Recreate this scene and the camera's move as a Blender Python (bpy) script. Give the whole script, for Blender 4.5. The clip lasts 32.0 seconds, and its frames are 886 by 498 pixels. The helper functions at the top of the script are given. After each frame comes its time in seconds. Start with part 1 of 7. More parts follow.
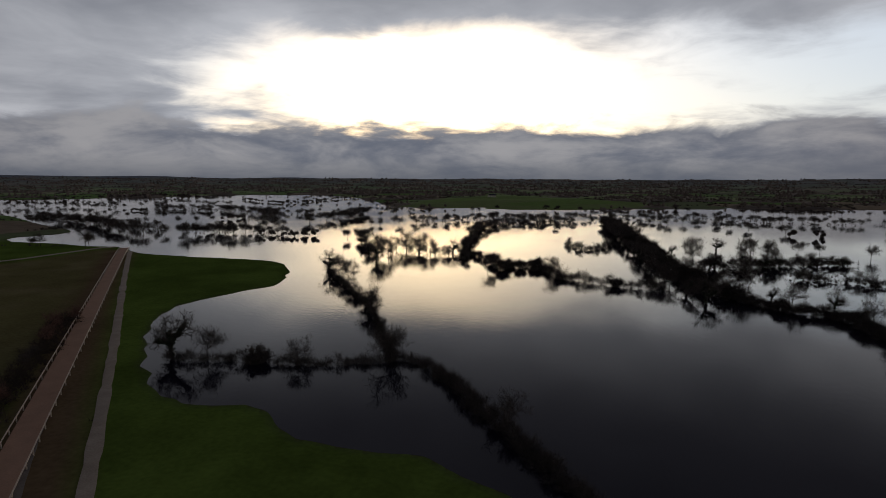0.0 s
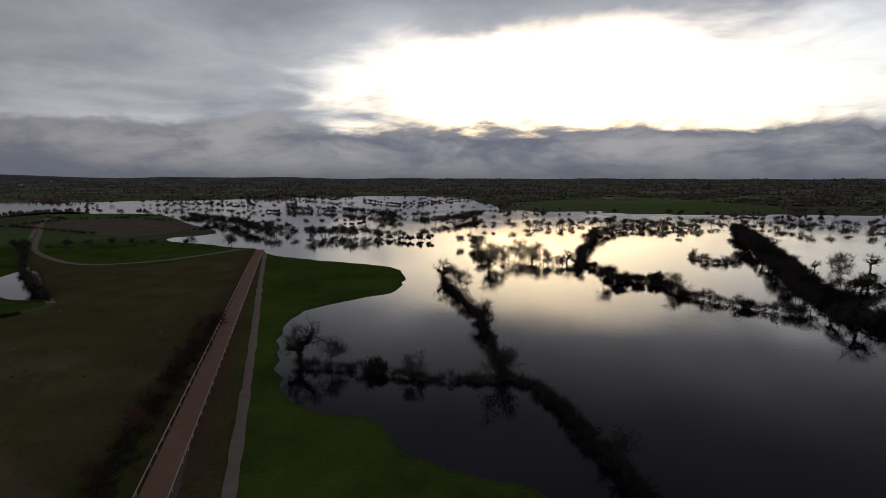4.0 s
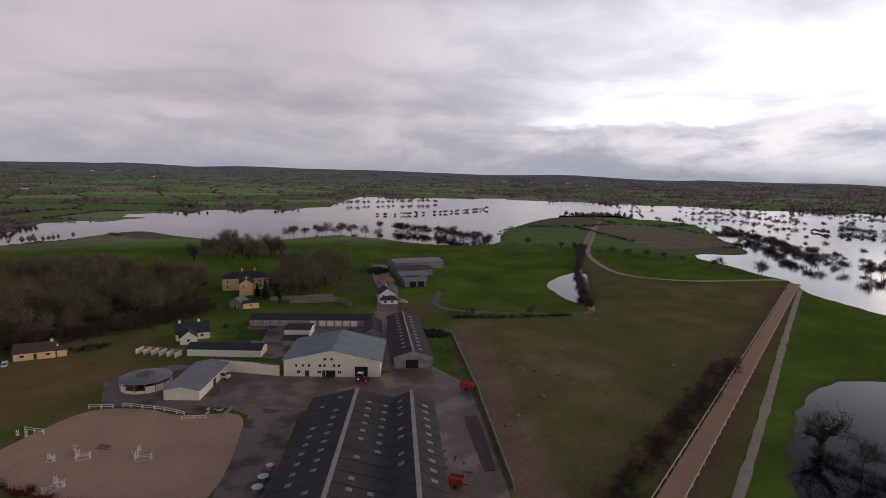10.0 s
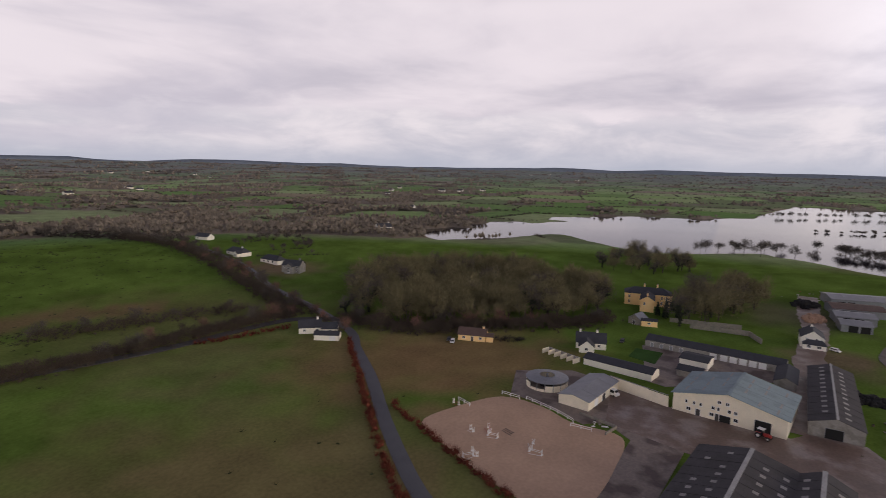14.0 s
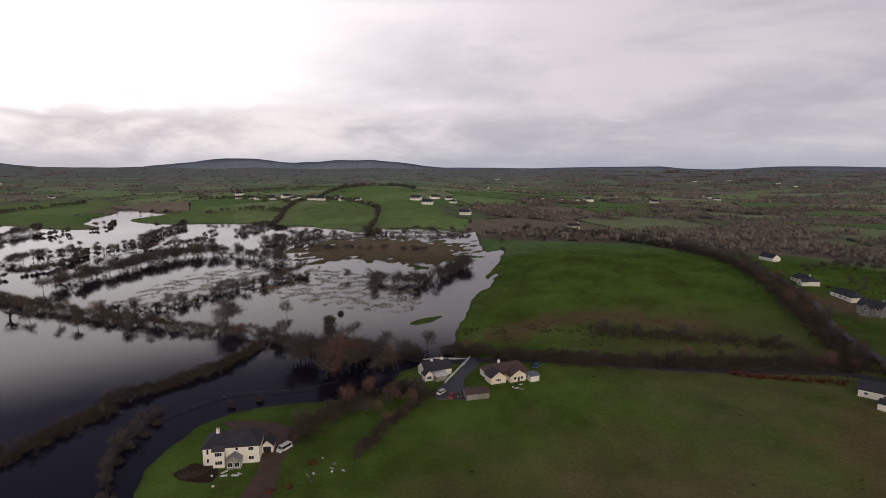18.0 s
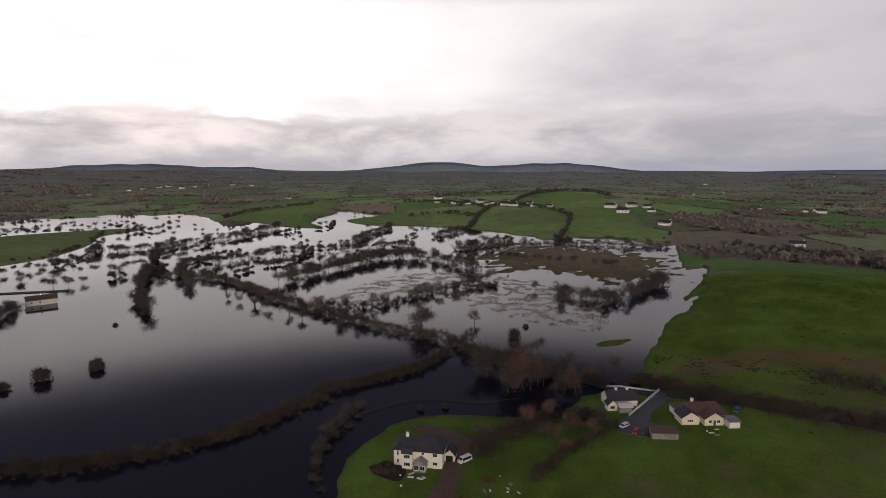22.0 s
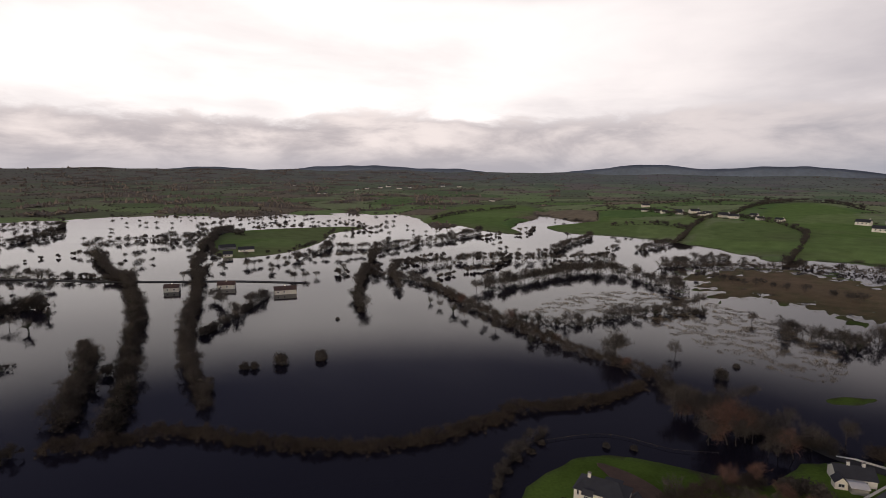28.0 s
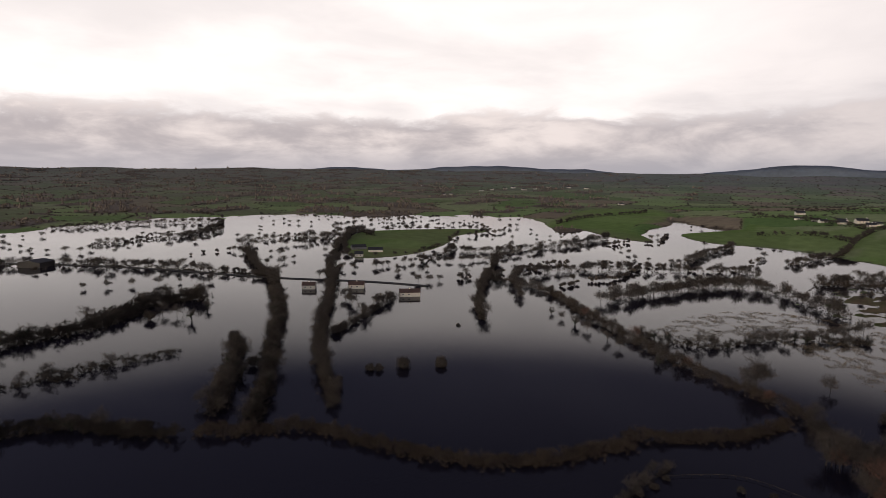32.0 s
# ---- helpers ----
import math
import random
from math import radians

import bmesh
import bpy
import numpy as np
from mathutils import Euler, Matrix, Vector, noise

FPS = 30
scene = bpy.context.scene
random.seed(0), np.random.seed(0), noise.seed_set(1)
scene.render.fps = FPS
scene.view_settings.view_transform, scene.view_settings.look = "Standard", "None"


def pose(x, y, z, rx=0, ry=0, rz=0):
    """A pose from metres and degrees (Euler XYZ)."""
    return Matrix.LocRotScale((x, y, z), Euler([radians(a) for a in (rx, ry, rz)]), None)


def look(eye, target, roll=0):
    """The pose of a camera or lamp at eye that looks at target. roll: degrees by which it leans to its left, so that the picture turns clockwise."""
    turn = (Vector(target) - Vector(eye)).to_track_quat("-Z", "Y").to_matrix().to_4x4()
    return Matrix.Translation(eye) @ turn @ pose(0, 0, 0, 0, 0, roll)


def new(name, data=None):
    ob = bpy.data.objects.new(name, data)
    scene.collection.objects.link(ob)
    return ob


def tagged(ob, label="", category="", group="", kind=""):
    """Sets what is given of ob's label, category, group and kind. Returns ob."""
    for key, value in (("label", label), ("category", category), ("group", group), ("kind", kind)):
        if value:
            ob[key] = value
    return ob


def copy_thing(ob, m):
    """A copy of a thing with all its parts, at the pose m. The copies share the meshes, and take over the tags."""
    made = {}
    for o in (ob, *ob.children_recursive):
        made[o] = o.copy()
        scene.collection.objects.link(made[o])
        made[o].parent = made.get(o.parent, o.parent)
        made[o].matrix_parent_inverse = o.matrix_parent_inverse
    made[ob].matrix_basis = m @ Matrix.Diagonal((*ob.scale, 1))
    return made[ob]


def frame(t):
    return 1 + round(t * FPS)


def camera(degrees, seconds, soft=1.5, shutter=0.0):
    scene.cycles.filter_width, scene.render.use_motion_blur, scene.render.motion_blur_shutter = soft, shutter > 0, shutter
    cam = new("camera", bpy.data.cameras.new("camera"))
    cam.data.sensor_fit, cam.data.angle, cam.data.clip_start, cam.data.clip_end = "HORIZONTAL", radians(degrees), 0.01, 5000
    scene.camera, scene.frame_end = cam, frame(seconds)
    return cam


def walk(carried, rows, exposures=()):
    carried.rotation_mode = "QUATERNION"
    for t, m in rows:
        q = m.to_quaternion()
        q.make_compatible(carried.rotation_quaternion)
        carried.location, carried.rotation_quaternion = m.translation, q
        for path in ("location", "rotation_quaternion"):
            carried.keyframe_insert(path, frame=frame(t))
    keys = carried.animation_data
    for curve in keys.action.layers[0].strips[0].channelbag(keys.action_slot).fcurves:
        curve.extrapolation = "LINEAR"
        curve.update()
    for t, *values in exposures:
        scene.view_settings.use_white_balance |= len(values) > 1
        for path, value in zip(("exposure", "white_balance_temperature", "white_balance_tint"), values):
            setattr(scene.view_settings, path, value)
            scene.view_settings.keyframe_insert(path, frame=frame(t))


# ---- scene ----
import collections

# ---------------------------------------------------------------- camera
cam = camera(77.0, 32.0, soft=0.55, shutter=0.2)
PATH = [
    (0, (0.79, -0.69, 48.54), (-40.30, 89.61, 36.00), 0.13),
    (0.5, (0.77, -0.58, 49.29), (-41.95, 88.97, 36.83), 0.16),
    (1, (0.65, -0.47, 50.04), (-43.83, 88.22, 37.55), 0.14),
    (1.5, (0.60, -0.40, 50.67), (-45.58, 87.43, 38.26), 0.19),
    (2, (0.53, -0.45, 51.51), (-47.13, 86.57, 39.02), 0.12),
    (2.5, (0.72, -1.12, 52.99), (-48.17, 85.19, 40.29), 0.16),
    (4.5, (1.03, -2.38, 55.90), (-63.15, 73.24, 43.12), -0.20),
    (5, (1.12, -3.47, 58.44), (-69.96, 65.62, 45.26), -0.16),
    (5.5, (1.17, -3.96, 60.22), (-76.90, 56.99, 46.42), 0.24),
    (6, (1.36, -4.04, 61.25), (-82.63, 48.42, 47.30), 0.39),
    (6.5, (1.62, -3.66, 62.08), (-86.04, 42.53, 48.59), 0.74),
    (7, (1.92, -3.56, 63.08), (-88.22, 37.64, 49.74), 0.91),
    (7.5, (1.85, -3.29, 64.34), (-90.83, 31.76, 50.86), 1.08),
    (8, (2.39, -3.15, 65.50), (-92.20, 26.35, 51.94), 1.20),
    (8.5, (2.70, -2.94, 66.48), (-93.56, 20.50, 52.94), 1.28),
    (9, (3.04, -2.92, 67.42), (-94.52, 14.50, 54.05), 1.43),
    (9.5, (3.31, -2.90, 68.37), (-95.15, 8.43, 55.03), 1.45),
    (10, (3.61, -2.80, 69.15), (-95.37, 2.03, 55.78), 1.37),
    (10.5, (3.67, -2.58, 69.99), (-95.41, -4.03, 56.55), 1.10),
    (11, (3.61, -2.15, 70.61), (-95.16, -10.10, 57.13), 1.03),
    (11.5, (3.51, -1.80, 71.29), (-94.37, -17.32, 57.91), 1.15),
    (12, (3.63, -1.44, 72.09), (-92.69, -24.74, 58.71), 0.80),
    (12.5, (3.84, -0.93, 73.15), (-90.29, -31.89, 59.72), 0.69),
    (13, (4.16, -0.26, 74.38), (-86.53, -40.15, 60.76), 0.76),
    (13.5, (4.50, 0.03, 75.60), (-80.90, -50.05, 61.52), 1.41),
    (14, (4.28, 0.31, 76.67), (-73.60, -60.73, 62.25), 1.17),
    (14.5, (3.20, 1.13, 77.46), (-63.14, -72.12, 62.17), 1.74),
    (15, (1.50, 2.78, 78.45), (-52.88, -79.80, 63.49), 1.14),
    (15.5, (-0.19, 4.81, 80.31), (-40.49, -85.58, 65.96), 0.33),
    (17.5, (-1.96, 6.47, 83.63), (0.99, -92.47, 69.44), 0.04),
    (18, (-2.62, 7.34, 85.28), (2.82, -91.49, 71.01), 0.08),
    (18.5, (-2.68, 7.50, 86.14), (3.88, -91.26, 71.84), 0.09),
    (19, (-2.49, 7.36, 86.75), (5.17, -91.33, 72.56), 0.11),
    (19.5, (-2.57, 7.40, 87.61), (6.69, -91.16, 73.46), 0.09),
    (20, (-2.71, 7.57, 88.61), (10.10, -90.58, 74.40), 0.07),
    (20.5, (-2.87, 7.79, 89.59), (16.19, -89.37, 75.53), 0.13),
    (21, (-3.23, 8.06, 90.71), (23.58, -87.24, 76.63), 0.17),
    (21.5, (-3.67, 8.45, 91.88), (30.14, -84.61, 77.85), 0.10),
    (22, (-4.02, 8.70, 92.95), (34.23, -82.64, 79.04), 0.08),
    (22.5, (-4.15, 8.80, 94.00), (36.38, -81.54, 80.04), 0.03),
    (23, (-4.24, 8.82, 94.97), (37.43, -81.00, 81.00), 0.06),
    (23.5, (-4.40, 8.81, 95.86), (38.45, -80.47, 81.92), 0.06),
    (24, (-4.45, 8.87, 96.87), (39.95, -79.65, 83.00), 0.04),
    (24.5, (-4.66, 9.02, 98.27), (41.39, -78.62, 84.21), 0.13),
    (26.5, (-5.24, 8.57, 100.63), (49.99, -73.65, 86.82), 0.25),
    (27, (-5.69, 8.43, 101.86), (54.74, -69.99, 87.79), 0.35),
    (27.5, (-6.10, 8.46, 102.65), (58.47, -66.60, 88.64), 0.48),
    (28, (-6.28, 8.30, 103.35), (61.54, -63.85, 89.41), 0.55),
    (28.5, (-6.43, 8.05, 104.12), (63.74, -61.79, 90.07), 0.50),
    (29, (-6.77, 7.95, 104.74), (65.50, -59.76, 90.83), 0.45),
    (29.5, (-6.67, 8.08, 105.65), (67.44, -57.58, 91.62), 0.56),
    (30, (-6.59, 8.05, 106.58), (69.24, -55.60, 92.47), 0.68),
    (30.5, (-6.52, 7.97, 107.54), (71.06, -53.52, 93.43), 0.65),
    (31, (-6.42, 7.84, 108.31), (72.92, -51.36, 94.12), 0.62),
    (31.5, (-6.21, 7.69, 109.00), (74.54, -49.58, 94.82), 0.67),
    (32, (-5.97, 7.70, 109.74), (76.03, -47.76, 95.53), 0.67),
]
EXPOSURES = [
    (0, -1.18, 6500, 9), (2.5, -1.12, 6500, 9), (4.5, -1.02, 6500, 10), (6, -0.58, 6550, 11), (9, 0.22, 6650, 12), (11, 0.52, 6700, 12),
    (13, 0.72, 6700, 12), (15, 0.92, 6700, 12), (18, 0.6, 6650, 11), (22, 0.44, 6750, 11), (28, 0.33, 6800, 11), (32, 0.28, 6850, 11)]
walk(cam, [(t, look(eye, target, roll)) for t, eye, target, roll in PATH], EXPOSURES)

# ---------------------------------------------------------------- light
SUN_AZ, SUN_EL = 26.2, 10.0      # degrees to the left of +y, and above the horizon


def way(az, el):
    a, e = radians(az), radians(el)
    return Vector((-math.sin(a) * math.cos(e), math.cos(a) * math.cos(e), math.sin(e)))


def make_world():
    world = bpy.data.worlds.new("sky")
    world.use_nodes = True
    scene.world = world
    nt = world.node_tree
    nt.nodes.clear()
    N, Lk = nt.nodes.new, nt.links.new

    def math_(op, a, b=None, c=None, clamp=False):
        n = N("ShaderNodeMath")
        n.operation, n.use_clamp = op, clamp
        for i, v in enumerate((a, b, c)):
            if v is None:
                continue
            if isinstance(v, (int, float)):
                n.inputs[i].default_value = v
            else:
                Lk(v, n.inputs[i])
        return n.outputs[0]

    def ramp(v, lo, hi, a=0.0, b=1.0):
        n = N("ShaderNodeMapRange")
        n.interpolation_type = "SMOOTHSTEP"
        Lk(v, n.inputs[0])
        for i, x in zip((1, 2, 3, 4), (lo, hi, a, b)):
            n.inputs[i].default_value = x
        return n.outputs[0]

    def mix(f, a, b):
        n = N("ShaderNodeMix")
        n.data_type = "RGBA"
        Lk(f, n.inputs[0]) if not isinstance(f, float) else None
        for sock, v in ((n.inputs[6], a), (n.inputs[7], b)):
            if isinstance(v, tuple):
                sock.default_value = (*v, 1)
            else:
                Lk(v, sock)
        return n.outputs[2]

    def lobe(az, el, lo, hi):
        n = N("ShaderNodeVectorMath")
        n.operation = "DOT_PRODUCT"
        Lk(d, n.inputs[0])
        n.inputs[1].default_value = way(az, el)
        return ramp(n.outputs["Value"], math.cos(radians(hi)), math.cos(radians(lo)))

    def fbm(vec, scale, detail, rough, dist=0.0):
        n = N("ShaderNodeTexNoise")
        Lk(vec, n.inputs["Vector"])
        n.inputs["Scale"].default_value, n.inputs["Detail"].default_value = scale, detail
        n.inputs["Roughness"].default_value, n.inputs["Distortion"].default_value = rough, dist
        return n.outputs["Fac"]

    d = N("ShaderNodeTexCoord").outputs["Generated"]
    sep = N("ShaderNodeSeparateXYZ")
    Lk(d, sep.inputs[0])
    x, y, z = sep.outputs
    # the cloud layer lies in a plane overhead, so that its streaks crowd together towards the horizon
    den = math_("ADD", math_("MAXIMUM", z, 0.0), 0.13)
    comb = N("ShaderNodeCombineXYZ")
    Lk(math_("DIVIDE", x, den), comb.inputs[0])
    Lk(math_("DIVIDE", y, den), comb.inputs[1])
    plane = comb.outputs[0]
    big = fbm(plane, 0.6, 8.0, 0.5, 0.35)
    fine = fbm(plane, 2.2, 7.0, 0.55, 0.5)
    # low bank of cumulus along the horizon
    mp = N("ShaderNodeMapping")
    mp.inputs["Scale"].default_value = (1.0, 1.0, 3.2)
    Lk(d, mp.inputs["Vector"])
    puff = fbm(mp.outputs[0], 6.0, 8.0, 0.58, 0.3)
    bank = ramp(math_("SUBTRACT", z, math_("MULTIPLY", puff, 0.13)), 0.040, 0.012)

    glow = lobe(SUN_AZ - 3, SUN_EL - 1, 10, 76)
    west = lobe(265, 15, 25, 100)
    # the break in the cloud round the low sun, with a ragged edge
    side = N("ShaderNodeVectorMath")
    side.operation = "DOT_PRODUCT"
    Lk(d, side.inputs[0])
    side.inputs[1].default_value = way(SUN_AZ - 13 - 90, 0)
    across = math_("DIVIDE", math_("ADD", side.outputs["Value"], 0.0), 0.54)
    up = math_("DIVIDE", math_("SUBTRACT", z, 0.150), 0.095)
    oval = math_("ADD", math_("MULTIPLY", across, across), math_("MULTIPLY", up, up))
    ragged = math_("ADD", math_("MULTIPLY", math_("SUBTRACT", big, 0.5), 4.2), math_("MULTIPLY", math_("SUBTRACT", fine, 0.5), 2.0))
    gap = math_("MULTIPLY", ramp(math_("ADD", oval, ragged), 1.55, 0.25), ramp(y, 0.1, 0.4))
    cover = math_("ADD", math_("MULTIPLY", big, 0.8), math_("MULTIPLY", fine, 0.2))
    cover = ramp(cover, 0.36, 0.68)
    sky = N("ShaderNodeTexSky")
    sky.sky_type, sky.sun_disc = "NISHITA", False
    sky.sun_elevation, sky.sun_rotation = radians(SUN_EL), radians(-SUN_AZ)
    sky.air_density, sky.dust_density, sky.ozone_density = 1.0, 1.5, 1.0
    # bright thin cloud and grey thick cloud, both brighter towards the hidden sun
    bright = mix(west, (3.75, 3.5, 3.8), (8.0, 7.65, 7.7))
    bright = mix(glow, bright, (10.6, 10.8, 11.6))
    grey = mix(west, (2.45, 2.35, 2.75), (6.1, 5.85, 6.0))
    grey = mix(glow, grey, (4.7, 4.95, 5.7))
    high = mix(cover, bright, grey)
    open_sky = N("ShaderNodeMix")
    open_sky.data_type, open_sky.blend_type = "RGBA", "ADD"
    open_sky.inputs[0].default_value = 1.0
    Lk(sky.outputs[0], open_sky.inputs[6])
    open_sky.inputs[7].default_value = (8.0, 8.6, 10.2, 1)
    high = mix(gap, high, open_sky.outputs[2])
    low = mix(ramp(puff, 0.3, 0.72), (2.5, 2.5, 2.9), (3.7, 3.5, 3.75))
    low = mix(glow, low, mix(ramp(puff, 0.35, 0.68), (2.5, 2.75, 3.5), (6.2, 6.1, 6.4)))
    low = mix(west, low, mix(ramp(puff, 0.35, 0.68), (3.4, 3.15, 3.35), (6.0, 5.5, 5.5)))
    col = mix(bank, high, low)
    # rain cloud standing over the fields beyond the lane
    rain = math_("MULTIPLY", lobe(163, 8, 5, 24), ramp(big, 0.40, 0.58))
    col = mix(math_("MULTIPLY", rain, 0.55), col, (2.6, 2.5, 2.95))
    haze = ramp(z, 0.05, -0.005)
    col = mix(math_("MULTIPLY", haze, 0.75), col, mix(west, (1.9, 2.1, 2.6), (2.9, 2.85, 3.25)))
    # darkening added overhead, above the view, to dim the ground and near water
    dim = N("ShaderNodeMix")
    dim.data_type, dim.blend_type = "RGBA", "MULTIPLY"
    dim.inputs[0].default_value = 1.0
    Lk(col, dim.inputs[6])
    south = math_("MAXIMUM", lobe(208, 13, 10, 40), lobe(327, 13, 10, 42))
    away = mix(ramp(z, 0.262, 0.352), (1.0, 1.0, 1.0), (0.11, 0.118, 0.185))
    away = mix(south, away, mix(ramp(z, 0.26, 0.34), (1.0, 1.0, 1.0), (0.125, 0.13, 0.19)))
    Lk(mix(glow, away, mix(ramp(z, 0.205, 0.42), (1.0, 1.0, 1.0), (0.22, 0.225, 0.265))), dim.inputs[7])
    col = dim.outputs[2]
    bg = N("ShaderNodeBackground")
    Lk(col, bg.inputs["Color"])
    bg.inputs["Strength"].default_value = 0.12
    Lk(bg.outputs[0], N("ShaderNodeOutputWorld").inputs["Surface"])


make_world()
sun_data = bpy.data.lights.new("sun", "SUN")
sun_data.energy, sun_data.angle, sun_data.color = 0.15, radians(150), (1.0, 0.80, 0.55)
sun = new("sun", sun_data)
sun.matrix_world = look(way(SUN_AZ, SUN_EL) * 900, (0, 0, 0))


# ---------------------------------------------------------------- materials
def material(name, base, rough=0.8, metal=0.0, var=0.25, scale=1.0, fine=12.0, bump=0.0, attr="", island=0.0, spec=0.5, world_space=True, stain=None):
    """A surface with grain at two scales. scale, fine: features a metre; var: how far its tone strays; stain: a second colour in patches."""
    m = bpy.data.materials.new(name)
    m.use_nodes = True
    nt = m.node_tree
    b = nt.nodes["Principled BSDF"]
    N, Lk = nt.nodes.new, nt.links.new
    b.inputs["Roughness"].default_value, b.inputs["Metallic"].default_value = rough, metal
    b.inputs["Specular IOR Level"].default_value = spec
    if world_space:
        vec = N("ShaderNodeNewGeometry").outputs["Position"]
    else:
        vec = N("ShaderNodeTexCoord").outputs["Object"]
    noises = []
    for s, det in ((scale, 4.0), (fine, 5.0)):
        n = N("ShaderNodeTexNoise")
        Lk(vec, n.inputs["Vector"])
        n.inputs["Scale"].default_value, n.inputs["Detail"].default_value = s, det
        noises.append(n.outputs["Fac"])
    add = N("ShaderNodeMath")
    add.operation = "ADD"
    Lk(noises[0], add.inputs[0])
    Lk(noises[1], add.inputs[1])
    tone = N("ShaderNodeMapRange")
    Lk(add.outputs[0], tone.inputs[0])
    for i, v in zip((1, 2, 3, 4), (0.6, 1.4, 1 - var, 1 + var)):
        tone.inputs[i].default_value = v
    val = tone.outputs[0]
    if island:
        g = N("ShaderNodeNewGeometry")
        mr = N("ShaderNodeMapRange")
        Lk(g.outputs["Random Per Island"], mr.inputs[0])
        mr.inputs[3].default_value, mr.inputs[4].default_value = 1 - island, 1 + island
        mu = N("ShaderNodeMath")
        mu.operation = "MULTIPLY"
        Lk(val, mu.inputs[0])
        Lk(mr.outputs[0], mu.inputs[1])
        val = mu.outputs[0]
    mixn = N("ShaderNodeMix")
    mixn.data_type, mixn.blend_type = "RGBA", "MULTIPLY"
    mixn.inputs[0].default_value = 1.0
    if attr:
        at = N("ShaderNodeAttribute")
        at.attribute_name = attr
        Lk(at.outputs["Color"], mixn.inputs[6])
    else:
        mixn.inputs[6].default_value = (*base, 1)
    if stain:
        sm = N("ShaderNodeMix")
        sm.data_type = "RGBA"
        r2 = N("ShaderNodeMapRange")
        Lk(noises[0], r2.inputs[0])
        r2.inputs[1].default_value, r2.inputs[2].default_value = 0.48, 0.62
        Lk(r2.outputs[0], sm.inputs[0])
        if attr:
            Lk(at.outputs["Color"], sm.inputs[6])
        else:
            sm.inputs[6].default_value = (*base, 1)
        sm.inputs[7].default_value = (*stain, 1)
        Lk(sm.outputs[2], mixn.inputs[6])
    Lk(val, mixn.inputs[7])
    Lk(mixn.outputs[2], b.inputs["Base Color"])
    if bump:
        bn = N("ShaderNodeBump")
        bn.inputs["Strength"].default_value, bn.inputs["Distance"].default_value = 1.0, bump
        Lk(add.outputs[0], bn.inputs["Height"])
        Lk(bn.outputs[0], b.inputs["Normal"])
    return m


def water_material():
    m = bpy.data.materials.new("flood_water")
    m.use_nodes = True
    nt = m.node_tree
    b = nt.nodes["Principled BSDF"]
    N, Lk = nt.nodes.new, nt.links.new
    b.inputs["Base Color"].default_value = (0.0115, 0.0108, 0.0185, 1)
    b.inputs["IOR"].default_value = 1.235
    vec = N("ShaderNodeNewGeometry").outputs["Position"]
    # slicks: patches where the wind roughens the surface more
    big = N("ShaderNodeTexNoise")
    Lk(vec, big.inputs["Vector"])
    big.inputs["Scale"].default_value, big.inputs["Detail"].default_value = 0.013, 4.0
    mr = N("ShaderNodeMapRange")
    Lk(big.outputs["Fac"], mr.inputs[0])
    for i, v in zip((1, 2, 3, 4), (0.42, 0.66, 0.035, 0.09)):
        mr.inputs[i].default_value = v
    Lk(mr.outputs[0], b.inputs["Roughness"])
    mp = N("ShaderNodeMapping")
    mp.inputs["Scale"].default_value = (1.0, 0.45, 1.0)
    mp.inputs["Rotation"].default_value = (0, 0, 0.5)
    Lk(vec, mp.inputs["Vector"])
    rip = N("ShaderNodeTexNoise")
    Lk(mp.outputs[0], rip.inputs["Vector"])
    rip.inputs["Scale"].default_value, rip.inputs["Detail"].default_value = 0.9, 3.0
    bn = N("ShaderNodeBump")
    bn.inputs["Strength"].default_value, bn.inputs["Distance"].default_value = 0.3, 0.05
    Lk(rip.outputs["Fac"], bn.inputs["Height"])
    Lk(bn.outputs[0], b.inputs["Normal"])
    return m


M_WATER = water_material()
M_LAND = material("land", (1, 1, 1), 0.95, var=0.28, scale=0.06, fine=0.9, attr="cover", spec=0.0)
M_TRACK = material("brown_gravel_track", (0.40, 0.25, 0.165), 0.9, var=0.18, scale=0.25, fine=3.0, spec=0.2)
M_GREY_TRACK = material("grey_gravel", (0.15, 0.135, 0.115), 0.9, var=0.3, scale=0.3, fine=3.0, spec=0.2)
M_WETROAD = material("wet_dark_road", (0.045, 0.042, 0.040), 0.9, var=0.3, scale=0.2, fine=2.0)
M_MUD = material("wet_mud", (0.07, 0.04, 0.03), 0.7, var=0.3, scale=0.2, fine=2.0)
M_PALE_TRACK = material("pale_limestone_path", (0.36, 0.31, 0.24), 0.9, var=0.25, scale=0.3, fine=3.0, spec=0.2)
M_REED = material("dead_reeds", (0.20, 0.155, 0.10), 0.9, var=0.3, scale=0.1, fine=2.0, island=0.4, spec=0.1)
M_RUSH = material("rushes", (0.045, 0.050, 0.022), 0.95, var=0.3, scale=0.2, fine=2.0, island=0.4, spec=0.05)
# the blue-grey is the haze of distance, put into the base colour
M_HAZY_HILL = material("hazy_hills", (0.19, 0.22, 0.25), 0.95, var=0.2, scale=0.004, fine=0.03, spec=0.05)
M_BED = material("dark_garden_bed", (0.05, 0.036, 0.025), 0.95, var=0.4, scale=0.5, fine=3.0, spec=0.1)
M_DRIVE = material("brown_gravel_drive", (0.135, 0.088, 0.064), 0.85, var=0.25, scale=0.3, fine=3.0, spec=0.2)
M_MUDYARD = material("brown_muddy_yard", (0.16, 0.105, 0.078), 0.5, var=0.35, scale=0.12, fine=1.2, stain=(0.23, 0.185, 0.16))
M_TARMAC = material("tarmac", (0.085, 0.085, 0.09), 0.6, var=0.2, scale=0.2, fine=3.0)
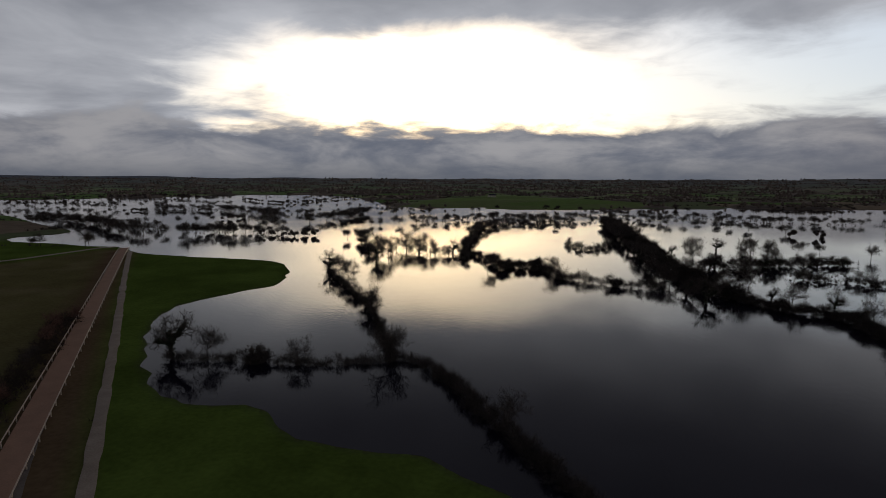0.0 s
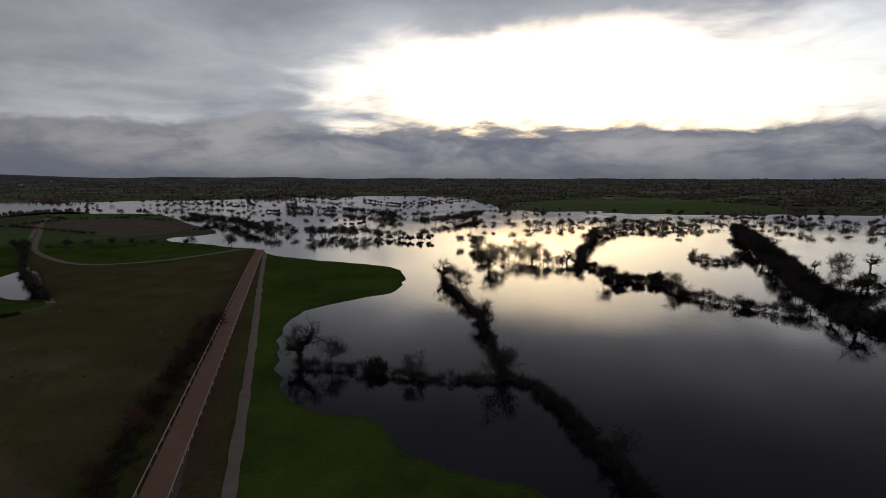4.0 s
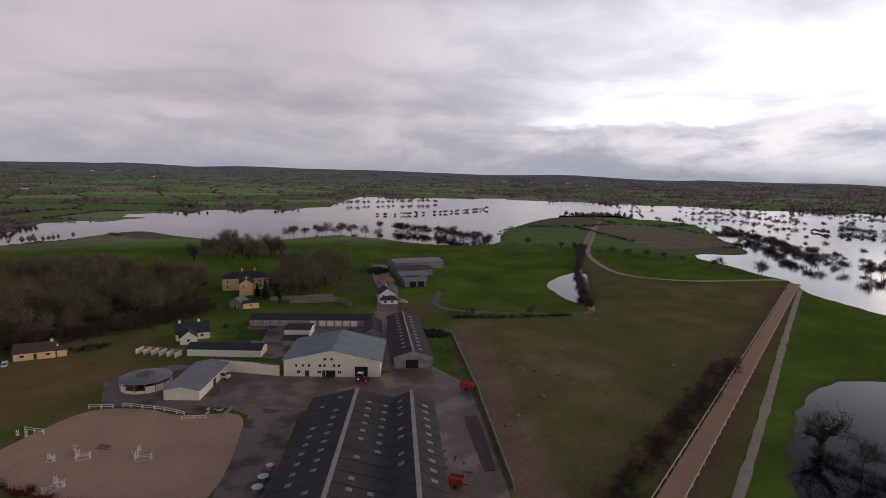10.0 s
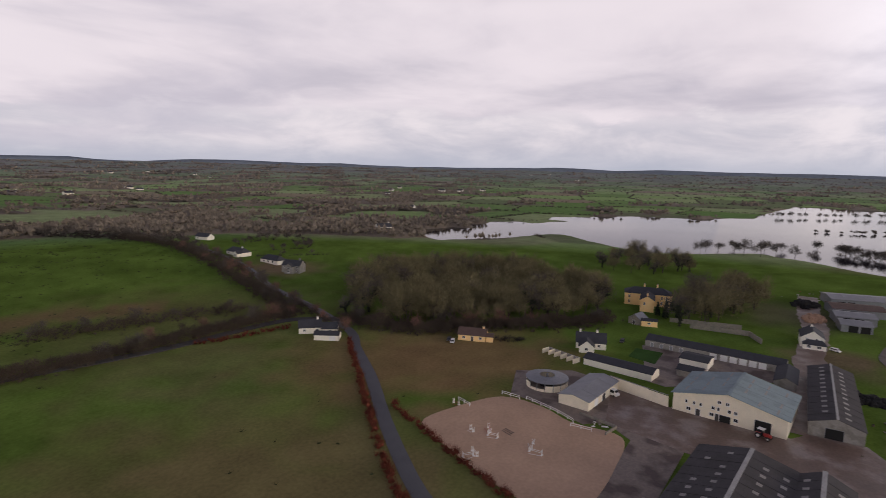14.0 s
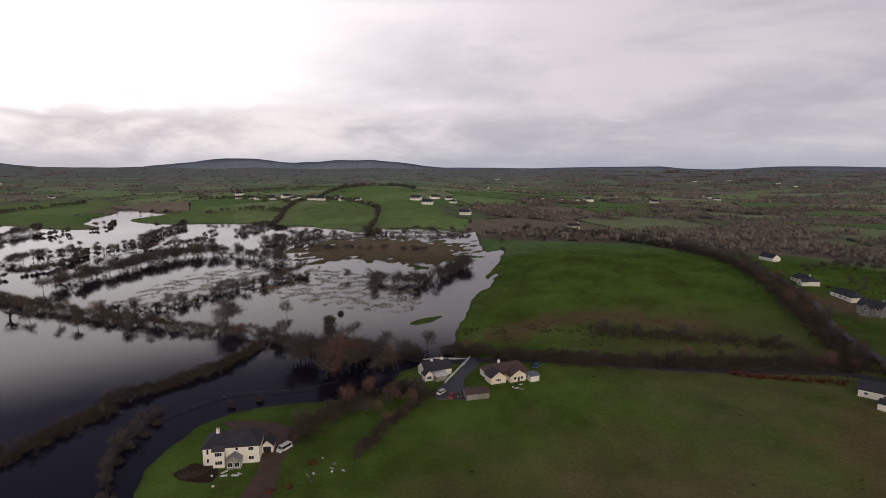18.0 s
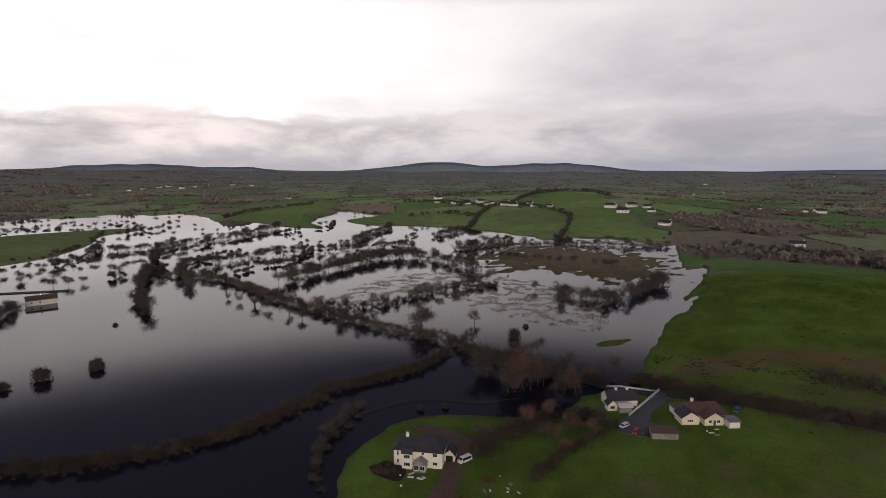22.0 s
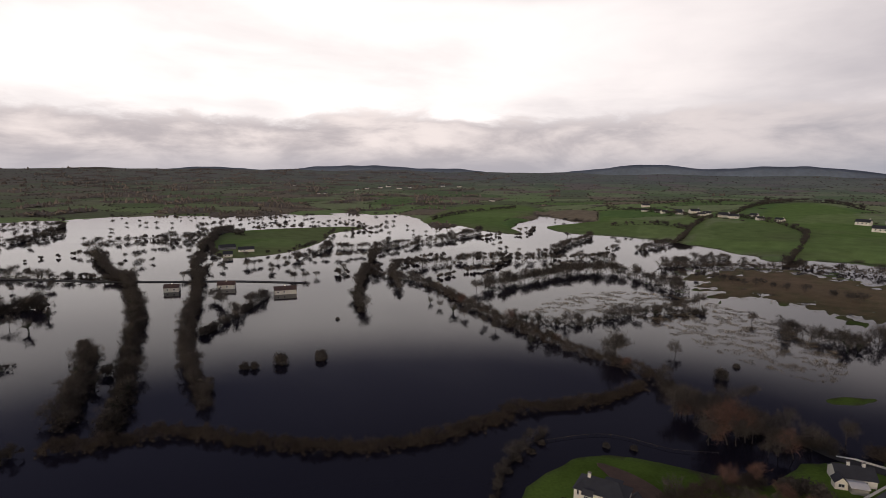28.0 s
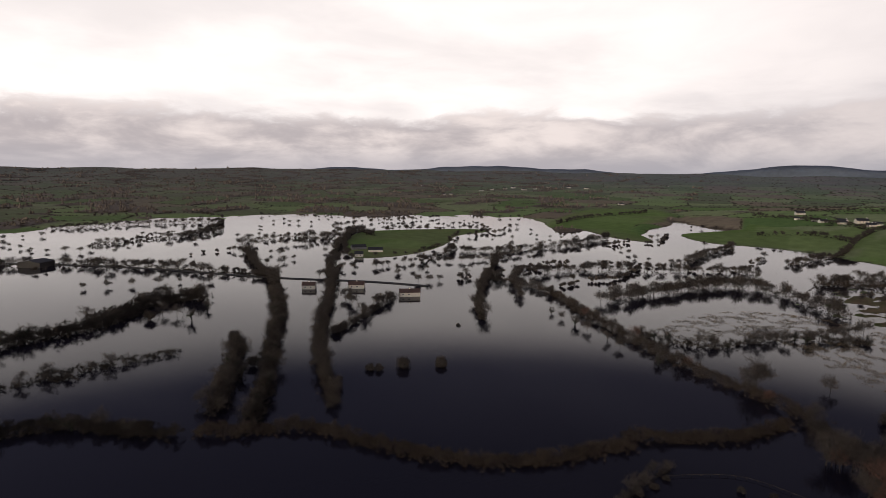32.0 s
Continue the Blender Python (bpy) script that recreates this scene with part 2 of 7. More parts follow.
M_YARD = material("muddy_concrete", (0.21, 0.165, 0.135), 0.55, var=0.35, scale=0.12, fine=1.2, stain=(0.07, 0.045, 0.036))
M_SAND = material("arena_sand", (0.47, 0.315, 0.215), 0.95, var=0.16, scale=0.09, fine=1.0, spec=0.2)
M_BARK = material("bark", (0.065, 0.055, 0.046), 0.95, var=0.4, scale=0.8, fine=6.0, spec=0.2)
M_TWIG = material("bare_twigs", (0.096, 0.082, 0.070), 0.95, var=0.3, scale=0.3, fine=4.0, island=0.4, spec=0.15)
M_TWIG_WOOD = material("woodland_twigs", (0.163, 0.14, 0.075), 0.95, var=0.3, scale=0.1, fine=4.0, island=0.4, spec=0.15)
M_TWIG_RED = material("reddish_twigs", (0.17, 0.098, 0.074), 0.95, var=0.3, scale=0.3, fine=4.0, island=0.4, spec=0.15)
M_IVY = material("ivy_leaves", (0.020, 0.026, 0.012), 0.7, var=0.4, scale=0.5, fine=4.0, island=0.5, spec=0.3)
M_CONIFER = material("conifer_needles", (0.014, 0.024, 0.012), 0.8, var=0.4, scale=0.5, fine=4.0, island=0.4, spec=0.2)
M_WOODS = material("winter_woods", (0.175, 0.146, 0.114), 0.95, var=0.3, scale=0.012, fine=0.2, island=0.28, spec=0.1)
M_FARHEDGE = material("distant_hedge", (0.078, 0.070, 0.052), 0.95, var=0.3, scale=0.02, fine=0.3, island=0.3, spec=0.1)
M_H = {
    "dark": material("dark_hedge", (0.050, 0.042, 0.034), 0.95, var=0.4, scale=0.12, fine=1.5, island=0.22, spec=0.15),
    "twig": material("grey_twig_hedge", (0.080, 0.068, 0.058), 0.95, var=0.3, scale=0.12, fine=1.5, island=0.22, spec=0.15),
    "bare": material("bare_hedge", (0.075, 0.063, 0.052), 0.95, var=0.35, scale=0.12, fine=1.5, island=0.22, spec=0.15),
    "brown": material("brown_hedge", (0.080, 0.062, 0.047), 0.95, var=0.4, scale=0.1, fine=1.5, island=0.22, spec=0.15),
    "red": material("beech_hedge", (0.125, 0.034, 0.020), 0.95, var=0.3, scale=0.2, fine=2.0, island=0.4, spec=0.15),
}
M_WHITE = material("white_render", (0.86, 0.81, 0.70), 0.85, var=0.08, scale=0.4, fine=3.0)
M_CREAM = material("cream_render", (0.82, 0.73, 0.56), 0.85, var=0.10, scale=0.4, fine=3.0)
M_YELLOW = material("yellow_render", (0.94, 0.64, 0.29), 0.85, var=0.08, scale=0.3, fine=3.0)
M_GREYWALL = material("grey_block_wall", (0.30, 0.28, 0.25), 0.9, var=0.22, scale=0.4, fine=3.0, stain=(0.20, 0.185, 0.16))
M_SLATE = material("slate_roof", (0.045, 0.046, 0.053), 0.75, var=0.25, scale=0.5, fine=5.0, bump=0.01, spec=0.3)
M_BROWN_ROOF = material("brown_tile_roof", (0.10, 0.062, 0.05), 0.8, var=0.25, scale=0.5, fine=5.0)
M_DARKSHEET = material("dark_fibre_cement", (0.070, 0.065, 0.066), 0.85, var=0.25, scale=0.15, fine=2.0, stain=(0.052, 0.048, 0.048), spec=0.25)
M_TEALSHEET = material("pale_green_sheet", (0.25, 0.315, 0.325), 0.7, var=0.14, scale=0.15, fine=2.0, stain=(0.20, 0.25, 0.26), spec=0.25)
M_GREYSHEET = material("galvanised_sheet", (0.24, 0.245, 0.26), 0.45, metal=0.3, var=0.2, scale=0.3, fine=2.0)
M_LIGHTSHEET = material("translucent_sheet", (0.24, 0.225, 0.205), 0.5, var=0.3, scale=0.5, fine=3.0)
M_RIDGE = material("ridge_capping", (0.36, 0.35, 0.33), 0.7, var=0.3, scale=0.5, fine=3.0)
M_GLASS = material("dark_window_glass", (0.02, 0.022, 0.026), 0.08, var=0.1, spec=0.6)
M_FRAME = material("white_window_frame", (0.78, 0.77, 0.74), 0.5, var=0.05)
M_DOOR = material("dark_painted_door", (0.05, 0.045, 0.04), 0.6, var=0.15)
# near black: shade of open doorways put into colour, also dark muck heaps
M_SHADE_MUCK = material("opening_shade_and_muck", (0.015, 0.014, 0.013), 0.95, var=0.2)
M_REDPAINT = material("red_paint", (0.36, 0.03, 0.025), 0.45, var=0.2, scale=1.0, fine=6.0)
M_TYRE = material("rubber", (0.02, 0.02, 0.02), 0.9, var=0.2)
M_STONE = material("field_stone", (0.26, 0.23, 0.19), 0.95, var=0.35, scale=0.6, fine=3.0, stain=(0.17, 0.16, 0.13))
M_WOOD = material("weathered_timber", (0.30, 0.26, 0.21), 0.9, var=0.25, scale=1.0, fine=6.0)
M_CREAMWOOD = material("cream_running_rail", (0.62, 0.52, 0.40), 0.6, var=0.15)
M_WHITEWOOD = material("white_painted_rail", (0.74, 0.72, 0.68), 0.6, var=0.1)
M_LAWN = material("lawn", (0.034, 0.085, 0.014), 0.95, var=0.3, scale=0.2, fine=2.0, spec=0.15)
M_GARDENGREEN = material("tank_green", (0.06, 0.2, 0.16), 0.5, var=0.15)


# ---------------------------------------------------------------- mesh helpers
def mesh_np(name, verts, faces, mat, smooth=False):
    """A mesh from arrays: verts (n, 3) and triangles or quads (m, 3 or 4)."""
    verts, faces = np.asarray(verts, np.float32), np.asarray(faces, np.int32)
    me = bpy.data.meshes.new(name)
    k = faces.shape[1]
    me.vertices.add(len(verts))
    me.vertices.foreach_set("co", verts.ravel())
    me.loops.add(faces.size)
    me.loops.foreach_set("vertex_index", faces.ravel())
    me.polygons.add(len(faces))
    me.polygons.foreach_set("loop_start", np.arange(0, faces.size, k, dtype=np.int32))
    me.polygons.foreach_set("use_smooth", np.full(len(faces), smooth))
    me.update(calc_edges=True)
    if mat:
        me.materials.append(mat)
    return me


def part(name, bm, mat, parent, label="", at=None):
    """Links a bmesh or a mesh as one object under a thing or a part."""
    if isinstance(bm, bmesh.types.BMesh):
        me = bpy.data.meshes.new(name)
        bm.to_mesh(me)
        bm.free()
        me.materials.append(mat)
    else:
        me = bm
    ob = new(name, me)
    ob.parent = parent
    if at is not None:
        ob.matrix_basis = at
    if label:
        ob["label"] = label
    return ob


def thing(name, at, label, category, group="", kind=""):
    ob = new(name)
    ob.empty_display_size = 0.5
    ob.matrix_basis = at
    return tagged(ob, label, category, group, kind)


def add_box(bm, x0, x1, y0, y1, z0, z1, m=None):
    vs = [bm.verts.new(v) for v in ((x0, y0, z0), (x1, y0, z0), (x1, y1, z0), (x0, y1, z0), (x0, y0, z1), (x1, y0, z1), (x1, y1, z1), (x0, y1, z1))]
    if m is not None:
        for v in vs:
            v.co = m @ v.co
    for f in ((3, 2, 1, 0), (4, 5, 6, 7), (0, 1, 5, 4), (1, 2, 6, 5), (2, 3, 7, 6), (3, 0, 4, 7)):
        bm.faces.new([vs[i] for i in f])


def box(x0, x1, y0, y1, z0, z1, m=None):
    bm = bmesh.new()
    add_box(bm, x0, x1, y0, y1, z0, z1, m)
    return bm


def slab(corners, depth):
    """A sheet through the given corners, thickened downwards."""
    bm = bmesh.new()
    top = [bm.verts.new(c) for c in corners]
    low = [bm.verts.new((c[0], c[1], c[2] - depth)) for c in corners]
    bm.faces.new(top)
    bm.faces.new(low[::-1])
    n = len(corners)
    for i in range(n):
        bm.faces.new((top[i], low[i], low[(i + 1) % n], top[(i + 1) % n]))
    bmesh.ops.recalc_face_normals(bm, faces=bm.faces)
    return bm


def cylinder(r0, r1, z0, z1, n=12, m=None):
    bm = bmesh.new()
    bmesh.ops.create_cone(bm, cap_ends=True, segments=n, radius1=r0, radius2=r1, depth=z1 - z0, matrix=(m or Matrix()) @ Matrix.Translation((0, 0, (z0 + z1) / 2)))
    return bm


def smooth_line(pts, step=6.0, closed=False):
    """A rounded line through the given plan points, with points at even steps."""
    p = np.array(pts, float)
    n = len(p)
    out = []
    last = n if closed else n - 1
    for i in range(last):
        a, b, c, d_ = (p[(i - 1) % n], p[i], p[(i + 1) % n], p[(i + 2) % n]) if closed else (p[max(i - 1, 0)], p[i], p[min(i + 1, n - 1)], p[min(i + 2, n - 1)])
        k = max(1, int(np.hypot(*(c - b)) / step))
        for s in np.arange(k) / k:
            out.append(0.5 * (2 * b + (c - a) * s + (2 * a - 5 * b + 4 * c - d_) * s**2 + (3 * b - a - 3 * c + d_) * s**3))
    if not closed:
        out.append(p[-1])
    return np.array(out)


def inside(x, y, poly):
    res = np.zeros(x.shape, bool)
    px, py = poly[:, 0], poly[:, 1]
    j = len(poly) - 1
    for i in range(len(poly)):
        if py[i] != py[j]:
            hit = ((py[i] > y) != (py[j] > y)) & (x < (px[j] - px[i]) * (y - py[i]) / (py[j] - py[i]) + px[i])
            res ^= hit
        j = i
    return res


def edge_dist(x, y, line, closed=True):
    best = np.full(x.shape, 1e9)
    n = len(line)
    for i in range(n if closed else n - 1):
        a, b = line[i], line[(i + 1) % n]
        ab = b - a
        t = np.clip(((x - a[0]) * ab[0] + (y - a[1]) * ab[1]) / max(ab @ ab, 1e-9), 0, 1)
        best = np.minimum(best, (x - a[0] - t * ab[0]) ** 2 + (y - a[1] - t * ab[1]) ** 2)
    return np.sqrt(best)


def signed(x, y, poly):
    """Metres inside (+) or outside (-) of a closed plan outline."""
    d_ = edge_dist(x, y, poly)
    return np.where(inside(x, y, poly), d_, -d_)


def wob(x, y, size, seed=0):
    """Smooth uneven values between about -1 and 1, with features of that size in metres."""
    rng = np.random.RandomState(seed + 7)
    out = 0
    for k in range(5):
        a, ph, s = rng.uniform(0, 6.28), rng.uniform(0, 6.28), 6.28 / size * rng.uniform(0.5, 1.7)
        out = out + np.sin((x * math.cos(a) + y * math.sin(a)) * s + ph + 1.3 * np.sin((y * math.cos(a) - x * math.sin(a)) * s * 0.7 + k))
    return out / 3.2


# ---------------------------------------------------------------- plan
SHORE_A = [(-23.7, 76.1), (-40.7, 81.9), (-55.9, 79.6), (-65.3, 77.5), (-71.9, 80.9), (-79.7, 86.5), (-85.6, 86.3), (-98.4, 80.8), (-106.5, 82.2), (-118.5, 88.4), (-131.4, 97.5), (-155.1, 115.9), (-169.9, 132.4), (-177.2, 147.7), (-176.9, 176.5), (-172.5, 192.6), (-182.4, 215.1), (-205.4, 242.6), (-224, 253.2), (-241.9, 253.9), (-274.8, 247.9), (-326.8, 244.8), (-373, 260), (-399, 253), (-430, 255), (-468, 248), (-501, 261), (-513, 316), (-640, 359), (-816, 420), (-893, 409), (-928, 364)]
SHORE_B = [(-994, 328), (-924, 229), (-778, 147), (-648, 99), (-568, 83), (-534, 49), (-550, -3), (-585, -46), (-596, -75), (-606, -91), (-537, -167), (-568, -239), (-607, -305), (-517, -332), (-477, -360), (-471, -396)]
SHORE_C = [(-12, -599), (-33, -582), (-31, -527), (-12, -422), (-32.7, -478.9), (-22.0, -440.7), (-17.2, -400.0), (-3.5, -360.7), (-0.8, -326.9), (4.9, -284.9), (5.5, -252.1), (6.4, -232.1), (16.5, -231.2), (26.9, -217.8), (30.2, -204.1), (32.9, -192.9), (49.8, -187.2), (66.6, -182.6), (81.6, -173.9), (88.9, -164.0), (91.2, -149.3), (90.6, -134.3), (86.5, -123.6), (81.3, -115.6), (82.30338031335216, -99.64104510562012)]
FLOOD_EDGE = [(2, 989), (13, 863), (21, 883), (30, 989), (33, 1403), (36, 1705), (43, 1776), (52, 1609), (63, 1546), (73, 1582), (81, 1655), (90, 1579), (96, 1558), (99, 1109), (110, 971), (118, 857), (131, 678), (167, 772), (174, 808), (179, 761), (186, 772), (192, 751), (199, 877), (207, 975), (207, 1154), (213, 1297), (217, 982), (217, 1101), (224, 1021), (228, 1315), (241, 1291), (248, 1342), (260, 1299), (270, 1215), (280, 1069), (339, 1195), (352, 1064)]
POND = [(-295.2, 91.2), (-386.1, 119.6), (-379.5, 100.7), (-346.2, 82.1), (-318.2, 81.5)]
ISLAND = [(645, -286), (751, -331), (860, -403), (872, -478), (845, -561), (812, -619), (768, -610), (744, -529), (668, -454), (609, -364), (607, -294)]
PENIN_A = [(791, -779), (973, -1040), (1049, -1239), (904, -1301), (715, -1057), (674, -890), (532, -756), (590, -738), (698, -781)]
PENIN_B = [(564, -882), (567, -966), (537, -1062), (403, -1023), (377, -1161), (297, -915), (334, -860), (399, -853), (477, -821)]
FIELD_C = [(290, -851), (315, -1042), (268, -1059), (286, -1375), (211, -1431), (22, -852), (12, -806), (134, -753), (149, -772), (257, -793)]
RUSH_STRIP = [(-15.6, -267.1), (-51.2, -295.8), (-81.4, -300.4), (-116.4, -284.9)]
FIELD_D = [(-490, 663), (-470, 848), (-539, 1144), (-484, 1473), (-298, 1338), (-112, 1215), (-90, 985), (-189, 871), (-326, 834), (-421, 833)]
MARSH = [(197, -579), (146, -676), (58, -657), (0, -616), (4, -508), (37, -474), (104, -499), (145, -481)]
GRASS_ISLE = [(35.4, -286.8), (28.6, -299.4), (16.2, -308.4), (18.9, -297.9), (31.1, -286.7)]
TRACK_ROAD = [(-91, 41), (-171, 105.4), (-280, 193), (-358, 256)]
TRACK_SIDE = [(-86.7, 41.4), (-118.8, 65.2), (-171.2, 105.0), (-249.7, 166.1), (-345.6, 245.3)]
PATH_WEST = [(-79.5, 47.5), (-110.9, 71.8), (-163.1, 111.8), (-242.5, 172.0), (-339.3, 246.3)]
FIELD_PATH = [(-373, 260), (-364, 214), (-361.8, 178.5), (-381.4, 146.2), (-430, 143), (-500, 156), (-615, 197), (-796, 266), (-927, 349)]
LANE = [(-712, 228), (-589, 182), (-447, 133), (-358.2, 108.4), (-274.3, 89.1)]
FARM_LANE = [(-315.6, 10.8), (-273.2, 13.1), (-265.2, 74.5), (-274.3, 89.1)]
BROWN_FIELD = [(-500, 156), (-416, 142), (-353.8, 174.1), (-359, 250), (-246.4, 157.7), (-183, 109.4), (-118.9, 53.1), (-100.1, 31.9), (-101, 20.5), (-142.1, 18.5), (-219.4, 15.7), (-255.4, 15), (-261.2, 73.5), (-274.3, 89.1), (-381.3, 113.7)]
ARENA = [(-116.4, -101.1), (-131.5, -100.2), (-148.7, -93.0), (-150.1, -78.4), (-146.1, -66.8), (-146.6, -51.3), (-129.0, -46.5), (-112.0, -44.8), (-103.9, -46.9), (-100.9, -53.8), (-103.8, -69.4), (-109.5, -85.3)]
MAIN_ROAD = [(-85.3, -72.0), (-91.8, -83.8), (-109.8, -109.7), (-132.2, -138.7), (-150.4, -165.9), (-165.4, -187.0), (-179.8, -232.2), (-190.9, -284.3), (-215.5, -357.5), (-227, -456), (-218, -512)]
ROAD_WEST = [(-175.1, -200.3), (-154, -219.3), (-94.2, -220.3), (-34.1, -229.7), (16.5, -231.2), (43.9, -243.6), (82.8, -254.6)]
ROAD_FAR = [(429, -270), (480, -228), (547, -155), (693, -27), (839, 157)]
REED_BED = [(223.2, -329.4), (228, -413), (178, -465), (99, -441), (39.5, -379.8), (37.8, -316), (105.5, -336.5), (172, -375.5), (182.7, -327.6)]
DRIVE = [(80.3, -164.8), (69.3, -166.5), (56.7, -163.1), (51.8, -156), (52.3, -144.2), (51, -134.6), (48.7, -119.2), (56, -118.7), (57.4, -136.4), (60.2, -142.7), (61.4, -152.2), (70.3, -158)]
LAND = smooth_line(SHORE_A + SHORE_B + [(-641, -606), (-716, -1073), (-329, -1535), (-36, -1049)] + SHORE_C + [(82.6, -109.2), (57.4, -59.8), (33.4, 1.6), (-5.6, 58.1)], 9.0, True)
POND_LINE, ISLAND_LINE = smooth_line(POND, 6.0, True), smooth_line(ISLAND, 9.0, True)
PENIN_LINES = [smooth_line(p, 14.0, True) for p in (PENIN_A, PENIN_B)]
FIELD2_LINE = smooth_line(FIELD_D, 30.0, True)
FIELD_LINE = smooth_line(FIELD_C, 16.0, True)
MARSH_LINE, ISLE_LINE = smooth_line(MARSH, 9.0, True), smooth_line(GRASS_ISLE, 4.0, True)
BROWN_LINE = smooth_line(BROWN_FIELD, 12.0, True)
FLOOD_A = np.array([a for a, r in FLOOD_EDGE], float)
FLOOD_R = np.array([r for a, r in FLOOD_EDGE], float)
# height of the land that closes the view, by degrees to the left of +y
RIM_A = np.array([0, 79, 115, 151, 173, 185, 193, 200, 210, 220, 228, 242, 262, 290, 314, 334, 352, 6, 360.0])
RIM_H = np.array([40, 52, 60, 74, 78, 80, 83, 86, 88, 90, 92, 95, 90, 78, 62, 56, 48, 42, 40.0])


def far_edge(az):
    return np.interp(az % 360, np.r_[FLOOD_A[-1] - 360, FLOOD_A, FLOOD_A[0] + 360], np.r_[FLOOD_R[-1], FLOOD_R, FLOOD_R[0]])


def shore(x, y):
    """Metres from the water's edge, positive on dry land."""
    d_ = np.hypot(x, y)
    az = np.degrees(np.arctan2(-x, y))
    s = signed(x, y, LAND)
    s = np.minimum(s, -signed(x, y, POND_LINE))
    for line in (ISLAND_LINE, ISLE_LINE, *PENIN_LINES):
        s = np.maximum(s, signed(x, y, line))
    s = np.maximum(s, signed(x, y, MARSH_LINE) * 0.065 + 1.6 * wob(x, y, 34, 6) + 0.8 * wob(x, y, 12, 7) - 0.5)
    far = (d_ - far_edge(az)) * 0.6 + 25 * wob(x, y, 260, 3) + 12 * wob(x, y, 90, 4)
    return np.maximum(s + 1.2 * wob(x, y, 22, 1), np.where(d_ > 480, far, -99))


def height(x, y, s=None):
    x, y = np.asarray(x, float), np.asarray(y, float)
    s = shore(x, y) if s is None else s
    d_ = np.hypot(x, y)
    az = np.degrees(np.arctan2(-x, y)) % 360
    z = np.clip(s * 0.07, -1.2, 0.9)
    rim = np.interp(az, RIM_A, RIM_H)
    t = np.clip((d_ - 1350) / 3300, 0, 1)
    z = z + np.where(s > 0, rim * t**1.7 * (1 + 0.10 * wob(x, y, 900, 5)), 0)
    # the green rise beyond the lane and the low hills with hedged fields
    for hx, hy, rad, top in ((-110, -469, 190, 7), (104, -1334, 420, 26), (437, -1531, 420, 22), (-820, 265, 190, 5), (-365, -488, 180, 6)):
        z = z + np.where(s > 0, np.clip(s / 60, 0, 1) * top * np.exp(-((x - hx) ** 2 + (y - hy) ** 2) / rad**2), 0)
    return z


def ground_at(x, y):
    return float(height(np.array([x]), np.array([y]))[0])


# seeds of the far patchwork of fields
def field_seeds():
    rng = np.random.RandomState(11)
    g = np.arange(-4900, 4901, 165.0)
    X, Y = np.meshgrid(g, g)
    X, Y = X + rng.uniform(-62, 62, X.shape), Y + rng.uniform(-62, 62, X.shape)
    return X, Y, rng.uniform(0, 1, X.shape)


SEED_X, SEED_Y, SEED_V = field_seeds()


def field_of(x, y):
    """The tone of the field at a place, and how far its hedge is."""
    ang_ = 0.5
    u, v = x * math.cos(ang_) + y * math.sin(ang_), (y * math.cos(ang_) - x * math.sin(ang_)) * 1.0
    i, j = np.round((v + 4900) / 165).astype(int), np.round((u + 4900) / 165).astype(int)
    d1, d2, val = np.full(x.shape, 1e9), np.full(x.shape, 1e9), np.zeros(x.shape)
    for di in (-1, 0, 1):
        for dj in (-1, 0, 1):
            a, b = np.clip(i + di, 0, SEED_X.shape[0] - 1), np.clip(j + dj, 0, SEED_X.shape[1] - 1)
            dd = np.hypot(u - SEED_X[a, b], v - SEED_Y[a, b])
            near = dd < d1
            d2 = np.where(near, d1, np.minimum(d2, dd))
            val = np.where(near, SEED_V[a, b], val)
            d1 = np.where(near, dd, d1)
    return val, d2 - d1


def wooded(x, y):
    """How far a place lies under bare woods and scrub: 0 to 1."""
    d_ = np.hypot(x, y)
    az = np.degrees(np.arctan2(-x, y)) % 360
    near_shore = (az > 42) & (az < 110) & (d_ < 950)
    w = 0.5 + 0.55 * wob(x, y, 420, 21) + 0.25 * wob(x, y, 150, 22)
    east = np.interp(az, [0, 52, 79, 101, 115, 126, 138, 160, 169, 180, 192, 210, 223, 237, 262, 290, 360], [0.1, 0.1, 0.0, -0.16, -0.2, 0.05, 0.12, 0.08, -0.02, -0.32, -0.5, -0.42, -0.02, 0.06, 0.08, 0.05, 0.08])
    east = east - 0.24 * np.clip((d_ - 950) / 200, 0, 1)
    return np.clip(w + east, 0, 1) * np.clip((d_ - 500) / 120, 0, 1) * ~near_shore


